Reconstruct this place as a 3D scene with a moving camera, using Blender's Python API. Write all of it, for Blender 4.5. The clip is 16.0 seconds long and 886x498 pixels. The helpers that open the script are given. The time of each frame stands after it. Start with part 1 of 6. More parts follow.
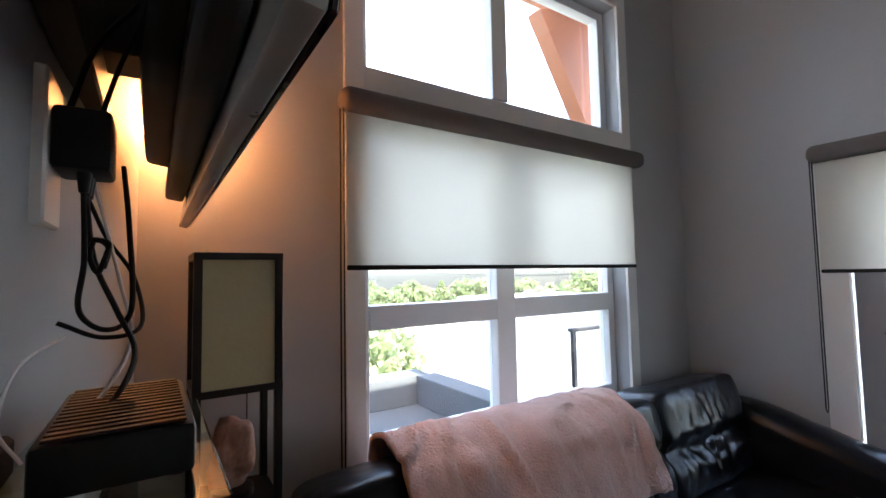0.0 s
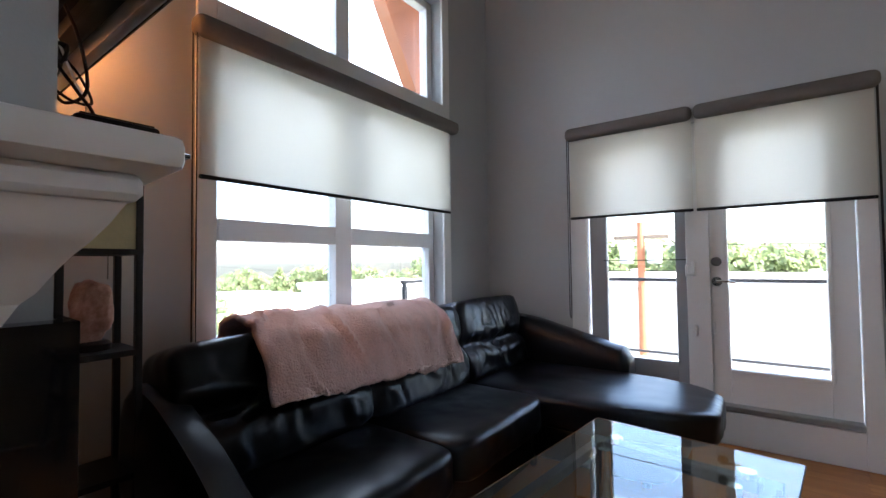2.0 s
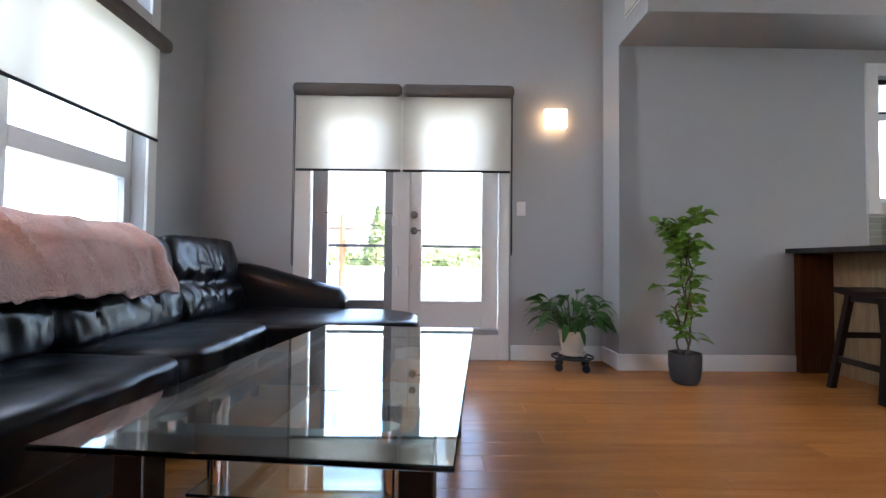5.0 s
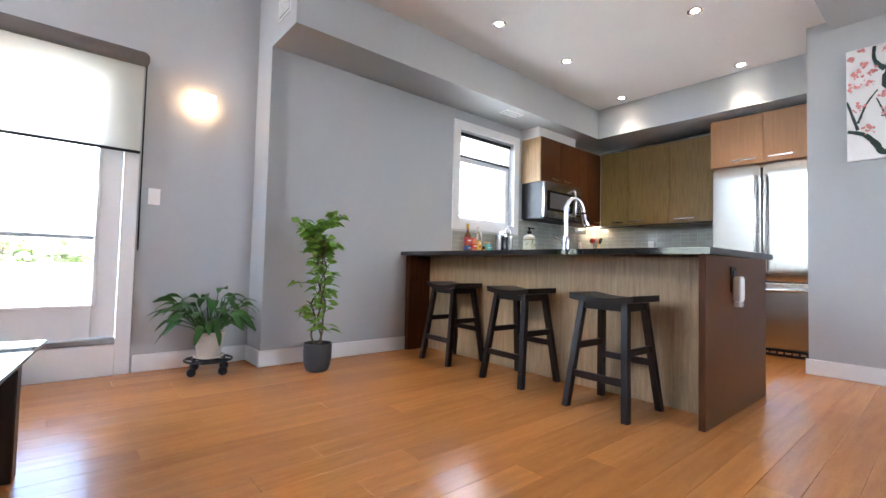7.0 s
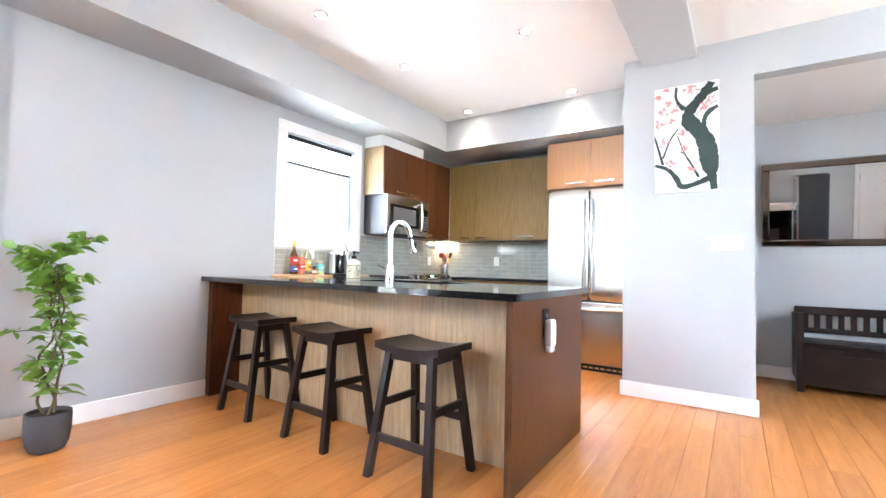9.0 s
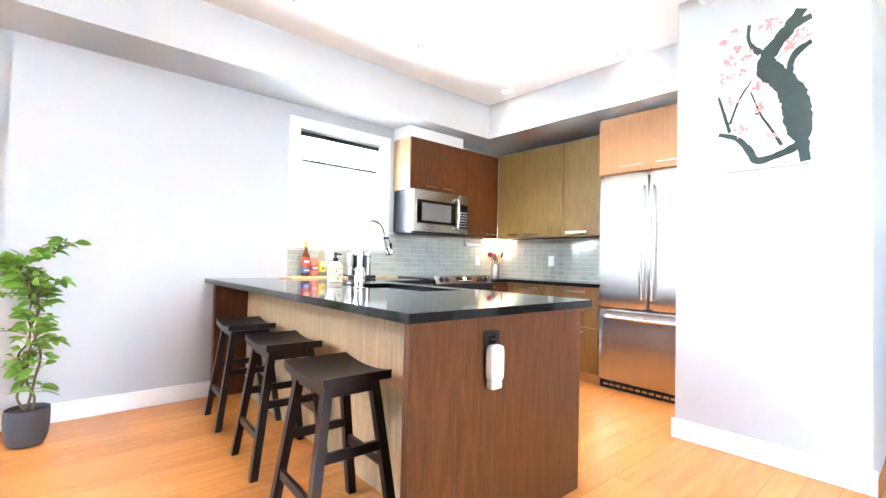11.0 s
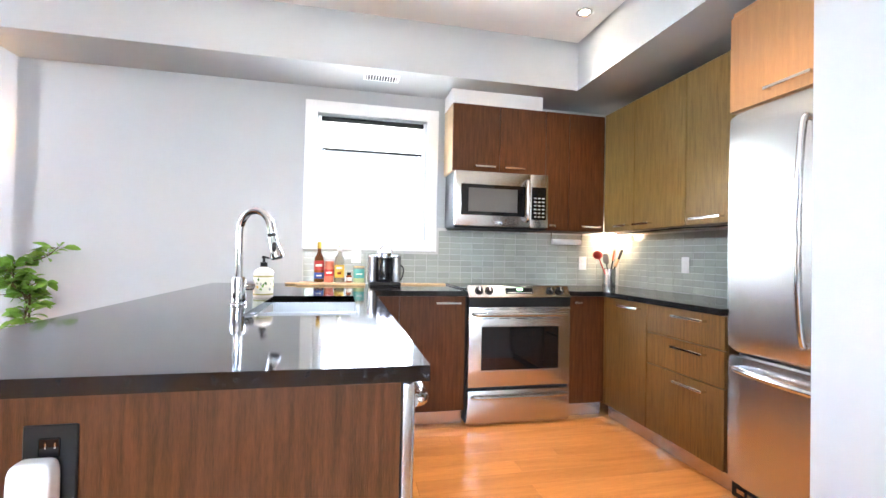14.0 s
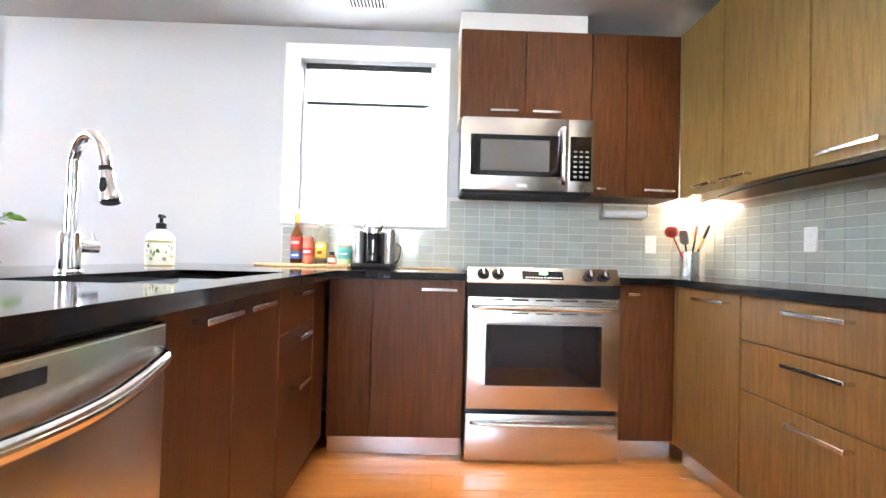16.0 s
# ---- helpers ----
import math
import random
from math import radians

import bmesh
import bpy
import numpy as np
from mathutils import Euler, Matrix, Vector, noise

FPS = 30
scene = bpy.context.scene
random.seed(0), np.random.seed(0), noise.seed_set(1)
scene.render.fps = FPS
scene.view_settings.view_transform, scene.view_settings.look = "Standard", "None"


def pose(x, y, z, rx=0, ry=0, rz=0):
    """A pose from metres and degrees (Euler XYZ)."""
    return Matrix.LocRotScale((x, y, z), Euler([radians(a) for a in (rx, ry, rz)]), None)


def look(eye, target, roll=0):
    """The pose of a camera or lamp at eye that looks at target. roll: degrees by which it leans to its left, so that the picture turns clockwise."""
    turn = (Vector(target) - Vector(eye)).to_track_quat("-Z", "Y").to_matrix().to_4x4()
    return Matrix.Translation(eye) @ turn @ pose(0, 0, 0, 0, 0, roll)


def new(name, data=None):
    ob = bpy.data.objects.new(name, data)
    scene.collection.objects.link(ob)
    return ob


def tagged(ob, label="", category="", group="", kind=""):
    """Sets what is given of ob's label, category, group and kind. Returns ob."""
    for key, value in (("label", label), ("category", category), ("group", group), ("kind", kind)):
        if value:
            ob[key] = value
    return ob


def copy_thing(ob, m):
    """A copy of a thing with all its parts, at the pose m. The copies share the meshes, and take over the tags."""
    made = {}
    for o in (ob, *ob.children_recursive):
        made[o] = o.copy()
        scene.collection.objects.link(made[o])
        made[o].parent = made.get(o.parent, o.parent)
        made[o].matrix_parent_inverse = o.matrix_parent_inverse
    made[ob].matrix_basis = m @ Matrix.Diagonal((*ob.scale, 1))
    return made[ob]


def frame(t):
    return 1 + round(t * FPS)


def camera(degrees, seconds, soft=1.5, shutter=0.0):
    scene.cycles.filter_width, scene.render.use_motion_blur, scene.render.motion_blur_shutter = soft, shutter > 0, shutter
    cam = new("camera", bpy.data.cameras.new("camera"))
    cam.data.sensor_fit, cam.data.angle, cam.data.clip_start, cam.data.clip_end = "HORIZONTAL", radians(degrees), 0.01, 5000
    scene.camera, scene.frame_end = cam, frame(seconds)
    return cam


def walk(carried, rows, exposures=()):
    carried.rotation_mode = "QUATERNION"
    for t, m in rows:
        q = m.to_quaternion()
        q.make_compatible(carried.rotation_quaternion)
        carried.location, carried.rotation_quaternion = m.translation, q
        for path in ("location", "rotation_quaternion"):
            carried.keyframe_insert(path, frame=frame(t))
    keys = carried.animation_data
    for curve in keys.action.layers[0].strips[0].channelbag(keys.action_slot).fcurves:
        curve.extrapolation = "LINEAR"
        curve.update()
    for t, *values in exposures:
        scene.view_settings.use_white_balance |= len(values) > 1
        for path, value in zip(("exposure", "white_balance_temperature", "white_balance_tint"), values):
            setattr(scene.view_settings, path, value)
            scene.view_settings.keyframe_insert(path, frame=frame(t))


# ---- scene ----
cam = camera(90.2, 16.0)
PATH = [
    (0, (0.186, -0.41, 1.593), (1.282, 1.258, 1.714), -1.1),
    (0.5, (0.137, -0.569, 1.469), (1.232, 1.099, 1.605), -1.2),
    (1, (0.07, -0.651, 1.398), (1.28, 0.937, 1.51), -1.1),
    (1.5, (-0.016, -0.72, 1.309), (1.406, 0.683, 1.4), -1.1),
    (2, (-0.093, -0.774, 1.228), (1.511, 0.419, 1.294), -0.7),
    (2.5, (-0.168, -0.689, 1.16), (1.607, 0.231, 1.213), -0.3),
    (3, (-0.233, -0.696, 1.075), (1.636, 0.013, 1.125), -0.1),
    (5.3, (-0.31, -0.656, 0.805), (1.684, -0.799, 0.865), 0.4),
    (5.5, (-0.349, -0.7, 0.803), (1.638, -0.927, 0.859), 0.3),
    (6, (-0.401, -0.754, 0.832), (1.512, -1.337, 0.865), 1.2),
    (6.5, (-0.414, -0.825, 0.813), (1.334, -1.796, 0.876), 1.4),
    (7, (-0.424, -0.89, 0.817), (1.093, -2.19, 0.895), 1.4),
    (7.5, (-0.349, -0.945, 0.854), (0.953, -2.461, 0.941), 1.2),
    (8, (-0.382, -1.122, 0.923), (0.79, -2.74, 1.014), 1.4),
    (8.5, (-0.396, -1.291, 0.999), (0.717, -2.95, 1.089), 1.4),
    (9, (-0.443, -1.514, 1.065), (0.666, -3.176, 1.148), 1.3),
    (9.2, (-0.509, -1.636, 1.084), (0.614, -3.289, 1.169), 1.2),
    (11.3, (-0.81, -2.63, 1.136), (0.73, -3.90, 1.188), 1.2),
    (11.5, (-0.804, -2.745, 1.142), (0.76, -3.99, 1.194), 1.1),
    (12, (-0.857, -3.055, 1.185), (0.822, -4.142, 1.221), 1.4),
    (12.5, (-0.817, -3.33, 1.199), (0.948, -4.271, 1.232), 1.2),
    (13, (-0.767, -3.671, 1.205), (1.078, -4.442, 1.231), 1.1),
    (13.5, (-0.67, -4.026, 1.209), (1.232, -4.644, 1.237), 1.0),
    (14, (-0.571, -4.368, 1.194), (1.381, -4.802, 1.224), 1.2),
    (14.5, (-0.395, -4.58, 1.209), (1.581, -4.887, 1.224), 1.2),
    (15, (-0.227, -4.823, 1.198), (1.765, -4.994, 1.217), 1.4),
    (15.5, (-0.014, -4.978, 1.157), (1.984, -5.063, 1.187), 1.4),
    (16, (0.18, -5.038, 1.029), (2.179, -5.086, 1.067), 1.5),
]
POT, UNDER = 1.3, 0.075
SKY_U, SKY_S, SKY_P, SKY_K, FILL_B = 7.6, 0.42, 0.40, 2.1, 1.7
EXPOSURES = [(t, e, k, 10) for t, e, k in ((0, 3.15, 6150), (1.5, 3.1, 6150), (2.5, 3.65, 6150), (3, 4.1, 6150), (5.5, 3.9, 6150), (6, 4.25, 6130), (6.5, 4.5, 6120), (7, 4.8, 6100), (7.5, 5.2, 6080), (9, 6.0, 6100), (12, 6.5, 6100), (13.5, 6.2, 6100), (14.5, 5.85, 6120), (15.5, 6.0, 6140), (16, 6.2, 6150))]
walk(cam, [(t, look(eye, target, roll)) for t, eye, target, roll in PATH], EXPOSURES)

# ---- light ----
world = bpy.data.worlds.new("sky_world")
scene.world = world
world.use_nodes = True
wn = world.node_tree
sky = wn.nodes.new("ShaderNodeTexSky")
sky.sky_type = "NISHITA"
sky.sun_disc = False
sky.sun_elevation = radians(52)
sky.sun_rotation = radians(183)
sky.air_density, sky.dust_density, sky.ozone_density = 1.0, 3.0, 1.0
wn.nodes["Background"].inputs[1].default_value = 0.15
wn.links.new(sky.outputs[0], wn.nodes["Background"].inputs[0])


def lamp(name, kind, m, energy, color, **more):
    data = bpy.data.lights.new(name, kind)
    data.energy, data.color = energy, color
    for key, value in more.items():
        if key == "size":
            data.shape, data.size = "RECTANGLE", value
        if key == "size_y":
            data.size_y = value
        if key == "radius":
            data.shadow_soft_size = value
        if key == "angle":
            data.angle = value
        if key == "spot":
            data.spot_size, data.spot_blend = radians(value), 0.6
    ob = new(name, data)
    ob.matrix_world = m
    return ob


SUN_AZ, SUN_EL = radians(183), radians(52)
sun_dir = Vector((math.sin(SUN_AZ) * math.cos(SUN_EL), math.cos(SUN_AZ) * math.cos(SUN_EL), math.sin(SUN_EL)))
lamp("sun", "SUN", look(sun_dir * 30, (0, 0, 0)), 4.0, (1.0, 0.95, 0.86), angle=radians(0.6))
# the sky's light, standing in each opening; the back opening is added
DAY = (0.90, 0.95, 1.0)
XL_WIN = -3.6
lamp("sky_upper_window", "AREA", look((2.2, 3.5, 3.75), (1.8, -0.6, 1.6)), SKY_U * 2.2, DAY, size=4.6, size_y=1.9)
lamp("sky_shade_window", "AREA", look((1.82, 1.56, 1.98), (1.82, 0.0, 1.9)), SKY_S, DAY, size=1.6, size_y=0.6)
lamp("sky_patio", "AREA", look((3.63, -0.38, 1.84), (2.0, -0.38, 1.7)), SKY_P, DAY, size=1.4, size_y=0.45)
lamp("sky_kitchen", "AREA", look((3.44, -4.58, 1.82), (1.5, -4.58, 1.6)), SKY_K, DAY, size=0.95, size_y=1.05)
# fill lamp for the kitchen, in an invented window out of view
lamp("fill_back_window", "AREA", look((XL_WIN - 0.3, -3.8, 1.75), (1.0, -3.6, 1.3)), FILL_B, DAY, size=1.9, size_y=1.4)


# ---- materials ----
def mat(name, col, rough=0.5, metal=0.0, var=0.06, scale=6.0, stretch=(1, 1, 1), bump=0.0, bscale=90.0, col2=None,
        coat=0.0, spec=0.5, rvar=0.1, rnd=0.0, aniso=0.0):
    """A surface with two scales of colour change, uneven gloss and fine relief."""
    m = bpy.data.materials.new(name)
    m.use_nodes = True
    n, k = m.node_tree.nodes, m.node_tree.links
    p = n["Principled BSDF"]
    tc = n.new("ShaderNodeTexCoord")
    mp = n.new("ShaderNodeMapping")
    mp.inputs["Scale"].default_value = stretch
    k.new(tc.outputs["Object"], mp.inputs[0])
    if rnd:
        oi = n.new("ShaderNodeObjectInfo")
        mul = n.new("ShaderNodeVectorMath")
        mul.operation = "ADD"
        sc = n.new("ShaderNodeMath")
        sc.operation = "MULTIPLY"
        sc.inputs[1].default_value = 37.0
        k.new(oi.outputs["Random"], sc.inputs[0])
        k.new(mp.outputs[0], mul.inputs[0])
        k.new(sc.outputs[0], mul.inputs[1])
        vec = mul.outputs[0]
    else:
        vec = mp.outputs[0]
    a = n.new("ShaderNodeTexNoise")
    a.inputs["Scale"].default_value, a.inputs["Detail"].default_value = scale, 6
    k.new(vec, a.inputs["Vector"])
    b = n.new("ShaderNodeTexNoise")
    b.inputs["Scale"].default_value, b.inputs["Detail"].default_value = scale * 9, 4
    k.new(vec, b.inputs["Vector"])
    mixn = n.new("ShaderNodeMath")
    mixn.operation = "MULTIPLY_ADD"
    mixn.inputs[1].default_value = 0.4
    k.new(b.outputs["Fac"], mixn.inputs[0])
    half = n.new("ShaderNodeMath")
    half.operation = "MULTIPLY"
    half.inputs[1].default_value = 0.6
    k.new(a.outputs["Fac"], half.inputs[0])
    k.new(half.outputs[0], mixn.inputs[2])
    ramp = n.new("ShaderNodeValToRGB")
    ramp.color_ramp.elements[0].position, ramp.color_ramp.elements[1].position = 0.3, 0.7
    lo = [c * (1 - var) for c in col]
    hi = list(col2) if col2 else [min(1, c * (1 + var)) for c in col]
    ramp.color_ramp.elements[0].color, ramp.color_ramp.elements[1].color = (*lo, 1), (*hi, 1)
    k.new(mixn.outputs[0], ramp.inputs[0])
    out = ramp.outputs[0]
    if rnd:
        hs = n.new("ShaderNodeHueSaturation")
        mr = n.new("ShaderNodeMapRange")
        mr.inputs["To Min"].default_value, mr.inputs["To Max"].default_value = 1 - rnd, 1 + rnd
        k.new(oi.outputs["Random"], mr.inputs["Value"])
        k.new(mr.outputs[0], hs.inputs["Value"])
        k.new(out, hs.inputs["Color"])
        out = hs.outputs[0]
    k.new(out, p.inputs["Base Color"])
    rr = n.new("ShaderNodeMapRange")
    rr.inputs["To Min"].default_value, rr.inputs["To Max"].default_value = max(0.02, rough * (1 - rvar)), min(1, rough * (1 + rvar))
    k.new(a.outputs["Fac"], rr.inputs["Value"])
    k.new(rr.outputs[0], p.inputs["Roughness"])
    p.inputs["Metallic"].default_value = metal
    p.inputs["Specular IOR Level"].default_value = spec
    p.inputs["Coat Weight"].default_value = coat
    p.inputs["Anisotropic"].default_value = aniso
    if bump:
        c = n.new("ShaderNodeTexNoise")
        c.inputs["Scale"].default_value, c.inputs["Detail"].default_value = bscale, 3
        k.new(vec, c.inputs["Vector"])
        bp = n.new("ShaderNodeBump")
        bp.inputs["Strength"].default_value, bp.inputs["Distance"].default_value = bump, 0.01
        k.new(c.outputs["Fac"], bp.inputs["Height"])
        k.new(bp.outputs[0], p.inputs["Normal"])
    return m


def creases(m, scale, strength, dist):
    """Soft folds under the fine grain of a hide."""
    n, k = m.node_tree.nodes, m.node_tree.links
    tc = n.new("ShaderNodeTexCoord")
    t = n.new("ShaderNodeTexNoise")
    t.inputs["Scale"].default_value, t.inputs["Detail"].default_value, t.inputs["Distortion"].default_value = scale, 3, 0.8
    k.new(tc.outputs["Object"], t.inputs["Vector"])
    fold = n.new("ShaderNodeBump")
    fold.inputs["Strength"].default_value, fold.inputs["Distance"].default_value = strength, dist
    k.new(t.outputs["Fac"], fold.inputs["Height"])
    grain = [x for x in n if x.bl_idname == "ShaderNodeBump" and x != fold][0]
    k.new(fold.outputs[0], grain.inputs["Normal"])


def glow(name, col, strength):
    m = bpy.data.materials.new(name)
    m.use_nodes = True
    p = m.node_tree.nodes["Principled BSDF"]
    p.inputs["Base Color"].default_value = (*col, 1)
    p.inputs["Emission Color"].default_value = (*col, 1)
    p.inputs["Emission Strength"].default_value = strength
    return m


def clear(name, tint=(1, 1, 1), rough=0.0, ior=1.45):
    m = bpy.data.materials.new(name)
    m.use_nodes = True
    p = m.node_tree.nodes["Principled BSDF"]
    p.inputs["Base Color"].default_value = (*tint, 1)
    p.inputs["Roughness"].default_value = rough
    p.inputs["Transmission Weight"].default_value = 1.0
    p.inputs["IOR"].default_value = ior
    return m


def fabric(name, col, through_amount, clear_amount):
    """A thin woven cloth that lets light through."""
    m = bpy.data.materials.new(name)
    m.use_nodes = True
    n, k = m.node_tree.nodes, m.node_tree.links
    out = n["Material Output"]
    n.remove(n["Principled BSDF"])
    tc = n.new("ShaderNodeTexCoord")
    w = n.new("ShaderNodeTexNoise")
    w.inputs["Scale"].default_value, w.inputs["Detail"].default_value = 350, 2
    k.new(tc.outputs["Object"], w.inputs["Vector"])
    r = n.new("ShaderNodeValToRGB")
    r.color_ramp.elements[0].color = (*[c * 0.85 for c in col], 1)
    r.color_ramp.elements[1].color = (*col, 1)
    k.new(w.outputs["Fac"], r.inputs[0])
    d, t, c = n.new("ShaderNodeBsdfDiffuse"), n.new("ShaderNodeBsdfTranslucent"), n.new("ShaderNodeBsdfTransparent")
    k.new(r.outputs[0], d.inputs[0])
    k.new(r.outputs[0], t.inputs[0])
    a, b = n.new("ShaderNodeMixShader"), n.new("ShaderNodeMixShader")
    a.inputs[0].default_value, b.inputs[0].default_value = through_amount, clear_amount
    k.new(d.outputs[0], a.inputs[1])
    k.new(t.outputs[0], a.inputs[2])
    k.new(a.outputs[0], b.inputs[1])
    k.new(c.outputs[0], b.inputs[2])
    k.new(b.outputs[0], out.inputs[0])
    return m


WALL = mat("wall_paint", (0.425, 0.442, 0.455), 0.55, var=0.02, scale=2, bump=0.06, bscale=220)
CEIL = mat("ceiling_paint", (0.78, 0.77, 0.75), 0.8, var=0.02, scale=2, bump=0.1, bscale=160)
TRIM = mat("white_trim_paint", (0.78, 0.78, 0.77), 0.35, var=0.02, scale=4, bump=0.02)
VINYL = mat("white_vinyl", (0.80, 0.81, 0.82), 0.3, var=0.02, scale=3)
# frame of the recessed fixed leaf, its shade put into the grey
DOORSHADED = mat("shaded_door_paint", (0.30, 0.31, 0.33), 0.4, var=0.04, scale=3)
PLANK = mat("oak_floor_plank", (0.52, 0.210, 0.056), 0.25, var=0.18, scale=3.0, stretch=(9, 0.7, 9), bump=0.02, bscale=30, rnd=0.11, rvar=0.15, spec=0.42)
SUBFLOOR = mat("dark_floor_gap", (0.12, 0.05, 0.02), 0.6)
LEATHER = mat("black_leather", (0.0035, 0.0042, 0.007), 0.31, var=0.3, scale=4, bump=0.035, bscale=220, rvar=0.15, spec=0.40)
LEATHER.node_tree.nodes["Principled BSDF"].inputs["Specular Tint"].default_value = (0.80, 0.90, 1.0, 1)
creases(LEATHER, 30.0, 0.05, 0.003)
FLEECE = mat("pink_fleece", (0.66, 0.45, 0.42), 0.95, var=0.16, scale=9, bump=1.0, bscale=110)
FLEECE.node_tree.nodes["Principled BSDF"].inputs["Sheen Weight"].default_value = 0.35
DARKWOOD = mat("espresso_wood", (0.013, 0.006, 0.0045), 0.33, var=0.4, scale=4, stretch=(6, 6, 1), bump=0.06, bscale=40, spec=0.35)
WALNUT = mat("brown_oak_veneer", (0.070, 0.022, 0.0062), 0.40, var=0.42, scale=13, stretch=(6, 6, 0.4), bump=0.15, bscale=60, col2=(0.120, 0.041, 0.0125), spec=0.22)
BROWNOLIVE = mat("dark_olive_oak_veneer", (0.140, 0.068, 0.018), 0.38, var=0.45, scale=12, stretch=(7, 7, 0.35), bump=0.08, bscale=60, spec=0.28)
SINKSTEEL = mat("satin_sink_steel", (0.36, 0.37, 0.38), 0.40, 0.8, var=0.04, scale=4, rvar=0.1)
OLIVE = mat("olive_oak_veneer", (0.175, 0.110, 0.033), 0.38, var=0.36, scale=12, stretch=(7, 7, 0.4), bump=0.08, bscale=60, spec=0.28)
# light oak of the back panel; also brown veneer with window light in its colour
LIGHT_AND_LIT_OAK = mat("light_and_lit_oak_veneer", (0.40, 0.275, 0.15), 0.42, var=0.34, scale=11, stretch=(6, 6, 0.4), bump=0.06, bscale=60)
GRANITE = mat("black_polished_stone", (0.008, 0.008, 0.009), 0.07, var=0.5, scale=40, col2=(0.02, 0.02, 0.021), spec=0.55)
STEEL = mat("brushed_steel", (0.52, 0.50, 0.475), 0.26, 1.0, var=0.03, scale=3, rvar=0.06)
CHROME = mat("chrome", (0.80, 0.80, 0.82), 0.08, 1.0, var=0.02)
NICKEL = mat("satin_nickel", (0.70, 0.69, 0.67), 0.18, 1.0, var=0.03)
BLACKPLASTIC = mat("black_plastic", (0.006, 0.006, 0.007), 0.5, var=0.2, spec=0.28)
BLACKGLASS = mat("black_glass", (0.006, 0.006, 0.007), 0.05, var=0.2)
BLACKMETAL = mat("black_metal", (0.02, 0.02, 0.022), 0.45, 0.3, var=0.2)
WHITEPLASTIC = mat("white_plastic", (0.80, 0.80, 0.79), 0.35, var=0.02)
TILE = mat("green_grey_glass_tile", (0.36, 0.38, 0.34), 0.10, var=0.05, scale=5, rnd=0.07, coat=0.4)
GROUT = mat("pale_grout", (0.55, 0.55, 0.52), 0.9, var=0.06, bump=0.2)
SHADE = fabric("roller_shade_cloth", (0.80, 0.78, 0.72), 0.62, 0.10)
VALANCE = mat("taupe_cassette_fabric", (0.13, 0.115, 0.105), 0.8, var=0.1, bump=0.2, bscale=300)
GLASS = clear("window_glass", (1, 1, 1))
TABLEGLASS = clear("green_edge_glass", (0.80, 0.93, 0.88), 0.0, 1.5)
LEAF = mat("green_leaf", (0.10, 0.22, 0.022), 0.36, var=0.3, scale=12, col2=(0.22, 0.40, 0.06))
DEEPLEAF = mat("deep_green_leaf", (0.025, 0.10, 0.016), 0.35, var=0.3, scale=12, col2=(0.06, 0.19, 0.035))
STEM = mat("brown_stem", (0.12, 0.09, 0.04), 0.8)
SOIL = mat("potting_soil", (0.03, 0.02, 0.014), 0.95, var=0.4, scale=40, bump=0.6)
CHARCOAL = mat("charcoal_pot", (0.045, 0.046, 0.05), 0.6, var=0.15, bump=0.1)
CERAMIC = mat("cream_ceramic", (0.66, 0.60, 0.52), 0.3, var=0.12, scale=9, bump=0.3, bscale=25)
MIRROR = mat("silvered_mirror", (0.9, 0.9, 0.9), 0.01, 1.0, var=0.0, rvar=0)
PAPER = mat("lamp_paper", (0.62, 0.55, 0.33), 0.9, var=0.05, bump=0.1)
SALT = mat("salt_rock", (0.62, 0.26, 0.16), 0.55, var=0.25, scale=10, bump=0.6, bscale=22, col2=(0.80, 0.50, 0.40))
DECK = mat("grey_deck_membrane", (0.085, 0.092, 0.092), 0.85, var=0.12, scale=2, bump=0.15)
FOLIAGE = mat("tree_foliage", (0.15, 0.19, 0.09), 0.7, var=0.2, scale=3, col2=(0.24, 0.29, 0.15))


def thin(m, amount, col):
    """Leaves let part of the light through."""
    n, k = m.node_tree.nodes, m.node_tree.links
    t, mx = n.new("ShaderNodeBsdfTranslucent"), n.new("ShaderNodeMixShader")
    t.inputs[0].default_value = (*col, 1)
    mx.inputs[0].default_value = amount
    k.new(n["Principled BSDF"].outputs[0], mx.inputs[1])
    k.new(t.outputs[0], mx.inputs[2])
    k.new(mx.outputs[0], n["Material Output"].inputs[0])


thin(FOLIAGE, 0.5, (0.34, 0.40, 0.20))
thin(LEAF, 0.35, (0.22, 0.42, 0.05))
thin(DEEPLEAF, 0.2, (0.06, 0.20, 0.03))
BARK = mat("grey_bark", (0.16, 0.12, 0.09), 0.9, var=0.3, scale=10, bump=0.5)
GRASS = mat("grass_ground", (0.10, 0.13, 0.05), 0.95, var=0.3, scale=0.4, col2=(0.30, 0.29, 0.26))
ROOFING = mat("pale_roofing", (0.55, 0.55, 0.55), 0.8, var=0.12, scale=1)
STUCCO = mat("pale_siding", (0.62, 0.60, 0.57), 0.8, var=0.06, scale=1)
# house windows pale instead of dark: glaring daylight put into the colour
PALEWINDOW = mat("washed_out_window", (0.50, 0.52, 0.54), 0.2, var=0.05)
CEDAR = mat("red_cedar_post", (0.36, 0.13, 0.06), 0.6, var=0.2, stretch=(6, 6, 1), scale=4)


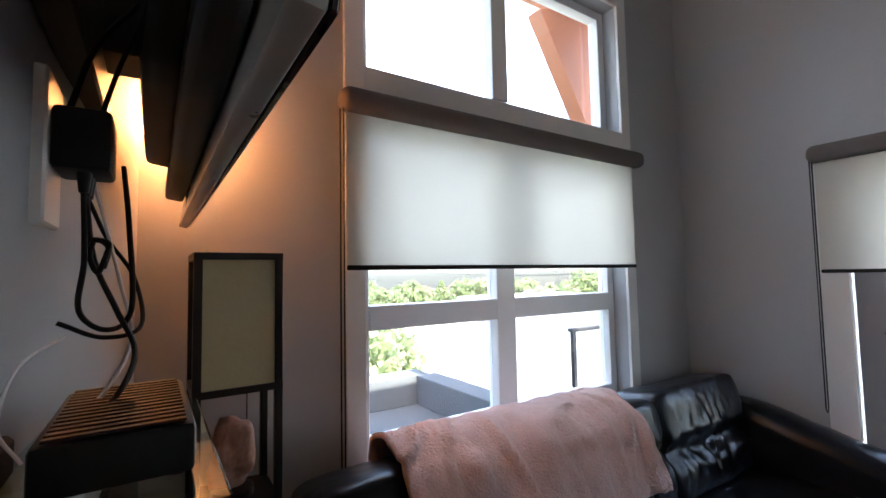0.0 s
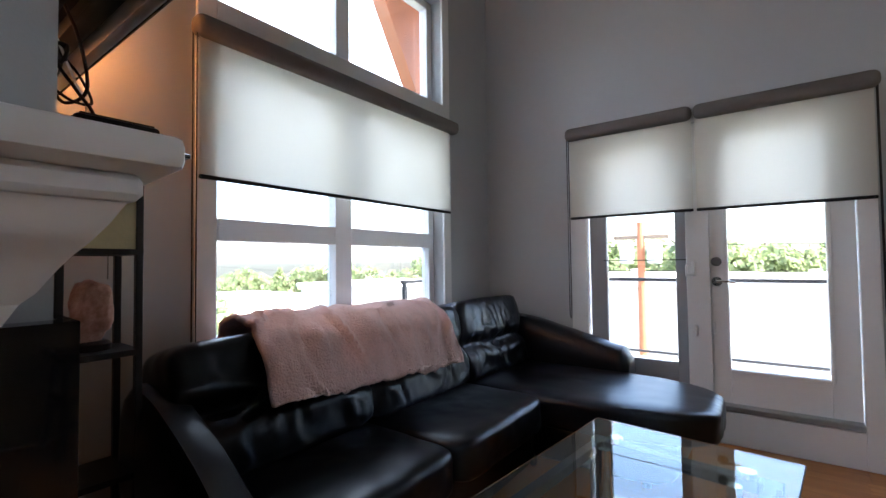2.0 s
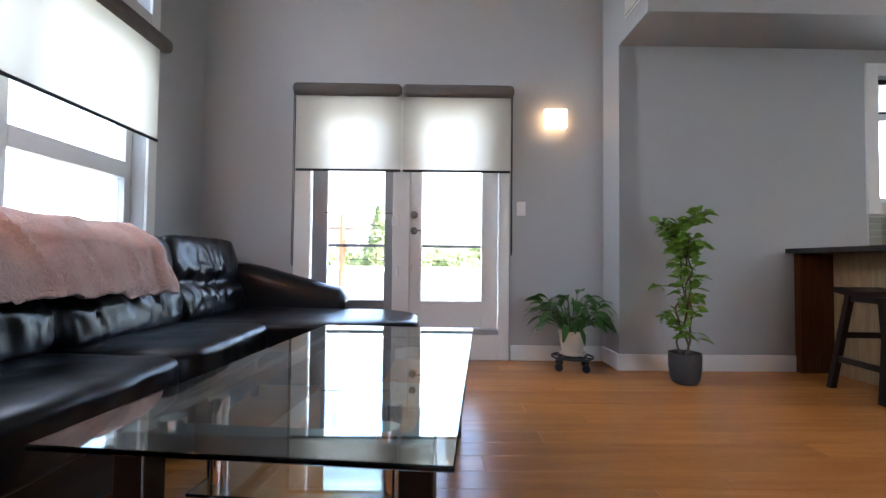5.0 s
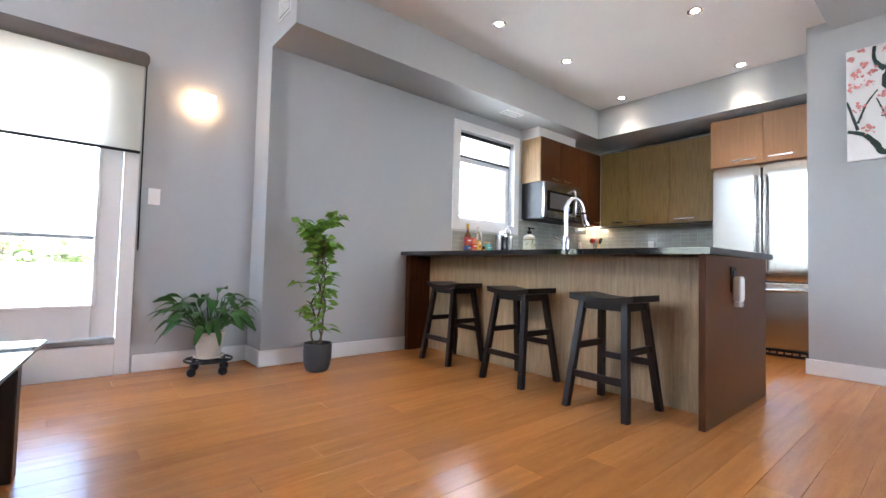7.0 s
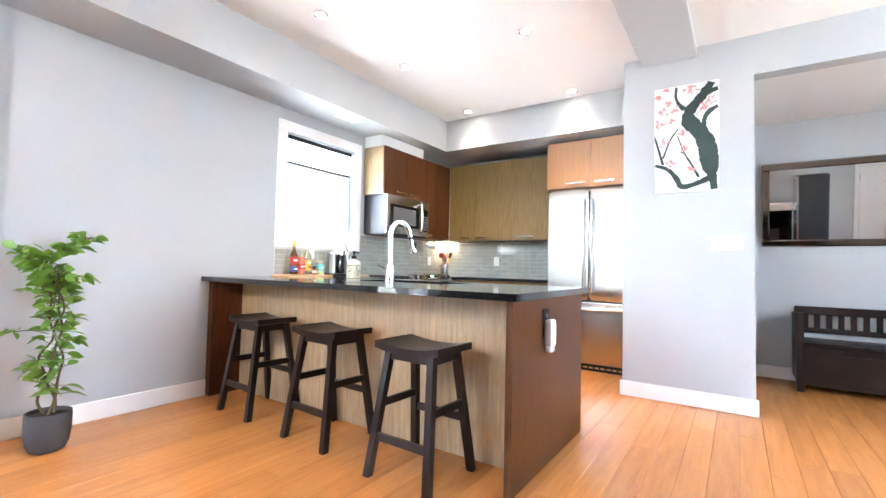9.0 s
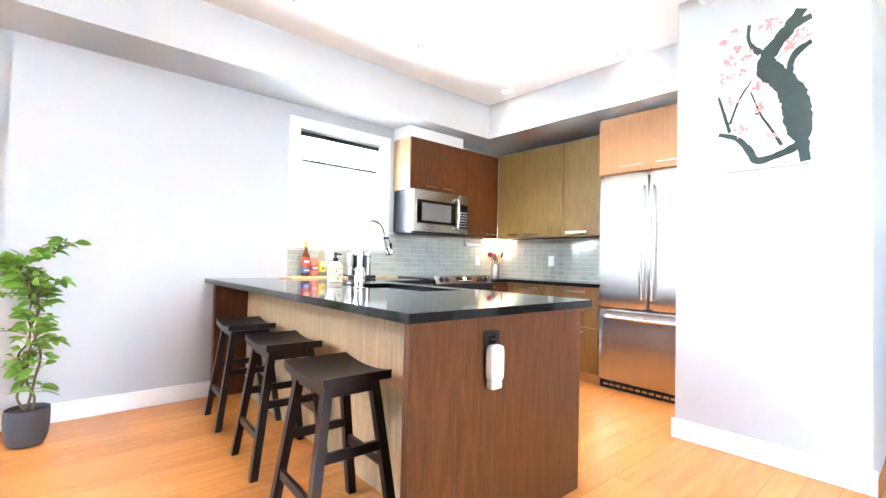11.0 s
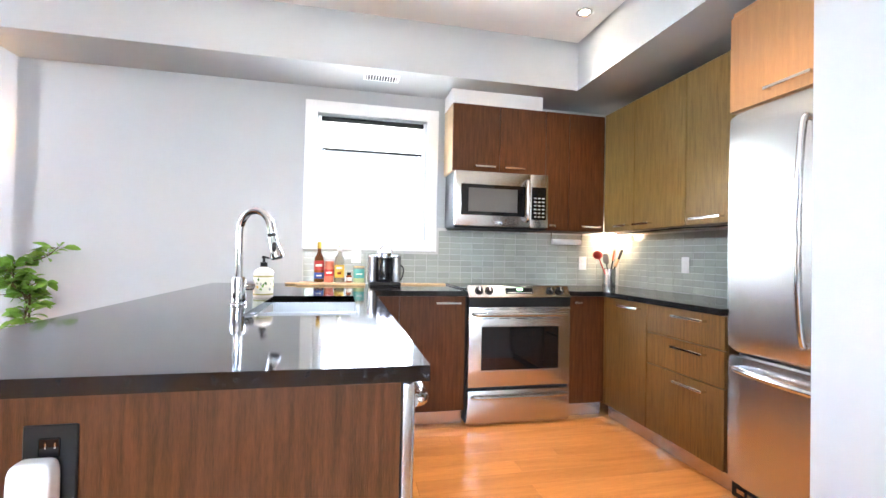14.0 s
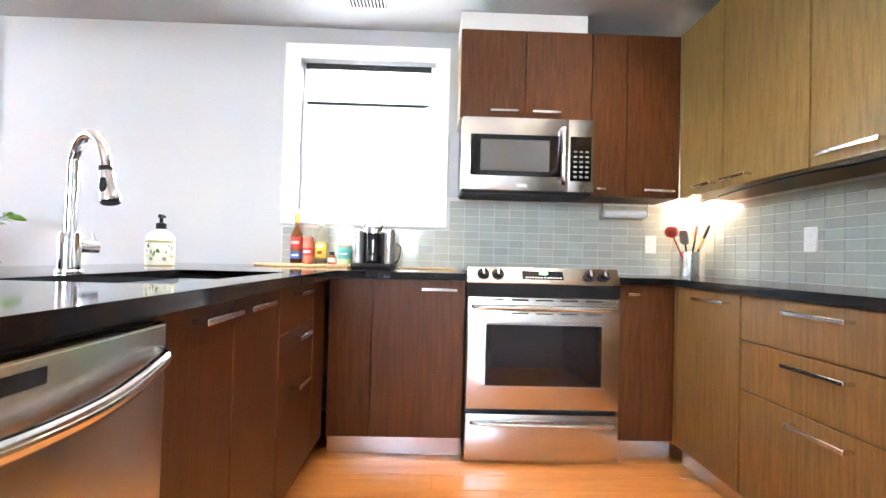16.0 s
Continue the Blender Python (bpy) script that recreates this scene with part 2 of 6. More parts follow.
# ---- helpers ----
def box(bm, x0, x1, y0, y1, z0, z1, bev=0.0, seg=1, turn=None):
    m = Matrix.Translation(((x0 + x1) / 2, (y0 + y1) / 2, (z0 + z1) / 2)) @ Matrix.Diagonal((abs(x1 - x0), abs(y1 - y0), abs(z1 - z0), 1))
    if turn is not None:
        m = turn @ m
    geo = bmesh.ops.create_cube(bm, size=1, matrix=m)
    if bev:
        edges = list({e for v in geo["verts"] for e in v.link_edges})
        bmesh.ops.bevel(bm, geom=edges, offset=bev, segments=seg, affect="EDGES", profile=0.5)
    return bm


def rod(bm, a, b, r0, r1=None, seg=14):
    a, b = Vector(a), Vector(b)
    m = Matrix.Translation((a + b) / 2) @ (b - a).to_track_quat("Z", "Y").to_matrix().to_4x4()
    bmesh.ops.create_cone(bm, cap_ends=True, segments=seg, radius1=r0, radius2=r0 if r1 is None else r1, depth=(b - a).length, matrix=m)
    return bm


def lathe(bm, prof, c=(0, 0, 0), seg=28):
    rings = []
    for r, z in prof:
        rings.append([bm.verts.new((c[0] + r * math.cos(6.28318531 * i / seg), c[1] + r * math.sin(6.28318531 * i / seg), c[2] + z)) for i in range(seg)])
    for p, q in zip(rings, rings[1:]):
        for i in range(seg):
            bm.faces.new((p[i], p[(i + 1) % seg], q[(i + 1) % seg], q[i]))
    bm.faces.new(list(reversed(rings[0])))
    bm.faces.new(rings[-1])
    return bm


def sweep(bm, pts, r, seg=10):
    pts = [Vector(p) for p in pts]
    rings = []
    for i, p in enumerate(pts):
        d = (pts[min(i + 1, len(pts) - 1)] - pts[max(i - 1, 0)]).normalized()
        q = d.to_track_quat("Z", "Y").to_matrix()
        rr = r[i] if isinstance(r, (list, tuple)) else r
        rings.append([bm.verts.new(p + q @ Vector((rr * math.cos(6.28318531 * j / seg), rr * math.sin(6.28318531 * j / seg), 0))) for j in range(seg)])
    for a, b in zip(rings, rings[1:]):
        off = min(range(seg), key=lambda s: (a[0].co - b[s].co).length)
        for j in range(seg):
            bm.faces.new((a[j], a[(j + 1) % seg], b[(j + 1 + off) % seg], b[(j + off) % seg]))
    bm.faces.new(list(reversed(rings[0])))
    bm.faces.new(rings[-1])
    return bm


def curve_pts(pts, n=8):
    """A smooth line through the points."""
    p = [Vector(q) for q in pts]
    p = [p[0] * 2 - p[1]] + p + [p[-1] * 2 - p[-2]]
    out = []
    for i in range(1, len(p) - 2):
        for s in range(n):
            t = s / n
            out.append(0.5 * (2 * p[i] + (p[i + 1] - p[i - 1]) * t + (2 * p[i - 1] - 5 * p[i] + 4 * p[i + 1] - p[i + 2]) * t * t + (3 * p[i] - p[i - 1] - 3 * p[i + 1] + p[i + 2]) * t ** 3))
    return out + [p[-2]]


def cushion(bm, x0, x1, y0, y1, z0, z1, k=5.0, cuts=12, wrinkle=0.008, freq=7.0, turn=None):
    tmp = bmesh.new()
    bmesh.ops.create_cube(tmp, size=2)
    bmesh.ops.subdivide_edges(tmp, edges=tmp.edges, cuts=cuts, use_grid_fill=True)
    c = Vector(((x0 + x1) / 2, (y0 + y1) / 2, (z0 + z1) / 2))
    h = Vector(((x1 - x0) / 2, (y1 - y0) / 2, (z1 - z0) / 2))
    for v in tmp.verts:
        n = (abs(v.co.x) ** k + abs(v.co.y) ** k + abs(v.co.z) ** k) ** (1 / k)
        u = v.co / n
        w = Vector((u.x * h.x, u.y * h.y, u.z * h.z))
        q = w + c
        f = noise.fractal(q * freq, 1.0, 2.0, 3) * wrinkle
        q = q + w.normalized() * f
        v.co = turn @ q if turn is not None else q
    vm = [bm.verts.new(v.co) for v in tmp.verts]
    tmp.verts.index_update()
    for f in tmp.faces:
        bm.faces.new([vm[v.index] for v in f.verts])
    tmp.free()
    return bm


def smooth(bm, angle=40):
    bm.normal_update()
    for f in bm.faces:
        f.smooth = True
    for e in bm.edges:
        if len(e.link_faces) == 2 and e.calc_face_angle(0) > radians(angle):
            e.smooth = False
    return bm


def base_of(ob):
    p = Vector((0, 0, 0))
    while ob is not None:
        p += ob.location
        ob = ob.parent
    return p


def part(name, bm, material, parent=None, label="", soft=True):
    if soft:
        smooth(bm)
    off = base_of(parent) if parent is not None else Vector((0, 0, 0))
    if parent is None:
        lo = Vector([min(v.co[i] for v in bm.verts) for i in range(3)])
        hi = Vector([max(v.co[i] for v in bm.verts) for i in range(3)])
        off = Vector(((lo.x + hi.x) / 2, (lo.y + hi.y) / 2, lo.z))
    for v in bm.verts:
        v.co -= off
    me = bpy.data.meshes.new(name)
    bm.to_mesh(me)
    bm.free()
    me.materials.append(material)
    ob = new(name, me)
    if parent is not None:
        ob.parent = parent
    else:
        ob.location = off
    if label:
        ob["label"] = label
    return ob


def thing(name, at, label, category, group="", kind=""):
    ob = new(name)
    ob.location = at
    ob.empty_display_size = 0.05
    return tagged(ob, label, category, group, kind)


def one(name, bm, material, label, category="", group="", kind=""):
    return tagged(part(name, bm, material), label, category, group, kind)


def B(*a, **k):
    return box(bmesh.new(), *a, **k)


# ---- plan ----
XP, XK, YJ, YW = 3.45, 3.12, -2.08, 1.33      # patio wall, kitchen wall, jog, window wall
XF, YF = -0.02, -0.10                          # side and front of the chimney breast
YR, YH = -6.86, -7.27                          # kitchen far wall, hall far wall
XL = -3.6                                      # wall behind the camera
ZS, ZC, ZT = 2.54, 2.925, 4.0                   # soffit, kitchen ceiling, living room ceiling
XS, YS = 2.64, -6.16                           # soffit edges


def wall(name, label, *boxes, material=None):
    bm = bmesh.new()
    for b in boxes:
        box(bm, *b)
    return one(name, bm, material or WALL, label, "wall", kind="structure")


# window wall with its two stacked openings
wx0, wx1 = 0.93, 2.73
wall("wall_window", "grey painted wall round the tall window", (XF - 0.2, wx0, YW, YW + 0.2, 0, ZT), (wx1, XP + 0.2, YW, YW + 0.2, 0, ZT),
     (wx0, wx1, YW, YW + 0.2, 0, 0.82), (wx0, wx1, YW, YW + 0.2, 2.33, 2.50), (wx0, wx1, YW, YW + 0.2, 3.36, ZT))
# patio wall with the door opening
py0, py1, pz0, pz1 = -1.19, 0.43, 0.225, 2.22
wall("wall_patio", "grey painted wall with the patio doors", (XP, XP + 0.2, py1, YW, 0, ZT), (XP, XP + 0.2, YJ, py0, 0, ZT),
     (XP, XP + 0.2, py0, py1, pz1, ZT), (XP, XP + 0.2, py0, py1, -0.1, pz0 - 0.005))
# kitchen wall with the window opening
ky0, ky1, kz0, kz1 = -5.03, -4.13, 1.32, 2.33
wall("wall_kitchen", "light grey painted kitchen wall", (XK, XK + 0.22, ky1, YJ - 0.002, 0, ZC + 0.1), (XK, XK + 0.22, YR, ky0, 0, ZC + 0.1),
     (XK, XK + 0.22, ky0, ky1, 0, kz0), (XK, XK + 0.22, ky0, ky1, kz1, ZC + 0.1))
wall("wall_jog", "grey wall return at the corner", (XK, XP + 0.2, YJ - 0.15, YJ, 0, ZT))
wall("wall_upper", "grey wall above the kitchen ceiling edge", (XL, XK, YJ - 0.15, YJ - 0.002, ZC + 0.1, ZT))
wall("wall_far_kitchen", "grey wall behind the kitchen cabinets", (0.34, XK + 0.22, YR - 0.15, YR, 0, ZC + 0.1))
wall("wall_painting", "light grey wall carrying the blossom painting", (-0.557, 0.392, -5.76, -5.62, 0, ZC + 0.1), (0.24, 0.392, YR, -5.76, 0, ZC + 0.1), (-0.557, -0.44, YH, -5.76, 0, 2.66))
wall("wall_over_hall", "grey wall above the hall opening", (XL, -0.557, -5.76, -5.62, 2.61, ZC + 0.1))
wall("wall_hall", "grey hall wall behind the bench", (XL - 0.15, -0.44, YH - 0.15, YH, 0, 2.75))
# the opening in this wall is added to let fill light in
wall("wall_back", "grey wall behind the walk with an added window opening", (XL - 0.15, XL, YH, -4.8, 0, ZT), (XL - 0.15, XL, -2.8, YF + 0.15, 0, ZT), (XL - 0.15, XL, -4.8, -2.8, 0, 1.0), (XL - 0.15, XL, -4.8, -2.8, 2.5, ZT))
bm = bmesh.new()
foot = [bm.verts.new((x, y, 0)) for x, y in ((XL, YF), (0.05, YF), (0.14, YW), (XL, YW))]
top = [bm.verts.new((v.co.x, v.co.y, ZT)) for v in foot]
bm.faces.new(foot[::-1]), bm.faces.new(top)
for i in range(4):
    bm.faces.new((foot[i], foot[(i + 1) % 4], top[(i + 1) % 4], top[i]))
one("chimney_breast", bm, WALL, "grey painted chimney breast above the mantel", "wall", kind="structure")

one("ceiling_living", B(XL - 0.15, XP + 0.2, YJ - 0.15, YW + 0.2, ZT, ZT + 0.12), CEIL, "white painted high living room ceiling", "ceiling", kind="structure")
one("ceiling_kitchen", B(XL - 0.15, XK + 0.22, YR - 0.15, YJ - 0.002, ZC, ZC + 0.1), CEIL, "white painted kitchen ceiling", "ceiling", kind="structure")
one("ceiling_hall", B(XL - 0.15, -0.44, YH, -5.76, 2.66, 2.74), CEIL, "white hall ceiling", "ceiling", kind="structure")
bm = B(XS, XK, YR, YJ, ZS, ZC)
box(bm, 0.34, XS, YR, YS, ZS, ZC)
one("soffit", bm, WALL, "grey painted dropped soffit along the kitchen", "soffit", kind="structure")
one("ceiling_beam", B(-0.175, 0.24, -5.62, YJ, 2.845, ZC, bev=0.004), WALL, "grey boxed beam under the ceiling", "beam", kind="structure")

# baseboards
for i, (x0, x1, y0, y1) in enumerate(((XP - 0.018, XP, YJ, -1.29), (XP - 0.018, XP, 0.56, YW), (XK, XP - 0.018, YJ, YJ + 0.018), (XK - 0.018, XK, -3.45, YJ + 0.018),
                                      (-0.575, 0.41, -5.62, -5.60), (XL, -0.557, YH, YH + 0.018), (XF, XP - 0.018, YW - 0.018, YW))):
    one("baseboard", B(x0, x1, y0, y1, 0.0, 0.125, bev=0.004), TRIM, "white painted wooden baseboard", "baseboard", kind="structure")

# ---- windows and doors ----
def window_frame(name, label, axis, lo, hi, z0, z1, at, depth, cols, bars, border=0.06):
    """A vinyl window in a wall: frame, mullion, transom, glass panes. axis: the wall's normal."""
    def bx(bm, a0, a1, d0, d1, c0, c1, bev=0.004):
        return box(bm, a0, a1, d0, d1, c0, c1, bev) if axis == "y" else box(bm, d0, d1, a0, a1, c0, c1, bev)
    mid = ((lo + hi) / 2, at, z0) if axis == "y" else (at, (lo + hi) / 2, z0)
    w = thing(name, mid, label, "window", kind="structure")
    bm = bmesh.new()
    for a0, a1, c0, c1 in ((lo, lo + border, z0, z1), (hi - border, hi, z0, z1), (lo + border, hi - border, z0, z0 + border), (lo + border, hi - border, z1 - border, z1)):
        bx(bm, a0, a1, at, at + depth, c0, c1)
    fr = part("window_frame", bm, VINYL, w)
    for a0, a1, c0, c1 in bars:
        part("mullion", bx(bmesh.new(), a0, a1, at - 0.012, at + depth - 0.005, c0, c1), VINYL, w)
    for a0, a1, c0, c1 in cols:
        g = part("pane", bx(bmesh.new(), a0, a1, at + depth * 0.5, at + depth * 0.5 + 0.006, c0, c1, 0), GLASS, w)
        g.visible_shadow = False
    return w


window_frame("window_1", "white vinyl lower picture window under a roller shade", "y", wx0, wx1, 0.82, 2.33, 1.42, 0.08,
             [(0.99, 1.72, 0.88, 1.355), (0.99, 1.72, 1.465, 2.27), (1.85, 2.67, 0.88, 1.355), (1.85, 2.67, 1.465, 2.27)],
             [(1.72, 1.85, 0.88, 2.27), (0.99, 1.72, 1.355, 1.465), (1.85, 2.67, 1.355, 1.465)])
window_frame("window_2", "white vinyl upper window under the high ceiling", "y", wx0, wx1, 2.50, 3.36, 1.42, 0.08,
             [(0.99, 1.73, 2.56, 3.30), (1.84, 2.67, 2.56, 3.30)], [(1.73, 1.84, 2.56, 3.30)])
bm = bmesh.new()
for b in ((0.84, 0.93, YW - 0.022, YW, 0.73, 3.45), (2.73, 2.82, YW - 0.022, YW, 0.73, 3.45), (0.93, 2.73, YW - 0.022, YW, 2.33, 2.50),
          (0.93, 2.73, YW - 0.022, YW, 0.73, 0.82), (0.93, 2.73, YW - 0.022, YW, 3.36, 3.45)):
    box(bm, *b, bev=0.003)
one("trim_window", bm, TRIM, "white painted casing round the stacked windows", "trim", kind="structure")

window_frame("window_3", "white vinyl kitchen window above the counter", "x", ky0, ky1, kz0, kz1, XK + 0.07, 0.08,
             [(ky0 + 0.08, ky1 - 0.08, kz0 + 0.07, 1.99), (ky0 + 0.06, ky1 - 0.06, 2.06, kz1 - 0.06)],
             [(ky0 + 0.06, ky1 - 0.06, 1.99, 2.06), (ky0 + 0.05, ky0 + 0.08, kz0 + 0.06, 1.99), (ky1 - 0.08, ky1 - 0.05, kz0 + 0.06, 1.99)], 0.05)
# unseen window, added only to frame the fill lamp
window_frame("window_added", "white vinyl window added unseen in the wall behind", "x", -4.8, -2.8, 1.0, 2.5, XL - 0.11, 0.08,
             [(-4.74, -3.83, 1.06, 2.44), (-3.77, -2.86, 1.06, 2.44)], [(-3.83, -3.77, 1.06, 2.44)])
bm = bmesh.new()
for b in ((ky1, ky1 + 0.095, kz0 - 0.095, kz1 + 0.095), (ky0 - 0.095, ky0, kz0 - 0.095, kz1 + 0.095), (ky0, ky1, kz0 - 0.095, kz0), (ky0, ky1, kz1, kz1 + 0.095)):
    box(bm, XK - 0.022, XK, b[0], b[1], b[2], b[3], bev=0.003)
one("trim_kitchen_window", bm, TRIM, "white painted casing round the kitchen window", "trim", kind="structure")

# patio doors: a fixed leaf and a hinged leaf
door = thing("door_1", (XP + 0.08, 0.07, pz0), "fixed glass patio door, frame greyed for its shade", "door", kind="structure")
bm = bmesh.new()
for y0, y1, z0, z1 in ((0.28, 0.41, 0.25, 2.2), (-0.285, -0.21, 0.25, 2.2), (-0.21, 0.28, 0.25, 0.49), (-0.21, 0.28, 2.08, 2.2)):
    box(bm, XP + 0.06, XP + 0.11, y0, y1, z0, z1, bev=0.004)
part("leaf", bm, DOORSHADED, door)
part("pane", B(XP + 0.08, XP + 0.086, -0.22, 0.29, 0.48, 2.09), GLASS, door).visible_shadow = False
part("rail_cord", B(XP + 0.05, XP + 0.056, -0.30, 0.30, 1.232, 1.238), BLACKPLASTIC, door, "thin dark cord across the glass")
hnd = part("handle", box(bmesh.new(), XP - 0.03, XP - 0.005, -0.345, -0.322, 1.12, 1.22, bev=0.006), WHITEPLASTIC, door, "white folding lever handle")
part("lever", box(B(XP - 0.045, XP - 0.03, -0.34, -0.29, 1.12, 1.14, bev=0.004), XP - 0.045, XP - 0.03, -0.30, -0.285, 1.12, 1.20, bev=0.004), WHITEPLASTIC, hnd)
part("latch", B(XP - 0.03, XP - 0.005, -0.345, -0.32, 0.70, 0.78, bev=0.006), WHITEPLASTIC, door)

door = thing("door_2", (XP + 0.06, -0.80, pz0), "white painted hinged glass patio door, closed", "door", kind="structure")
bm = bmesh.new()
for y0, y1, z0, z1 in ((-0.534, -0.431, 0.262, 2.2), (-1.183, -1.045, 0.262, 2.2), (-1.045, -0.534, 0.262, 0.49), (-1.045, -0.534, 2.08, 2.2)):
    box(bm, XP + 0.03, XP + 0.075, y0, y1, z0, z1, bev=0.003)
part("leaf", bm, TRIM, door)
bm = bmesh.new()
for y0, y1, z0, z1 in ((-0.534, -0.512, 0.47, 2.1), (-1.067, -1.045, 0.47, 2.1), (-1.045, -0.534, 0.468, 0.49), (-1.045, -0.534, 2.08, 2.1)):
    box(bm, XP + 0.018, XP + 0.03, y0, y1, z0, z1, bev=0.004)
part("glazing_bead", bm, TRIM, door)
part("pane", B(XP + 0.05, XP + 0.056, -1.05, -0.53, 0.485, 2.085), GLASS, door).visible_shadow = False
kn = part("handle", rod(rod(bmesh.new(), (XP + 0.03, -0.468, 1.083), (XP + 0.012, -0.468, 1.083), 0.032), (XP + 0.012, -0.468, 1.083), (XP - 0.02, -0.468, 1.083), 0.010), NICKEL, door, "satin nickel lever handle")
part("lever", sweep(bmesh.new(), curve_pts([(XP - 0.02, -0.468, 1.083), (XP - 0.022, -0.51, 1.086), (XP - 0.018, -0.575, 1.078)]), 0.008), NICKEL, kn)
part("deadbolt", rod(rod(bmesh.new(), (XP + 0.03, -0.468, 1.218), (XP + 0.008, -0.468, 1.218), 0.032), (XP + 0.008, -0.468, 1.218), (XP - 0.01, -0.468, 1.218), 0.014), NICKEL, door, "round nickel deadbolt")
part("strike", B(XP + 0.012, XP + 0.03, -0.452, -0.436, 0.72, 0.80, bev=0.003), WHITEPLASTIC, door)
bm = bmesh.new()
for b in ((XP - 0.02, XP + 0.02, 0.41, 0.54, 0.0, 2.22), (XP - 0.02, XP + 0.02, -1.275, -1.185, 0.0, 2.22), (XP - 0.02, XP + 0.02, -1.275, 0.54, 2.2, 2.29),
          (XP - 0.004, XP + 0.075, -0.43, -0.287, 0.262, 2.2), (XP - 0.018, XP + 0.004, -1.185, 0.41, 0.0, 0.215)):
    box(bm, *b, bev=0.003)
one("trim_patio", bm, TRIM, "white painted casing and step board at the patio doors", "trim", kind="structure")
one("threshold", B(XP - 0.03, XP + 0.12, -1.185, 0.41, 0.221, 0.258, bev=0.006), SINKSTEEL, "grey metal door threshold", "threshold", kind="structure")


def shade(label, axis, lo, hi, at, ztop, zbot, chain_at, past=0.03, before=0.03):
    def P(a, d, z):
        return (a, d, z) if axis == "y" else (d, a, z)
    def bx(bm, a0, a1, d0, d1, c0, c1, bev=0.0, seg=1):
        return box(bm, a0, a1, d0, d1, c0, c1, bev, seg) if axis == "y" else box(bm, d0, d1, a0, a1, c0, c1, bev, seg)
    s = thing("roller_shade", P((lo + hi) / 2, at, zbot), label, "window shade", "roller shades")
    part("cassette", bx(bmesh.new(), lo - before, hi + past, at - 0.055, at + 0.045, ztop - 0.1, ztop, 0.04, 4), VALANCE, s, "taupe fabric-covered cassette")
    part("cloth", bx(bmesh.new(), lo, hi, at - 0.0006, at + 0.0006, zbot + 0.01, ztop - 0.06), SHADE, s, "sheer woven sunscreen cloth")
    part("bottom_bar", bx(bmesh.new(), lo, hi, at - 0.008, at + 0.008, zbot - 0.008, zbot + 0.012, 0.005, 2), BLACKPLASTIC, s)
    if chain_at is not None:
        c, length = chain_at
        part("pull_chain", sweep(bmesh.new(), [P(c, at - 0.01, ztop - 0.05), P(c, at - 0.01, length), P(c, at + 0.012, length - 0.02), P(c, at + 0.03, length), P(c, at + 0.03, ztop - 0.05)], 0.0035, 6), BLACKPLASTIC, s)
    return s


shade("sheer grey roller shade half down over the big window", "y", 0.83, 2.75, 1.265, 2.365, 1.63, (0.815, 0.75), 0.085)
shade("sheer grey roller shade over the fixed patio leaf", "x", -0.352, 0.515, XP - 0.075, 2.30, 1.575, (0.535, 0.80), before=0.006)
shade("sheer grey roller shade over the hinged patio leaf", "x", -1.27, -0.372, XP - 0.075, 2.30, 1.575, (-1.285, 0.90), past=0.006)
s = thing("roller_shade", (XK + 0.05, -4.58, 2.05), "white roller shade rolled almost up in the kitchen window", "window shade", "roller shades")
part("roller", rod(bmesh.new(), (XK + 0.035, ky0 + 0.03, 2.295), (XK + 0.035, ky1 - 0.03, 2.295), 0.02), BLACKPLASTIC, s)
part("cloth", B(XK + 0.034, XK + 0.0355, ky0 + 0.04, ky1 - 0.04, 2.05, 2.29), SHADE, s)
part("bottom_bar", B(XK + 0.028, XK + 0.042, ky0 + 0.04, ky1 - 0.04, 2.038, 2.055, bev=0.004), BLACKPLASTIC, s)

# ---- floor ----
one("floor", B(XL - 0.15, XP + 0.2, YH - 0.15, YW + 0.2, -0.12, -0.012), SUBFLOOR, "warm oak plank floor with a satin finish", "floor", kind="structure")
floor_ob = bpy.data.objects["floor"]


def floor_planks():
    """Boards along y, cut at the walls, on meshes shared by length."""
    w = 0.137
    meshes = {}

    def board(ln):
        ln = round(ln, 2)
        if ln not in meshes:
            bm = box(bmesh.new(), -w / 2 + 0.0006, w / 2 - 0.0006, 0.0006, ln - 0.0006, -0.0118, 0.0, bev=0.0007)
            meshes[ln] = bpy.data.meshes.new("plank")
            bm.to_mesh(meshes[ln])
            bm.free()
            meshes[ln].materials.append(PLANK)
        return meshes[ln]

    rng = random.Random(4)
    base = base_of(floor_ob)
    x = XL
    while x < XP:
        y = YJ - 0.1 if x > XK else YR - 0.1 if x > 0.34 else YH
        end = YF if x < -1.6 else YW
        first = True
        while end - y > 0.02:
            ln = rng.choice((0.4, 0.7, 1.0, 1.3)) if first else rng.choice((1.2, 1.5, 1.8, 2.1))
            first = False
            if end - y - ln < 0.25:
                ln = math.floor((end - y) * 100) / 100
            ob = new("plank", board(ln))
            ob.parent = floor_ob
            ob.location = Vector((x + w / 2, y, 0)) - base
            y += ln
        x += w

# ---- kitchen ----
ZTOP = 0.95


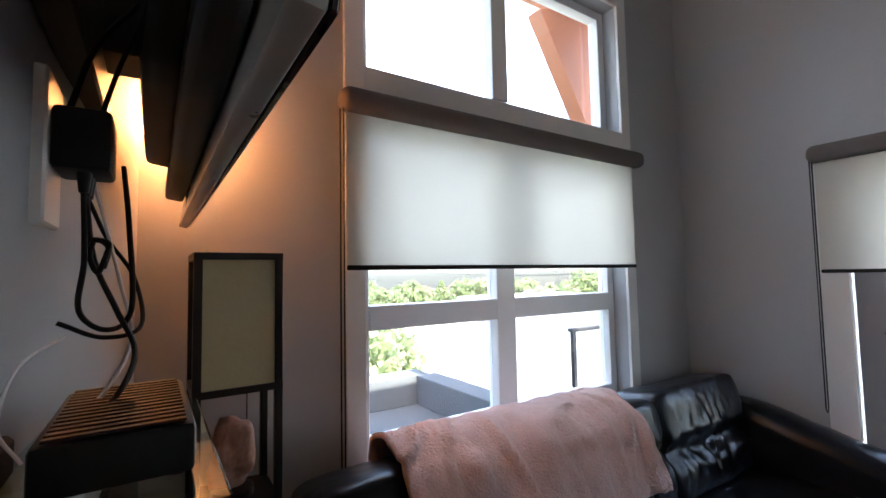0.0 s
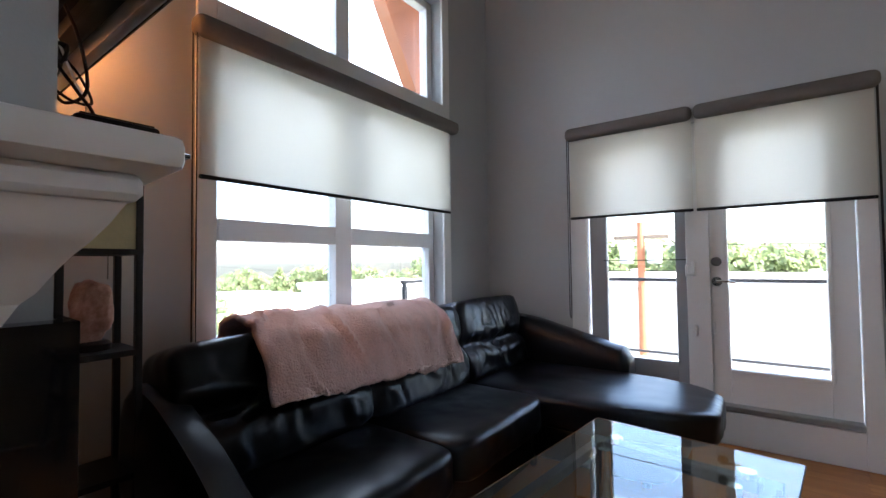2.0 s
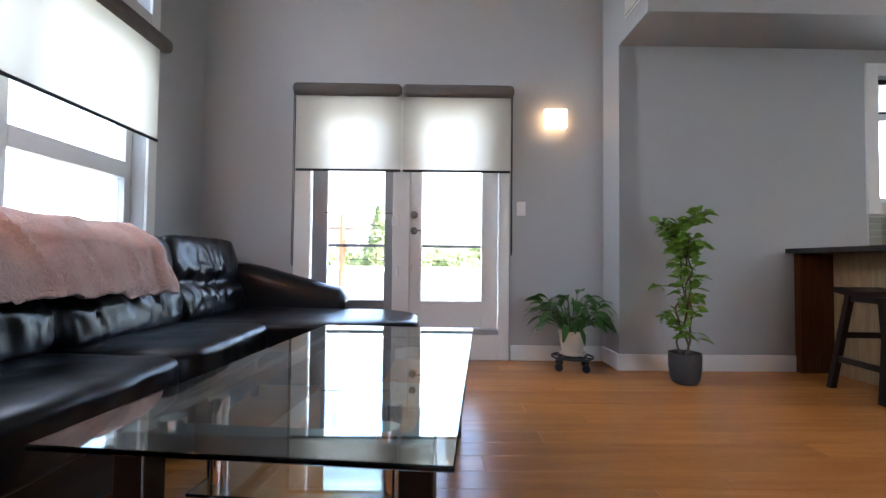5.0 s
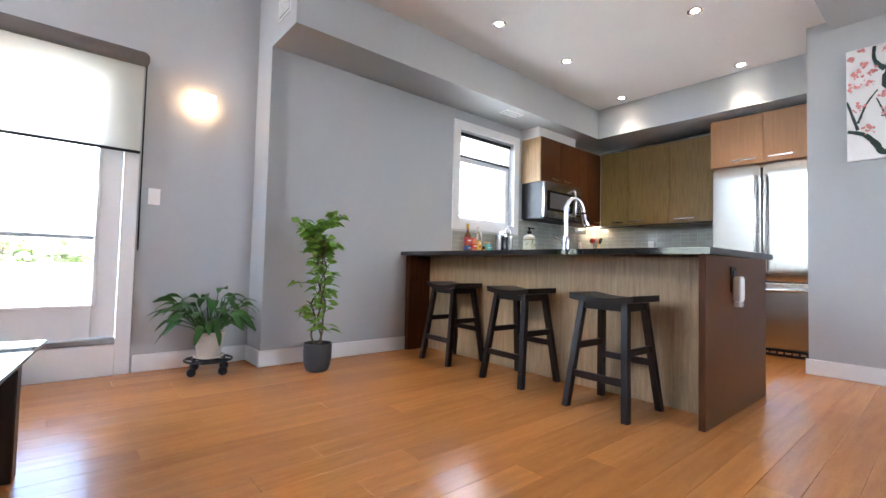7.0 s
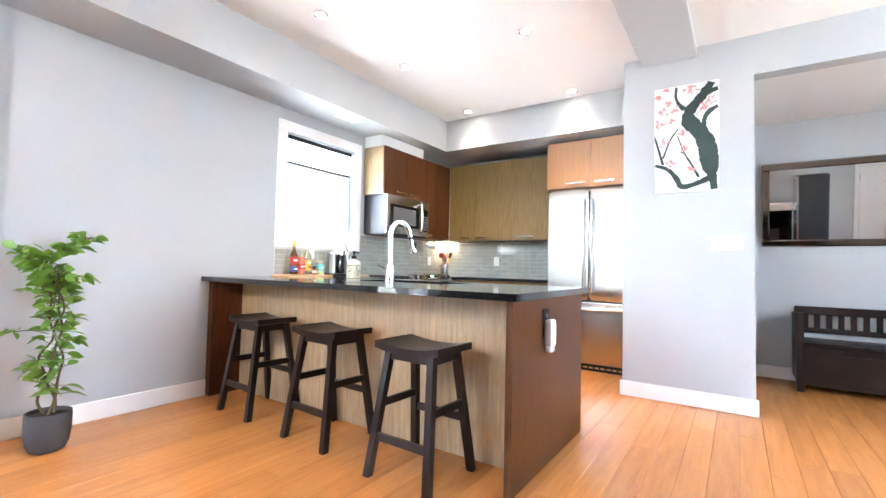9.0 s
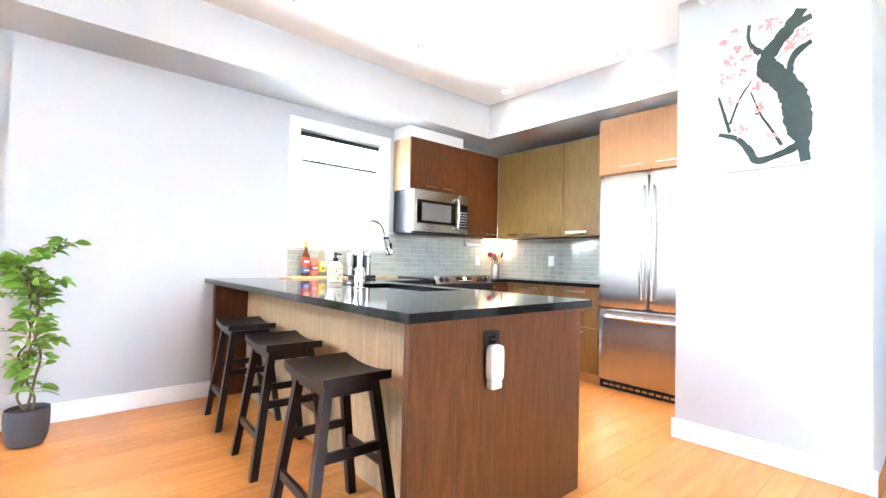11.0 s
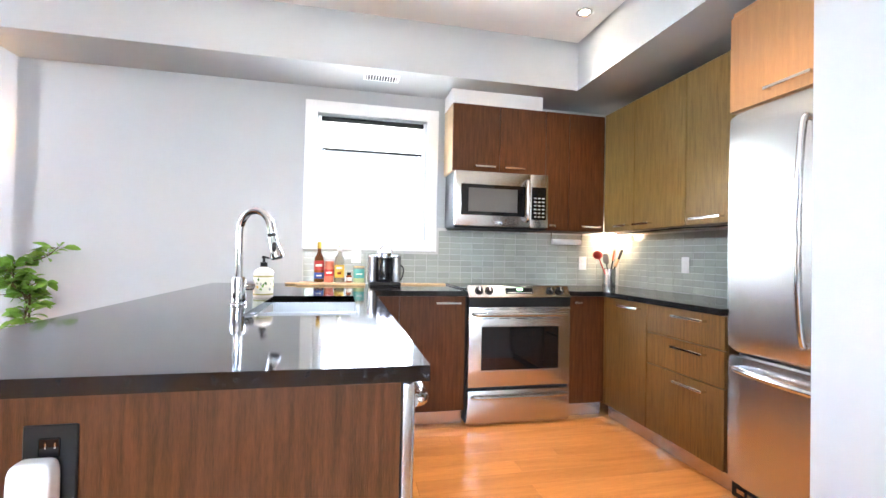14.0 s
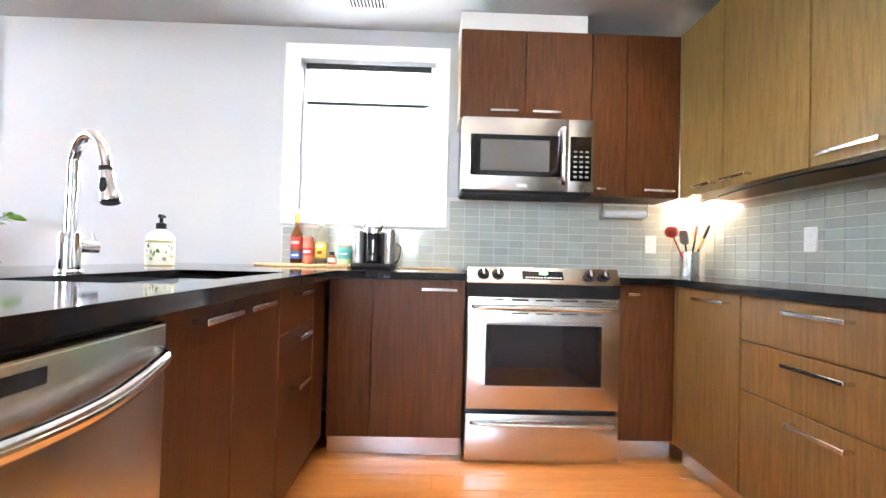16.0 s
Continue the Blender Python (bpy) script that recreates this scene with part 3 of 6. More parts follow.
def pull(parent, axis, a0, a1, d, z, out=-1, vertical=False):
    """A flat bar handle. axis: the way the bar runs; d: the front's plane; out: the side it stands off to."""
    bm = bmesh.new()
    t = 0.006
    if vertical:
        box(bm, a0 - t, a0 + t, d + out * 0.034 - t * 0.6, d + out * 0.034 + t * 0.6, z, a1, bev=0.002)
    elif axis == "x":
        box(bm, a0, a1, d + out * 0.036 - 0.004, d + out * 0.036 + 0.004, z - 0.008, z + 0.008, bev=0.002)
        for a in (a0 + 0.006, a1 - 0.006):
            box(bm, a - 0.005, a + 0.005, min(d, d + out * 0.033), max(d, d + out * 0.033), z - 0.006, z + 0.006)
    else:
        box(bm, d + out * 0.036 - 0.004, d + out * 0.036 + 0.004, a0, a1, z - 0.008, z + 0.008, bev=0.002)
        for a in (a0 + 0.006, a1 - 0.006):
            box(bm, min(d, d + out * 0.033), max(d, d + out * 0.033), a - 0.005, a + 0.005, z - 0.006, z + 0.006)
    return part("handle", bm, NICKEL, parent, "satin nickel bar handle")


def cabinet(label, x0, x1, y0, y1, z0, z1, face, fronts, material, group, toe=0.0, side=None, top=None):
    """A cabinet box; face: '-x', '+y' or '-y'... fronts: (a0, a1, z0, z1, handle a0, handle a1, handle z)."""
    c = thing("cabinet", ((x0 + x1) / 2, (y0 + y1) / 2, 0 if toe else z0), label, "cabinet", group)
    th = 0.02
    if face == "-x":
        body = B(x0 + th, x1, y0, y1, z0 + toe, z1)
        part("body", body, side or material, c)
        if toe:
            part("toe_kick", B(x0 + 0.055, x0 + 0.07, y0, y1, 0.004, z0 + toe), STEEL, c, "brushed aluminium toe kick")
    elif face == "+y":
        part("body", B(x0, x1, y0, y1 - th, z0 + toe, z1), side or material, c)
        if toe:
            part("toe_kick", B(x0, x1, y1 - 0.07, y1 - 0.055, 0.004, z0 + toe), STEEL, c, "brushed aluminium toe kick")
    else:
        part("body", B(x0, x1, y0 + th, y1, z0 + toe, top or z1), side or material, c)
        if toe:
            part("toe_kick", B(x0, x1, y0 + 0.055, y0 + 0.07, 0.004, z0 + toe), STEEL, c, "brushed aluminium toe kick")
    for f in fronts:
        a0, a1, c0, c1, h0, h1, hz = f
        g = 0.0022
        if face == "-x":
            d = part("door", B(x0, x0 + th - 0.001, a0 + g, a1 - g, c0 + g, c1 - g, bev=0.0015), material, c)
            if h0 is not None:
                pull(d, "y", h0, h1, x0, hz, -1)
        elif face == "+y":
            d = part("door", B(a0 + g, a1 - g, y1 - th + 0.001, y1, c0 + g, c1 - g, bev=0.0015), material, c)
            if h0 is not None:
                pull(d, "x", h0, h1, y1, hz, 1)
        else:
            d = part("door", B(a0 + g, a1 - g, y0, y0 + th - 0.001, c0 + g, c1 - g, bev=0.0015), material, c)
            if h0 is not None:
                pull(d, "x", h0, h1, y0, hz, -1)
    return c


XB, YB, YP = 2.44, -6.29, -4.50
LOW, UP = "base cabinets", "wall cabinets"
cabinet("brown oak base cabinet beside the range", XB, XK - 0.005, -5.212, -4.52, 0.0, 0.912, "-x", [(-5.212, -4.74, 0.11, 0.912, -5.17, -4.99, 0.865), (-4.74, -4.52, 0.11, 0.912, None, None, 0)], WALNUT, LOW, 0.105)
cabinet("narrow brown oak base cabinet between range and corner", XB, XK - 0.005, -6.31, -6.01, 0.0, 0.912, "-x", [(-6.31, -6.01, 0.11, 0.912, -6.10, -6.04, 0.865)], WALNUT, LOW, 0.105)
cabinet("olive oak base cabinet with one door", 1.942, 2.43, YR, YB, 0.0, 0.912, "+y", [(1.942, 2.40, 0.11, 0.912, 2.0, 2.22, 0.868), (2.40, 2.43, 0.11, 0.912, None, None, 0)], BROWNOLIVE, LOW, 0.105)
cabinet("olive oak base cabinet with three drawers", 1.336, 1.940, YR, YB, 0.0, 0.912, "+y",
        [(1.336, 1.940, 0.73, 0.912, 1.452, 1.69, 0.868), (1.336, 1.940, 0.533, 0.73, 1.452, 1.69, 0.686), (1.336, 1.940, 0.11, 0.533, 1.452, 1.672, 0.487)], BROWNOLIVE, LOW, 0.105)
cabinet("brown oak sink cabinet with two doors", 1.040, 1.775, YP, -3.72, 0.0, 0.912, "-y", [(1.040, 1.41, 0.11, 0.912, 1.19, 1.38, 0.868), (1.41, 1.775, 0.11, 0.912, 1.44, 1.63, 0.868)], WALNUT, LOW, 0.105, top=0.73)
cabinet("brown oak drawer cabinet in the inner corner", 1.777, 2.438, YP, -3.72, 0.0, 0.912, "-y",
        [(1.777, 2.222, 0.73, 0.912, 1.92, 2.08, 0.872), (1.777, 2.222, 0.55, 0.73, 1.92, 2.08, 0.698), (1.777, 2.222, 0.11, 0.55, 1.92, 2.08, 0.505), (2.222, 2.438, 0.11, 0.912, None, None, 0)], WALNUT, LOW, 0.105, top=0.73)
# side in paler oak: window light on the brown veneer, put into its colour
cabinet("brown oak wall cabinet above the microwave", 2.806, XK - 0.004, -5.975, -5.18, 1.872, 2.41, "-x", [(-5.573, -5.18, 1.872, 2.41, -5.53, -5.36, 1.91), (-5.975, -5.573, 1.872, 2.41, -5.78, -5.61, 1.91)], WALNUT, UP, side=LIGHT_AND_LIT_OAK)
cabinet("tall brown oak wall cabinet in the corner", 2.806, XK - 0.004, -6.52, -5.978, 1.42, 2.41, "-x", [(-6.19, -5.978, 1.42, 2.41, -6.06, -6.0, 1.46), (-6.52, -6.19, 1.42, 2.41, -6.47, -6.29, 1.46)], WALNUT, UP)
cabinet("olive oak wall cabinet with three doors", 1.345, 2.803, YR + 0.002, -6.52, 1.42, 2.42, "+y",
        [(2.41, 2.803, 1.42, 2.42, 2.46, 2.62, 1.46), (1.885, 2.41, 1.42, 2.42, 2.2, 2.38, 1.46), (1.345, 1.885, 1.42, 2.42, 1.58, 1.82, 1.46)], OLIVE, UP)
# the brown veneer again, its warm lighting put into an orange base colour
LIT_WALNUT = mat("warm_lit_oak_veneer", (0.36, 0.175, 0.065), 0.38, var=0.15, scale=6, stretch=(7, 7, 0.4), bump=0.06, bscale=60)
cabinet("brown oak cabinet above the refrigerator, warm light in its colour", 0.42, 1.36, YR + 0.002, -6.325, 1.97, 2.50, "+y", [(0.42, 0.87, 1.97, 2.47, 0.62, 0.82, 2.02), (0.87, 1.36, 1.97, 2.47, 0.92, 1.14, 2.02)], LIT_WALNUT, UP)
one("duct_cover", B(2.85, XK - 0.002, -5.96, -5.178, 2.412, ZS - 0.002, bev=0.003), TRIM, "white painted duct cover on the microwave cabinet", "duct cover")

# peninsula panels
one("end_panel", B(0.425, 0.46, -4.50, -3.412, 0.001, 0.912, bev=0.002), WALNUT, "brown oak end panel of the peninsula", "cabinet panel")
one("back_panel", B(0.462, 3.05, -3.718, -3.70, 0.001, 0.912, bev=0.002), LIGHT_AND_LIT_OAK, "light oak back panel behind the stools", "cabinet panel")
one("wall_panel", B(3.052, 3.118, -3.718, -3.45, 0.001, 0.912, bev=0.002), WALNUT, "dark oak panel under the counter at the wall", "cabinet panel")

# countertop with the sink cut out
sx0, sx1, sy0, sy1 = 1.22, 2.04, -4.425, -3.99
bm = bmesh.new()
for b in ((0.397, sx0, -4.56, -3.385), (sx1, XK - 0.001, -4.56, -3.385), (sx0, sx1, -4.56, sy0), (sx0, sx1, sy1, -3.385), (2.41, XK - 0.001, -5.213, -4.56),
          (2.41, XK - 0.001, YR + 0.001, -6.007), (1.336, 2.41, YR + 0.001, -6.26)):
    box(bm, *b, ZTOP - 0.036, ZTOP)
bmesh.ops.remove_doubles(bm, verts=bm.verts, dist=0.0001)
one("countertop", bm, GRANITE, "polished black stone countertop along the kitchen", "countertop")

sink = thing("sink", (1.63, -4.21, 0.73), "stainless steel double sink under the counter", "sink")
for x0, x1 in ((sx0 - 0.01, 1.595), (1.618, sx1 + 0.01)):
    bm = bmesh.new()
    box(bm, x0, x1, sy0 - 0.01, sy1 + 0.01, 0.74, 0.748)
    for b in ((x0, x0 + 0.006, sy0 - 0.01, sy1 + 0.01), (x1 - 0.006, x1, sy0 - 0.01, sy1 + 0.01), (x0, x1, sy0 - 0.01, sy0 - 0.004), (x0, x1, sy1 + 0.004, sy1 + 0.01)):
        box(bm, *b, 0.748, 0.913)
    part("basin", bm, SINKSTEEL, sink)
    part("drain", rod(bmesh.new(), ((x0 + x1) / 2, -4.21, 0.748), ((x0 + x1) / 2, -4.21, 0.752), 0.04), CHROME, sink)

fx, fy = 1.595, -3.90
f = thing("faucet", (fx, fy, ZTOP), "chrome pull-down kitchen faucet beside the sink", "faucet")
part("base", lathe(bmesh.new(), [(0.036, 0), (0.037, 0.004), (0.035, 0.009), (0.031, 0.012), (0.031, 0.122), (0.029, 0.128), (0.018, 0.130)], (fx, fy, ZTOP), 32), CHROME, f)
ux, uy = -0.39, -0.92
ring = [(0.0, 0.125), (0.0, 0.33), (0.004, 0.365), (0.020, 0.400), (0.048, 0.424), (0.082, 0.430), (0.114, 0.418), (0.139, 0.392), (0.153, 0.355), (0.158, 0.325)]
part("spout", sweep(bmesh.new(), curve_pts([(fx + ux * d, fy + uy * d, ZTOP + z) for d, z in ring], 5), 0.0165, 18), CHROME, f)
part("collar", sweep(bmesh.new(), [(fx + ux * d, fy + uy * d, ZTOP + z) for d, z in ((0.1578, 0.327), (0.160, 0.312))], 0.0182, 18), BLACKPLASTIC, f, "thin black ring above the spray head")
head = part("spray_head", sweep(bmesh.new(), [(fx + ux * d, fy + uy * d, ZTOP + z) for d, z in ((0.160, 0.313), (0.164, 0.300), (0.172, 0.268), (0.186, 0.228), (0.190, 0.218))], [0.0175, 0.019, 0.022, 0.029, 0.027], 20), CHROME, f)
part("nozzle_face", sweep(bmesh.new(), [(fx + ux * d, fy + uy * d, ZTOP + z) for d, z in ((0.1895, 0.219), (0.191, 0.214))], 0.023, 18), BLACKPLASTIC, head)
part("button", cushion(bmesh.new(), fx + ux * 0.178 - 0.031, fx + ux * 0.178 - 0.016, fy + uy * 0.178 - 0.008, fy + uy * 0.178 + 0.010, ZTOP + 0.245, ZTOP + 0.29, k=3, cuts=5, wrinkle=0), BLACKPLASTIC, head)
lev = part("lever", rod(bmesh.new(), (fx + 0.02, fy - 0.015, ZTOP + 0.085), (fx + 0.055, fy - 0.048, ZTOP + 0.085), 0.021, seg=22), CHROME, f)
part("lever_arm", rod(bmesh.new(), (fx + 0.05, fy - 0.042, ZTOP + 0.088), (fx + 0.105, fy + 0.01, ZTOP + 0.125), 0.0065, 0.0045), CHROME, lev)

# dishwasher
d = thing("dishwasher", (0.75, -4.3, 0.0), "stainless steel dishwasher in the peninsula", "dishwasher")
part("body", B(0.463, 1.037, -4.50, -3.72, 0.11, 0.905), BLACKPLASTIC, d)
part("door", B(0.466, 1.036, -4.54, -4.502, 0.12, 0.896, bev=0.010, seg=3), STEEL, d)
# black strip laid in for the shaded gap under the countertop
part("gap_strip", B(0.468, 1.032, -4.522, -4.502, 0.897, 0.911, bev=0.003), BLACKPLASTIC, d)
part("handle", sweep(bmesh.new(), curve_pts([(0.495, -4.54, 0.84), (0.525, -4.565, 0.834), (0.625, -4.587, 0.815), (0.730, -4.592, 0.811), (0.835, -4.587, 0.815), (0.975, -4.565, 0.834), (1.005, -4.54, 0.84)]), 0.015, 12), CHROME, d, "bowed polished steel handle")
part("badge", B(0.70, 0.77, -4.5415, -4.54, 0.852, 0.875), BLACKPLASTIC, d)
part("toe_panel", B(0.463, 1.037, -4.44, -4.425, 0.004, 0.11), BLACKPLASTIC, d)

# range
r = thing("range", (2.76, -5.61, 0), "stainless steel slide-in electric range", "stove")
ry0, ry1 = -6.003, -5.217
part("body", B(2.44, 3.10, ry0 + 0.004, ry1 - 0.004, 0.02, 0.93), BLACKMETAL, r)
part("cooktop", B(2.50, 3.10, ry0 - 0.006, ry1 + 0.006, 0.951, 0.962, bev=0.003), BLACKGLASS, r, "black glass cooktop")
dr = part("oven_door", box(bmesh.new(), 2.395, 2.438, ry0 + 0.006, ry1 - 0.006, 0.275, 0.838, bev=0.006, seg=2), STEEL, r)
part("door_window", B(2.391, 2.3945, ry0 + 0.10, ry1 - 0.10, 0.395, 0.70, bev=0.0015), BLACKGLASS, dr, "dark glass oven window")
bm = bmesh.new()
box(bm, 2.3925, 2.395, ry0 + 0.085, ry1 - 0.085, 0.70, 0.712)
box(bm, 2.3925, 2.395, ry0 + 0.085, ry1 - 0.085, 0.383, 0.395)
part("window_trim", bm, STEEL, dr)
part("door_handle", sweep(bmesh.new(), curve_pts([(2.395, ry0 + 0.035, 0.79), (2.36, ry0 + 0.045, 0.79), (2.345, ry0 + 0.12, 0.79), (2.342, -5.61, 0.79), (2.345, ry1 - 0.12, 0.79), (2.36, ry1 - 0.045, 0.79), (2.395, ry1 - 0.035, 0.79)]), 0.014, 12), STEEL, dr)
for k in range(5):
    y = ry0 + 0.10 + k * 0.125
    part("vent_slot", B(2.393, 2.3955, y, y + 0.085, 0.822, 0.828), BLACKPLASTIC, dr)
    part("vent_slot", B(2.393, 2.3955, y, y + 0.085, 0.755, 0.760), BLACKPLASTIC, dr)
dw = part("warming_drawer", B(2.395, 2.438, ry0 + 0.006, ry1 - 0.006, 0.02, 0.252, bev=0.006, seg=2), STEEL, r)
part("drawer_handle", sweep(bmesh.new(), curve_pts([(2.396, ry0 + 0.04, 0.21), (2.365, ry0 + 0.05, 0.215), (2.352, ry0 + 0.14, 0.213), (2.350, -5.61, 0.212), (2.352, ry1 - 0.14, 0.213), (2.365, ry1 - 0.05, 0.215), (2.396, ry1 - 0.04, 0.21)]), 0.012, 12), STEEL, dw)
bm = bmesh.new()
tilt = Matrix.Translation((2.44, 0, 0.945)) @ Matrix.Rotation(radians(35), 4, "Y") @ Matrix.Translation((-2.44, 0, -0.945))
box(bm, 2.425, 2.45, ry0 + 0.002, ry1 - 0.002, 0.89, 0.99, bev=0.006, seg=2, turn=tilt)
cp = part("control_panel", bm, STEEL, r, "sloped steel control panel")
part("front_band", B(2.40, 2.44, ry0 + 0.006, ry1 - 0.006, 0.842, 0.905), BLACKPLASTIC, r)
part("display", box(bmesh.new(), 2.4225, 2.4245, -5.71, -5.50, 0.915, 0.965, bev=0.001, turn=tilt), BLACKGLASS, cp)
part("display_digits", box(bmesh.new(), 2.4215, 2.4224, -5.63, -5.59, 0.945, 0.957, turn=tilt), glow("green_display", (0.2, 0.8, 0.2), 1.5), cp)
for k in range(12):
    y = -5.70 + 0.016 * k
    part("button", box(bmesh.new(), 2.4216, 2.4224, y, y + 0.008, 0.922, 0.928, turn=tilt), WHITEPLASTIC, cp)
for y in (-5.30, -5.375, -5.845, -5.92):
    kb = part("knob", rod(rod(bmesh.new(), tilt @ Vector((2.424, y, 0.94)), tilt @ Vector((2.416, y, 0.94)), 0.03), tilt @ Vector((2.416, y, 0.94)), tilt @ Vector((2.394, y, 0.94)), 0.022, 0.019), BLACKPLASTIC, cp)
    part("pointer", box(bmesh.new(), 2.388, 2.396, y - 0.006, y + 0.006, 0.921, 0.959, bev=0.002, turn=tilt), CHROME, kb)

# microwave
mw = thing("microwave", (2.95, -5.595, 1.425), "stainless steel over-the-range microwave", "microwave")
my0, my1 = -5.985, -5.197
part("body", B(2.80, 3.11, my0, my1, 1.43, 1.868), BLACKMETAL, mw)
part("underside", B(2.79, 3.10, my0 + 0.01, my1 - 0.01, 1.418, 1.4295), BLACKPLASTIC, mw)
dr = part("door", B(2.768, 2.799, my0 + 0.16, my1, 1.435, 1.868, bev=0.005, seg=2), STEEL, mw)
part("window", B(2.7645, 2.7675, my0 + 0.20, my1 - 0.05, 1.52, 1.765, bev=0.001), BLACKGLASS, dr)
part("window_mesh", B(2.7635, 2.7644, my0 + 0.27, my1 - 0.11, 1.55, 1.735), mat("grey_mesh", (0.10, 0.10, 0.10), 0.3), dr)
part("handle", sweep(bmesh.new(), curve_pts([(2.768, my0 + 0.185, 1.485), (2.735, my0 + 0.19, 1.51), (2.722, my0 + 0.192, 1.65), (2.735, my0 + 0.19, 1.79), (2.768, my0 + 0.185, 1.815)]), 0.015, 12), CHROME, dr, "bowed polished handle")
cp = part("control_panel", B(2.768, 2.799, my0, my0 + 0.158, 1.435, 1.868, bev=0.005, seg=2), STEEL, mw)
part("keypad", B(2.7645, 2.7675, my0 + 0.02, my0 + 0.145, 1.50, 1.765, bev=0.001), BLACKGLASS, cp)
for i in range(6):
    for j in range(3):
        part("button", B(2.7635, 2.7644, my0 + 0.035 + j * 0.035, my0 + 0.055 + j * 0.035, 1.52 + i * 0.03, 1.53 + i * 0.03), mat("button_grey", (0.35, 0.35, 0.35), 0.5) if not (i or j) else bpy.data.materials["button_grey"], cp)
part("badge", B(2.765, 2.768, my0 + 0.40, my0 + 0.46, 1.455, 1.475), CHROME, dr)

# refrigerator
fr = thing("refrigerator", (0.875, -6.58, 0), "stainless steel French-door refrigerator with bottom freezer", "refrigerator")
part("body", B(0.425, 1.325, YR + 0.01, -6.37, 0.05, 1.93), BLACKMETAL, fr)
for x0, x1 in ((0.425, 0.872), (0.878, 1.33)):
    dr = part("door", cushion(bmesh.new(), x0, x1, -6.38, -6.288, 0.745, 1.945, k=22, cuts=8, wrinkle=0), STEEL, fr)
    hx = 0.835 if x0 < 0.8 else 0.918
    part("handle", sweep(bmesh.new(), curve_pts([(hx, -6.29, 0.84), (hx, -6.255, 0.86), (hx, -6.232, 1.05), (hx, -6.225, 1.32), (hx, -6.232, 1.60), (hx, -6.255, 1.80), (hx, -6.29, 1.82)]), 0.015, 12), CHROME, dr, "tall bowed polished handle")
dr = part("freezer_drawer", cushion(bmesh.new(), 0.425, 1.33, -6.38, -6.288, 0.085, 0.732, k=22, cuts=8, wrinkle=0), STEEL, fr)
part("handle", sweep(bmesh.new(), curve_pts([(0.50, -6.29, 0.665), (0.52, -6.255, 0.665), (0.70, -6.232, 0.662), (0.877, -6.227, 0.66), (1.06, -6.232, 0.662), (1.235, -6.255, 0.665), (1.255, -6.29, 0.665)]), 0.016, 12), CHROME, dr, "bowed polished handle")
gr = part("base_grille", B(0.43, 1.325, -6.36, -6.33, 0.004, 0.075), BLACKPLASTIC, fr)
for k in range(14):
    part("slot", B(0.47 + k * 0.06, 0.515 + k * 0.06, -6.332, -6.327, 0.03, 0.05), STEEL, gr)


# stools
def stool():
    s = thing("bar_stool", (0, 0, 0), "dark espresso wooden saddle-seat bar stool at the peninsula", "stool", "stools at the peninsula")
    bm = bmesh.new()
    nx, ny = 12, 8
    rows = {}
    for lay in (0, 1):
        for i in range(nx + 1):
            for j in range(ny + 1):
                x, y = -0.205 + 0.41 * i / nx, -0.15 + 0.30 * j / ny
                dip = 0.022 * (1 - (2 * i / nx - 1) ** 2)
                rows[lay, i, j] = bm.verts.new((x, y, 0.678 - dip - (0.036 if lay == 0 else 0)))
    for i in range(nx):
        for j in range(ny):
            bm.faces.new([rows[1, a, b] for a, b in ((i, j), (i + 1, j), (i + 1, j + 1), (i, j + 1))])
            bm.faces.new([rows[0, a, b] for a, b in ((i, j + 1), (i + 1, j + 1), (i + 1, j), (i, j))])
    for i in range(nx):
        bm.faces.new([rows[1, i + 1, 0], rows[1, i, 0], rows[0, i, 0], rows[0, i + 1, 0]])
        bm.faces.new([rows[1, i, ny], rows[1, i + 1, ny], rows[0, i + 1, ny], rows[0, i, ny]])
    for j in range(ny):
        bm.faces.new([rows[1, 0, j], rows[1, 0, j + 1], rows[0, 0, j + 1], rows[0, 0, j]])
        bm.faces.new([rows[1, nx, j + 1], rows[1, nx, j], rows[0, nx, j], rows[0, nx, j + 1]])
    bmesh.ops.recalc_face_normals(bm, faces=bm.faces)
    part("seat", bm, DARKWOOD, s)
    tops = {}
    for sx in (-1, 1):
        for sy in (-1, 1):
            lo, hi = Vector((sx * 0.19, sy * 0.19, 0)), Vector((sx * 0.135, sy * 0.10, 0.650))
            tops[sx, sy] = (lo, hi)
            bm = bmesh.new()
            q = [(-0.019, -0.019), (0.019, -0.019), (0.019, 0.019), (-0.019, 0.019)]
            a = [bm.verts.new((lo.x + u, lo.y + v, 0.001)) for u, v in q]
            b = [bm.verts.new((hi.x + u, hi.y + v, hi.z)) for u, v in q]
            bm.faces.new(a[::-1]), bm.faces.new(b)
            for i in range(4):
                bm.faces.new((a[i], a[(i + 1) % 4], b[(i + 1) % 4], b[i]))
            part("leg", bm, DARKWOOD, s)
    def at(sx, sy, z):
        lo, hi = tops[sx, sy]
        return lo.lerp(hi, z / 0.650)
    for sy in (-1, 1):
        for z, hgt in ((0.20 if sy > 0 else 0.28, 0.04), (0.613, 0.055)):
            a, b = at(-1, sy, z), at(1, sy, z)
            part("stretcher" if z < 0.5 else "apron", B(a.x, b.x, a.y - 0.010, a.y + 0.010, z - hgt / 2, z + hgt / 2, bev=0.002), DARKWOOD, s)
    for sx in (-1, 1):
        for z, hgt in ((0.36, 0.04), (0.613, 0.055)):
            a, b = at(sx, -1, z), at(sx, 1, z)
            part("stretcher" if z < 0.5 else "apron", B(a.x - 0.010, a.x + 0.010, a.y, b.y, z - hgt / 2, z + hgt / 2, bev=0.002), DARKWOOD, s)
    return s


st = stool()
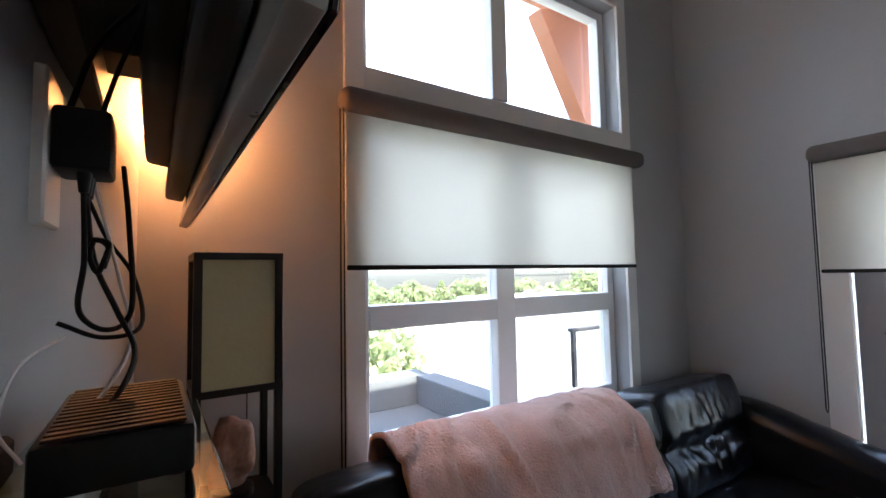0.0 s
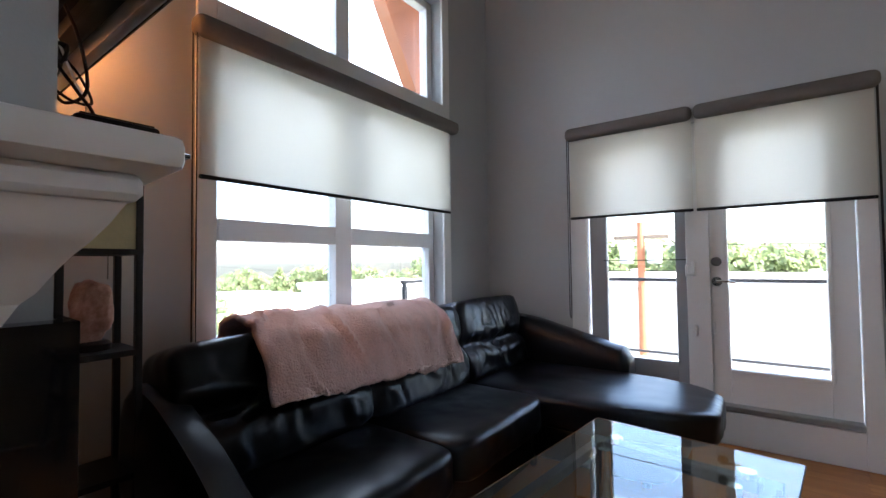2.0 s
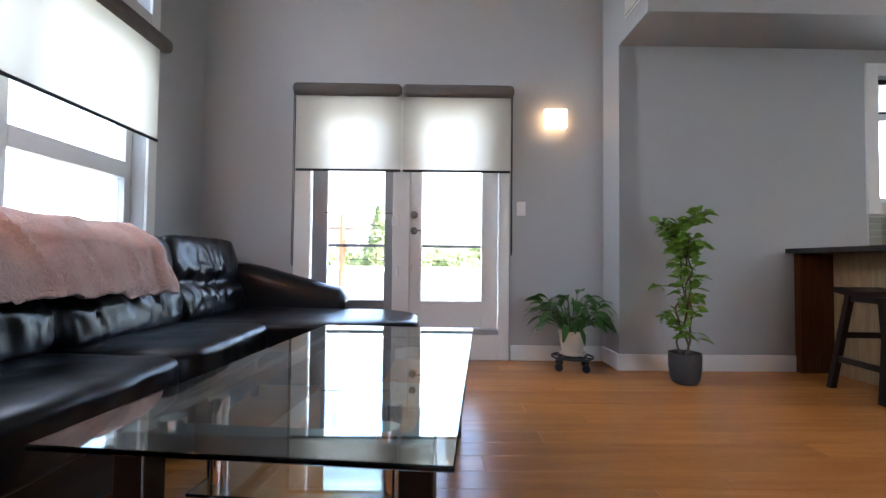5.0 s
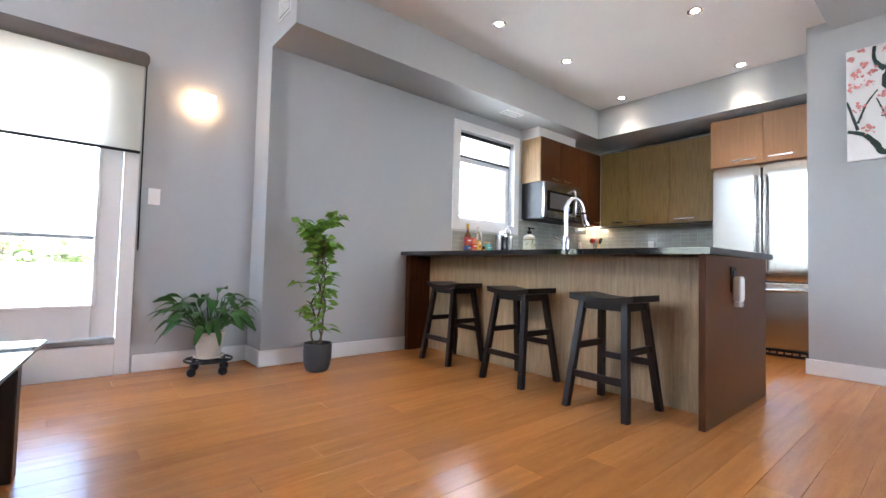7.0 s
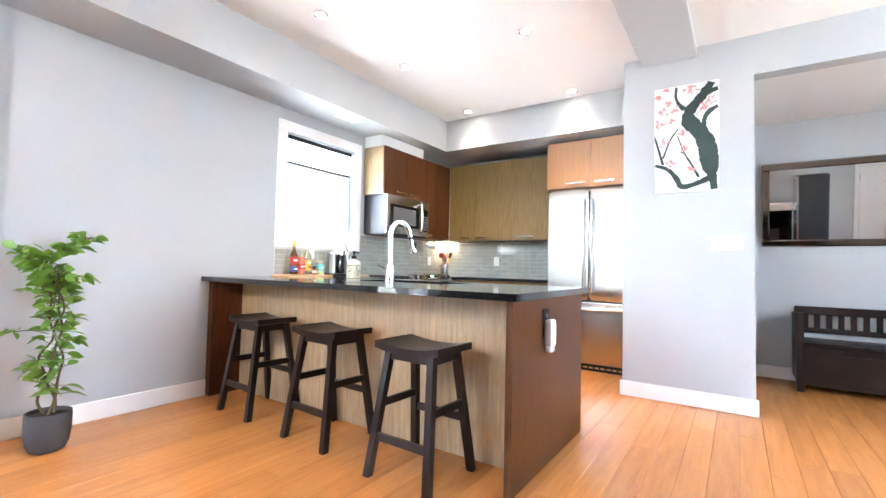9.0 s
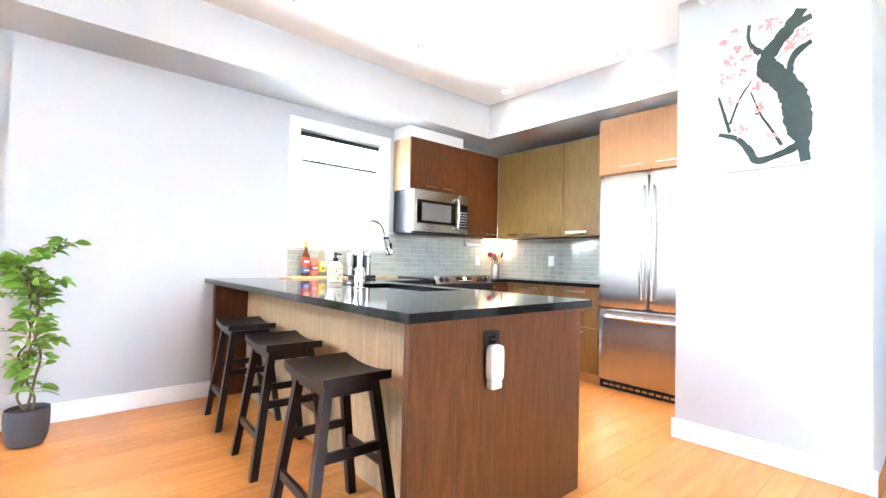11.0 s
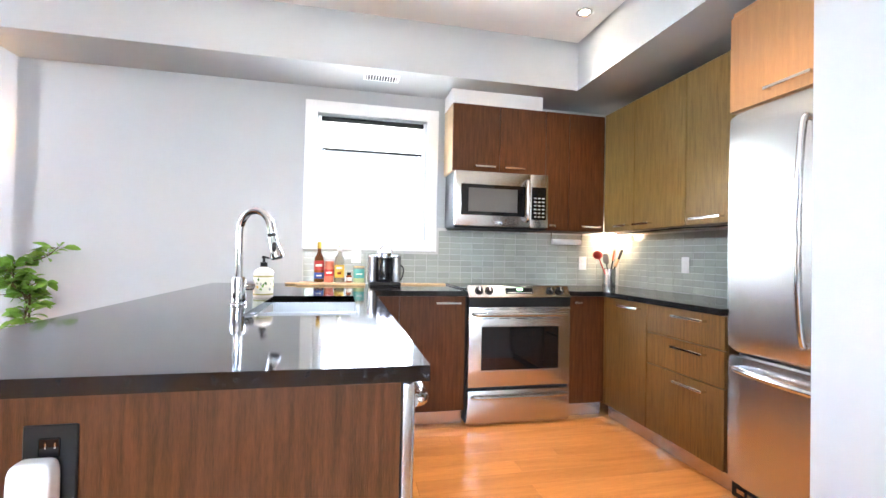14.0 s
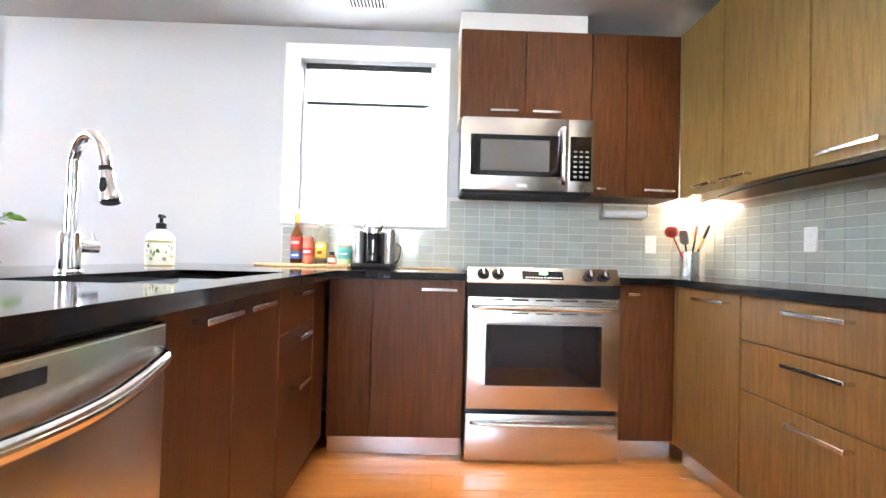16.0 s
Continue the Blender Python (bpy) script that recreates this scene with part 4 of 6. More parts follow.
st.matrix_basis = pose(0.925, -3.40, 0, 0, 0, -2)
copy_thing(st, pose(1.685, -3.465, 0, 0, 0, -3))
copy_thing(st, pose(2.47, -3.505, 0, 0, 0, -4))

# outlet with a plug-in freshener on the end panel
o = thing("wall_outlet", (0.424, -3.828, 0.708), "black wall outlet on the oak end panel", "outlet")
part("plate", B(0.417, 0.4245, -3.874, -3.782, 0.708, 0.855, bev=0.003), BLACKPLASTIC, o)
for z in (0.735, 0.795):
    so_ = part("socket", B(0.4145, 0.417, -3.846, -3.810, z, z + 0.036, bev=0.002), BLACKGLASS, o)
    for y in (-3.838, -3.822):
        part("slot", B(0.4138, 0.4145, y - 0.0015, y + 0.0015, z + 0.016, z + 0.027), NICKEL, so_)
part("screw", rod(bmesh.new(), (0.4165, -3.828, 0.783), (0.4155, -3.828, 0.783), 0.004, seg=10), NICKEL, o)
nl = thing("air_freshener", (0.39, -3.82, 0.625), "white plug-in air freshener in the black outlet", "air freshener")
part("body", cushion(bmesh.new(), 0.368, 0.4135, -3.853, -3.783, 0.655, 0.80, k=6, cuts=8, wrinkle=0), WHITEPLASTIC, nl)
part("refill", cushion(bmesh.new(), 0.373, 0.411, -3.850, -3.786, 0.625, 0.661, k=5, cuts=6, wrinkle=0), mat("milky_plastic", (0.62, 0.62, 0.62), 0.25, var=0.03), nl, "translucent scented refill")


def outlet(axis, p, n, w=0.075, h=0.12, label="white wall outlet on the tile"):
    x, y, z = p
    o = thing("wall_outlet", p, label, "outlet", "white outlets")
    if axis == "x":
        part("plate", B(x + n * 0.0, x + n * 0.006, y - w / 2, y + w / 2, z, z + h, bev=0.002), WHITEPLASTIC, o)
        for dz in (0.028, 0.074):
            part("socket", B(x + n * 0.006, x + n * 0.008, y - 0.016, y + 0.016, z + dz, z + dz + 0.022, bev=0.001), TRIM, o)
    else:
        part("plate", B(x - w / 2, x + w / 2, y, y + n * 0.006, z, z + h, bev=0.002), WHITEPLASTIC, o)
        for dz in (0.028, 0.074):
            part("socket", B(x - 0.016, x + 0.016, y + n * 0.006, y + n * 0.008, z + dz, z + dz + 0.022, bev=0.001), TRIM, o)


outlet("y", (2.25, YR + 0.009, 1.10), 1)
outlet("x", (XK - 0.009, -6.50, 1.09), -1)
outlet("x", (XK - 0.009, -4.46, 1.12), -1)


def switch(axis, p, n, gangs, label):
    x, y, z = p
    w, h = 0.045 * gangs + 0.03, 0.12
    o = thing("light_switch", p, label, "light switch")
    if axis == "x":
        part("plate", B(min(x, x + n * 0.007), max(x, x + n * 0.007), y - w / 2, y + w / 2, z, z + h, bev=0.002), WHITEPLASTIC, o)
        for g in range(gangs):
            yy = y - w / 2 + 0.0375 + g * 0.045
            part("rocker", B(min(x + n * 0.007, x + n * 0.011), max(x + n * 0.007, x + n * 0.011), yy - 0.016, yy + 0.016, z + 0.027, z + 0.093, bev=0.002), WHITEPLASTIC, o)
    else:
        part("plate", B(x - w / 2, x + w / 2, min(y, y + n * 0.007), max(y, y + n * 0.007), z, z + h, bev=0.002), WHITEPLASTIC, o)
        for g in range(gangs):
            xx = x - w / 2 + 0.0375 + g * 0.045
            part("rocker", B(xx - 0.016, xx + 0.016, min(y + n * 0.007, y + n * 0.011), max(y + n * 0.007, y + n * 0.011), z + 0.027, z + 0.093, bev=0.002), WHITEPLASTIC, o)


switch("x", (XP, -1.377, 1.22), -1, 1, "white rocker light switch beside the patio door")
switch("y", (-0.374, -5.62, 1.247), 1, 4, "wide white four-gang light switch under the painting")

# counter things
def bottle(p, prof, label, mat_glass, bands=(), cap=None, name="bottle", cat="bottle"):
    b = thing(name, p, label, cat, "bottles on the tray")
    part("body", lathe(bmesh.new(), prof, p, 20), mat_glass, b)
    for r, z0, z1, m, nm in bands:
        part(nm, lathe(bmesh.new(), [(r, z0), (r, z1)], p, 20), m, b)
    if cap:
        r, z0, z1, m = cap
        part("cap", lathe(bmesh.new(), [(r, z0), (r, z1)], p, 16), m, b)
    return b


RED = mat("red_label", (0.45, 0.03, 0.025), 0.45, var=0.15)
BLUE = mat("blue_label", (0.03, 0.09, 0.35), 0.45, var=0.15)
YELLOW = mat("yellow_label", (0.75, 0.50, 0.06), 0.45, var=0.15)
AMBER = mat("amber_syrup", (0.32, 0.09, 0.03), 0.12, var=0.2)
PALE = mat("pale_syrup", (0.62, 0.50, 0.28), 0.1, var=0.1)
TEAL = mat("teal_paint", (0.10, 0.42, 0.38), 0.4, var=0.1)
PALEGREEN = mat("pale_green_paint", (0.42, 0.50, 0.24), 0.4, var=0.06)
GREYPRINT = mat("grey_print", (0.25, 0.27, 0.24), 0.6, var=0.1)
BAMBOO = mat("bamboo_board", (0.60, 0.40, 0.20), 0.5, var=0.15, stretch=(1, 9, 1))
zb = ZTOP + 0.018
board = thing("cutting_board", (2.95, -4.25, ZTOP), "pale bamboo cutting board under the bottles", "cutting board")
part("board", B(2.86, 3.09, -4.53, -4.02, ZTOP, zb - 0.001, bev=0.006, seg=2), BAMBOO, board)
part("grip", cushion(bmesh.new(), 2.93, 3.02, -4.03, -3.93, ZTOP + 0.001, zb - 0.002, k=4, cuts=6, wrinkle=0), BAMBOO, board)
AMBERGLASS = clear("amber_bottle_glass", (0.55, 0.22, 0.08), 0.02, 1.45)
PALEGLASS = clear("pale_bottle_glass", (0.93, 0.88, 0.74), 0.02, 1.45)
SALMON = mat("salmon_jar", (0.55, 0.16, 0.09), 0.3, var=0.12, scale=30)
WHITEPRINT = mat("white_print", (0.75, 0.74, 0.70), 0.5, var=0.03)
syr = [(0.033, 0), (0.037, 0.006), (0.037, 0.165), (0.034, 0.185), (0.016, 0.222), (0.0135, 0.235), (0.0135, 0.285), (0.015, 0.287)]


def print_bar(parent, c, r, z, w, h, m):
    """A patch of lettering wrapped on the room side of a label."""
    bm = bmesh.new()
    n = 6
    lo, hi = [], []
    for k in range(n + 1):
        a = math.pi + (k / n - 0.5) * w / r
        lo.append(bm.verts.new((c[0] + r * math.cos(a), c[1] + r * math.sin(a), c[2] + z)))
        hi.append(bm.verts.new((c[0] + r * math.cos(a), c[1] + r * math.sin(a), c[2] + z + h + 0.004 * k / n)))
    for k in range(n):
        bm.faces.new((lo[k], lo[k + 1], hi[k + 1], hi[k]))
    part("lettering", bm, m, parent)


c = (3.005, -4.175, zb)
b = bottle(c, syr, "tall syrup bottle with red and blue label", AMBERGLASS, [(0.0375, 0.095, 0.165, RED, "upper_label"), (0.0375, 0.03, 0.075, BLUE, "lower_label"), (0.0372, 0.075, 0.095, AMBER, "middle_label")], (0.0158, 0.262, 0.312, YELLOW))
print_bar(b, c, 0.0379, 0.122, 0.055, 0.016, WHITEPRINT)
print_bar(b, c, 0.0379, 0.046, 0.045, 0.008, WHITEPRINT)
c = (2.995, -4.252, zb)
b = bottle(c, [(0.033, 0), (0.036, 0.006), (0.036, 0.12), (0.033, 0.135), (0.030, 0.138)], "salmon candle jar with a red label", SALMON, [(0.0365, 0.05, 0.10, RED, "label")], (0.034, 0.138, 0.165, SALMON), "jar", "jar")
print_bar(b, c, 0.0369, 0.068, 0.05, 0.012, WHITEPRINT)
c = (3.005, -4.330, zb)
b = bottle(c, syr[:-1] + [(0.0145, 0.272)], "clear syrup bottle with a yellow label", PALEGLASS, [(0.0375, 0.04, 0.135, YELLOW, "label")], (0.0155, 0.245, 0.275, WHITEPLASTIC))
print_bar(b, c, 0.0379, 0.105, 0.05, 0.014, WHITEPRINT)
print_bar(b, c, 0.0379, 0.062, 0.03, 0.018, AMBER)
bottle((2.985, -4.405, zb), [(0.020, 0), (0.023, 0.004), (0.023, 0.045), (0.014, 0.058), (0.014, 0.066)], "tiny dark honey jar with a cream label", AMBER, [(0.0236, 0.012, 0.040, CERAMIC, "label")], (0.016, 0.058, 0.078, BLACKPLASTIC), "jar", "jar")
c = (3.0, -4.482, zb)
b = bottle(c, [(0.040, 0), (0.043, 0.004), (0.043, 0.115), (0.041, 0.118)], "teal glass candle with a pale green foot", TEAL, [(0.0435, 0.0, 0.035, PALEGREEN, "foot_band"), (0.0435, 0.105, 0.118, GREYPRINT, "rim")], (0.041, 0.118, 0.128, BAMBOO), "candle", "candle")
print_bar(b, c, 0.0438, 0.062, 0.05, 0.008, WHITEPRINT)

cm = thing("coffee_machine", (2.93, -4.675, ZTOP), "black and chrome pod coffee machine on the counter", "coffee machine")
part("base", B(2.80, 3.06, -4.795, -4.555, ZTOP, ZTOP + 0.03, bev=0.01, seg=2), BLACKPLASTIC, cm)
part("column", lathe(bmesh.new(), [(0.062, 0.03), (0.064, 0.05), (0.064, 0.21), (0.058, 0.235)], (2.95, -4.675, ZTOP), 24), BLACKGLASS, cm)
part("head", lathe(bmesh.new(), [(0.066, 0.215), (0.068, 0.235), (0.060, 0.262), (0.034, 0.278), (0.01, 0.282)], (2.94, -4.675, ZTOP), 24), CHROME, cm)
part("lever", sweep(bmesh.new(), curve_pts([(2.88, -4.735, ZTOP + 0.25), (2.87, -4.695, ZTOP + 0.315), (2.87, -4.655, ZTOP + 0.315), (2.88, -4.615, ZTOP + 0.25)]), 0.006), CHROME, cm)
for y in (-4.770, -4.580):
    part("side_tank", lathe(bmesh.new(), [(0.034, 0.03), (0.035, 0.04), (0.035, 0.225), (0.03, 0.23)], (2.93, y, ZTOP), 18), mat("smoked_tank", (0.42, 0.42, 0.43), 0.16, 0.7) if y < -4.7 else bpy.data.materials["smoked_tank"], cm)
    part("tank_lid", lathe(bmesh.new(), [(0.036, 0.228), (0.036, 0.24)], (2.93, y, ZTOP), 18), CHROME, cm)
part("cord", sweep(bmesh.new(), curve_pts([(2.98, -4.810, ZTOP + 0.16), (2.99, -4.835, ZTOP + 0.13), (2.99, -4.825, ZTOP + 0.06), (2.98, -4.800, ZTOP + 0.03)]), 0.005), BLACKPLASTIC, cm)

one("griddle_board", B(2.99, 3.09, -5.19, -4.80, ZTOP, ZTOP + 0.012, bev=0.004), BAMBOO, "narrow pale wooden board lying beside the range", "cutting board")

px, py = 1.99, -3.94
so = thing("soap_bottle", (px, py, ZTOP), "white floral soap dispenser beside the sink", "soap dispenser")
part("bottle", lathe(bmesh.new(), [(0.047, 0), (0.051, 0.005), (0.051, 0.128), (0.048, 0.138), (0.036, 0.150), (0.020, 0.157), (0.018, 0.166)], (px, py, ZTOP), 32), CERAMIC, so)
LABELCREAM = mat("cream_paper_label", (0.70, 0.68, 0.55), 0.6, var=0.05)
wrap = part("label", lathe(bmesh.new(), [(0.0514, 0.018), (0.0517, 0.019), (0.0517, 0.112), (0.0514, 0.113)], (px, py, ZTOP), 32), LABELCREAM, so, "floral paper label")
part("band", lathe(bmesh.new(), [(0.0520, 0.108), (0.0520, 0.116)], (px, py, ZTOP), 32), mat("gold_green_print", (0.30, 0.28, 0.08), 0.5), wrap)
part("band", lathe(bmesh.new(), [(0.0520, 0.012), (0.0520, 0.020)], (px, py, ZTOP), 32), bpy.data.materials["gold_green_print"], wrap)
rng = random.Random(3)
for k in range(44):
    a, z, r = rng.uniform(0, 6.283), ZTOP + rng.uniform(0.03, 0.10), rng.uniform(0.004, 0.009)
    bm = bmesh.new()
    ring = []
    for i in range(7):
        b = 6.283 * i / 7
        q = a + r * math.cos(b) * rng.uniform(0.5, 1.2) / 0.052
        ring.append(bm.verts.new((px + 0.0523 * math.cos(q), py + 0.0523 * math.sin(q), z + r * math.sin(b) * rng.uniform(0.5, 1.4))))
    bm.faces.new(ring)
    part("flower", bm, (YELLOW, LEAF, DEEPLEAF, GREYPRINT)[k % 4], wrap, soft=False)
pm = part("pump", lathe(bmesh.new(), [(0.019, 0.163), (0.019, 0.186), (0.007, 0.190), (0.007, 0.208), (0.013, 0.210), (0.011, 0.222)], (px, py, ZTOP), 16), BLACKPLASTIC, so)
part("nozzle", rod(bmesh.new(), (px, py, ZTOP + 0.216), (px - 0.028, py - 0.03, ZTOP + 0.211), 0.005), BLACKPLASTIC, pm)

uc = thing("utensil_crock", (2.98, -6.69, ZTOP), "stainless crock full of cooking utensils", "utensil holder")
part("crock", lathe(bmesh.new(), [(0.055, 0), (0.056, 0.004), (0.056, 0.155), (0.054, 0.157), (0.052, 0.15), (0.052, 0.02)], (2.98, -6.69, ZTOP), 24), STEEL, uc)


def utensil(name, label, tip, kind, m, base=(2.98, -6.69)):
    u = thing(name, (base[0], base[1], ZTOP + 0.03), label, "utensil", "utensils in the crock")
    a = Vector((base[0], base[1], ZTOP + 0.03))
    t = Vector(tip)
    part("shaft", rod(bmesh.new(), a, t, 0.006, 0.005, 8), BAMBOO if m is BAMBOO else BLACKPLASTIC if kind != "ladle" else RED, u)
    d = (t - a).normalized()
    if kind == "ladle":
        part("bowl", cushion(bmesh.new(), t.x - 0.04, t.x + 0.04, t.y - 0.04, t.y + 0.04, t.z - 0.035, t.z + 0.04, k=2.2, cuts=6, wrinkle=0), m, u)
    else:
        q = Matrix.Translation(t) @ d.to_track_quat("Z", "X").to_matrix().to_4x4()
        part("blade", cushion(bmesh.new(), -0.008, 0.008, -0.028, 0.028, -0.01, 0.085, k=4, cuts=6, wrinkle=0, turn=q), m, u)


utensil("ladle", "red plastic ladle in the steel crock", (2.93, -6.545, ZTOP + 0.275), "ladle", RED)
utensil("spatula", "grey slotted spatula in the crock", (2.95, -6.645, ZTOP + 0.21), "flat", mat("grey_nylon", (0.22, 0.22, 0.22), 0.5))
utensil("wooden_spoon", "worn wooden spoon in the crock", (2.97, -6.745, ZTOP + 0.18), "flat", BAMBOO)
utensil("turner", "black slotted turner in the crock", (2.95, -6.765, ZTOP + 0.25), "flat", BLACKPLASTIC)
utensil("spoon", "orange plastic spoon in the crock", (2.96, -6.715, ZTOP + 0.24), "flat", mat("orange_plastic", (0.55, 0.12, 0.04), 0.4))

pt = thing("paper_towel_holder", (2.96, -6.27, 1.36), "paper towel roll under the wall cabinet", "paper towel")
part("roll", rod(bmesh.new(), (2.96, -6.12, 1.335), (2.96, -6.39, 1.335), 0.024, seg=20), WHITEPLASTIC, pt, "white paper roll")
for y in (-6.11, -6.40):
    part("bracket", B(2.955, 2.965, y - 0.004, y + 0.004, 1.32, 1.42), CHROME, pt)

# painting
pc = thing("painting", (-0.10, -5.615, 1.725), "white canvas painting of a dark blossoming tree", "painting")
part("canvas", B(-0.327, 0.138, -5.618, -5.59, 1.725, 2.615, bev=0.002), mat("white_canvas", (0.80, 0.79, 0.78), 0.8, var=0.03, bump=0.2, bscale=300), pc)
INK = mat("dark_green_paint", (0.022, 0.045, 0.04), 0.6, var=0.3, scale=12)
PINK = mat("pink_paint", (0.70, 0.27, 0.26), 0.7, var=0.25, scale=20)


def on_canvas(u, v, lift):
    return (0.138 - 0.465 * min(0.998, max(0.002, u)), -5.5885 + lift, 1.725 + 0.89 * min(0.998, max(0.002, v)))


import itertools
LAYER = itertools.count(1)


def stroke(pts, name="branch"):
    """One brush stroke: points across and up the canvas, each with its half width."""
    bm = bmesh.new()
    lift = 0.0003 * next(LAYER)
    c = curve_pts([(u * 0.465, w, v * 0.89) for u, v, w in pts], 9)
    left, right = [], []
    for i, p in enumerate(c):
        d = c[min(i + 1, len(c) - 1)] - c[max(0, i - 1)]
        n = Vector((-d.z, 0, d.x)).normalized()
        w = abs(p.y) * (1 + 0.35 * noise.noise(p * 45)) + 0.0012
        q = p + n * w
        left.append(bm.verts.new(on_canvas(q.x / 0.465, q.z / 0.89, lift)))
        q = p - n * w
        right.append(bm.verts.new(on_canvas(q.x / 0.465, q.z / 0.89, lift)))
    for k in range(len(left) - 1):
        bm.faces.new((left[k], left[k + 1], right[k + 1], right[k]))
    bmesh.ops.recalc_face_normals(bm, faces=bm.faces)
    part(name, bm, INK, pc, soft=False)


stroke([(0.93, 0.01, 0.024), (0.90, 0.13, 0.030), (0.86, 0.27, 0.068), (0.82, 0.42, 0.060), (0.72, 0.54, 0.054), (0.56, 0.65, 0.058), (0.55, 0.73, 0.046),
        (0.65, 0.81, 0.037), (0.78, 0.89, 0.035), (0.90, 0.99, 0.028)], "trunk")
stroke([(0.72, 0.87, 0.022), (0.86, 0.90, 0.022), (0.99, 0.92, 0.016)])
stroke([(0.78, 0.58, 0.014), (0.79, 0.66, 0.016), (0.86, 0.72, 0.018), (0.99, 0.76, 0.014)])
stroke([(0.48, 0.77, 0.020), (0.39, 0.83, 0.012), (0.345, 0.90, 0.010), (0.355, 0.99, 0.009)])
stroke([(0.87, 0.12, 0.026), (0.71, 0.08, 0.018), (0.45, 0.05, 0.021), (0.355, 0.13, 0.018), (0.22, 0.22, 0.015), (0.01, 0.27, 0.010)])
stroke([(0.14, 0.27, 0.008), (0.07, 0.41, 0.008), (0.005, 0.54, 0.005)])
stroke([(0.14, 0.33, 0.006), (0.25, 0.49, 0.005), (0.385, 0.60, 0.003)])
stroke([(0.70, 0.13, 0.008), (0.59, 0.25, 0.006), (0.48, 0.36, 0.005), (0.37, 0.53, 0.003)])
stroke([(0.48, 0.36, 0.006), (0.42, 0.37, 0.004)])
stroke([(0.60, 0.68, 0.0015), (0.77, 0.75, 0.0015), (0.99, 0.81, 0.0015)])
rng = random.Random(11)
CLUSTERS = ((0.54, 0.94, 0.05), (0.62, 0.95, 0.04), (0.20, 0.98, 0.02), (0.34, 0.76, 0.03), (0.29, 0.67, 0.035), (0.10, 0.65, 0.04), (0.12, 0.76, 0.04), (0.14, 0.47, 0.04),
            (0.29, 0.26, 0.045), (0.60, 0.21, 0.04), (0.90, 0.83, 0.04), (0.78, 0.77, 0.025), (0.48, 0.40, 0.03), (0.06, 0.92, 0.02), (0.46, 0.55, 0.025), (0.24, 0.85, 0.03))
for k in range(230):
    cu, cv, sp = CLUSTERS[k % len(CLUSTERS)]
    u, v = rng.gauss(cu, sp), rng.gauss(cv, sp * 0.55)
    bm = bmesh.new()
    x, y, z = on_canvas(min(0.96, max(0.04, u)), min(0.98, max(0.02, v)), 0.0036 + 0.00004 * k)
    r = rng.uniform(0.004, 0.013)
    ring = [bm.verts.new((x + r * rng.uniform(0.6, 1.3) * math.cos(6.283 * i / 8), y, z + r * rng.uniform(0.6, 1.3) * math.sin(6.283 * i / 8))) for i in range(8)]
    bm.faces.new(ring[::-1])
    part("blossom", bm, PINK, pc, soft=False)

# hall: leaning mirror and bench, and what the mirror shows
mtilt = Matrix.Translation((0, YH + 0.004, 1.36)) @ Matrix.Rotation(radians(-5.6), 4, "X") @ Matrix.Translation((0, -YH - 0.004, -1.36))
mi = thing("mirror", (-1.45, YH + 0.02, 1.36), "wide wall mirror leaning out above the dark hall bench", "mirror")
part("glass", box(bmesh.new(), -2.23, -0.725, YH + 0.014, YH + 0.022, 1.43, 2.145, turn=mtilt), MIRROR, mi)
part("backing", box(bmesh.new(), -2.28, -0.68, YH + 0.004, YH + 0.013, 1.38, 2.19, turn=mtilt), BLACKPLASTIC, mi)
BRONZE = mat("bronze_mirror", (0.34, 0.27, 0.225), 0.10, 1.0, var=0.08)
for x0, x1, z0, z1 in ((-2.30, -0.655, 1.36, 1.43), (-2.30, -0.655, 2.145, 2.215), (-2.30, -2.23, 1.43, 2.145), (-0.725, -0.655, 1.43, 2.145)):
    part("frame", box(bmesh.new(), x0, x1, YH + 0.014, YH + 0.036, z0, z1, bev=0.012, turn=mtilt), BRONZE, mi, "bevelled bronze-tinted mirror strip")
for x in (-2.05, -0.9):
    part("hook", rod(bmesh.new(), (x, YH + 0.001, 2.12), (x, YH + 0.085, 2.12), 0.004, seg=8), BLACKMETAL, mi)
tc_ = thing("tall_cabinet", (-1.76, -0.58, 0), "tall black cabinet with steel-framed glass doors", "cabinet")
part("body", B(-2.02, -1.53, -1.0, -0.15, 0.001, 1.95, bev=0.004), BLACKPLASTIC, tc_)
for y0, y1 in ((-0.995, -0.58), (-0.57, -0.155)):
    d = part("door", B(-1.528, -1.505, y0, y1, 0.06, 1.93, bev=0.003), STEEL, tc_)
    part("pane", B(-1.5048, -1.502, y0 + 0.05, y1 - 0.05, 0.15, 1.86), BLACKGLASS, d)
    yh = y1 - 0.02 if y0 < -0.9 else y0 + 0.02
    part("handle", sweep(bmesh.new(), [(-1.504, yh, 0.9), (-1.475, yh, 0.91), (-1.475, yh, 1.29), (-1.504, yh, 1.30)], 0.007, 10), CHROME, d)
d3 = thing("door_3", (-3.03, YF - 0.02, 0), "white six-panel interior door, closed", "door", kind="structure")
part("leaf", B(-3.44, -2.62, YF - 0.036, YF - 0.002, 0.008, 2.03, bev=0.002), TRIM, d3)
for x0, x1 in ((-3.34, -3.07), (-2.99, -2.72)):
    for z0, z1 in ((0.18, 0.78), (0.90, 1.52), (1.64, 1.90)):
        part("panel", B(x0, x1, YF - 0.046, YF - 0.0365, z0, z1, bev=0.008), TRIM, d3)
for x0, x1, z0, z1 in ((-3.52, -3.445, 0.0, 2.11), (-2.615, -2.54, 0.0, 2.11), (-3.445, -2.615, 2.035, 2.11)):
    part("casing", B(x0, x1, YF - 0.03, YF - 0.001, z0, z1, bev=0.004), TRIM, d3)
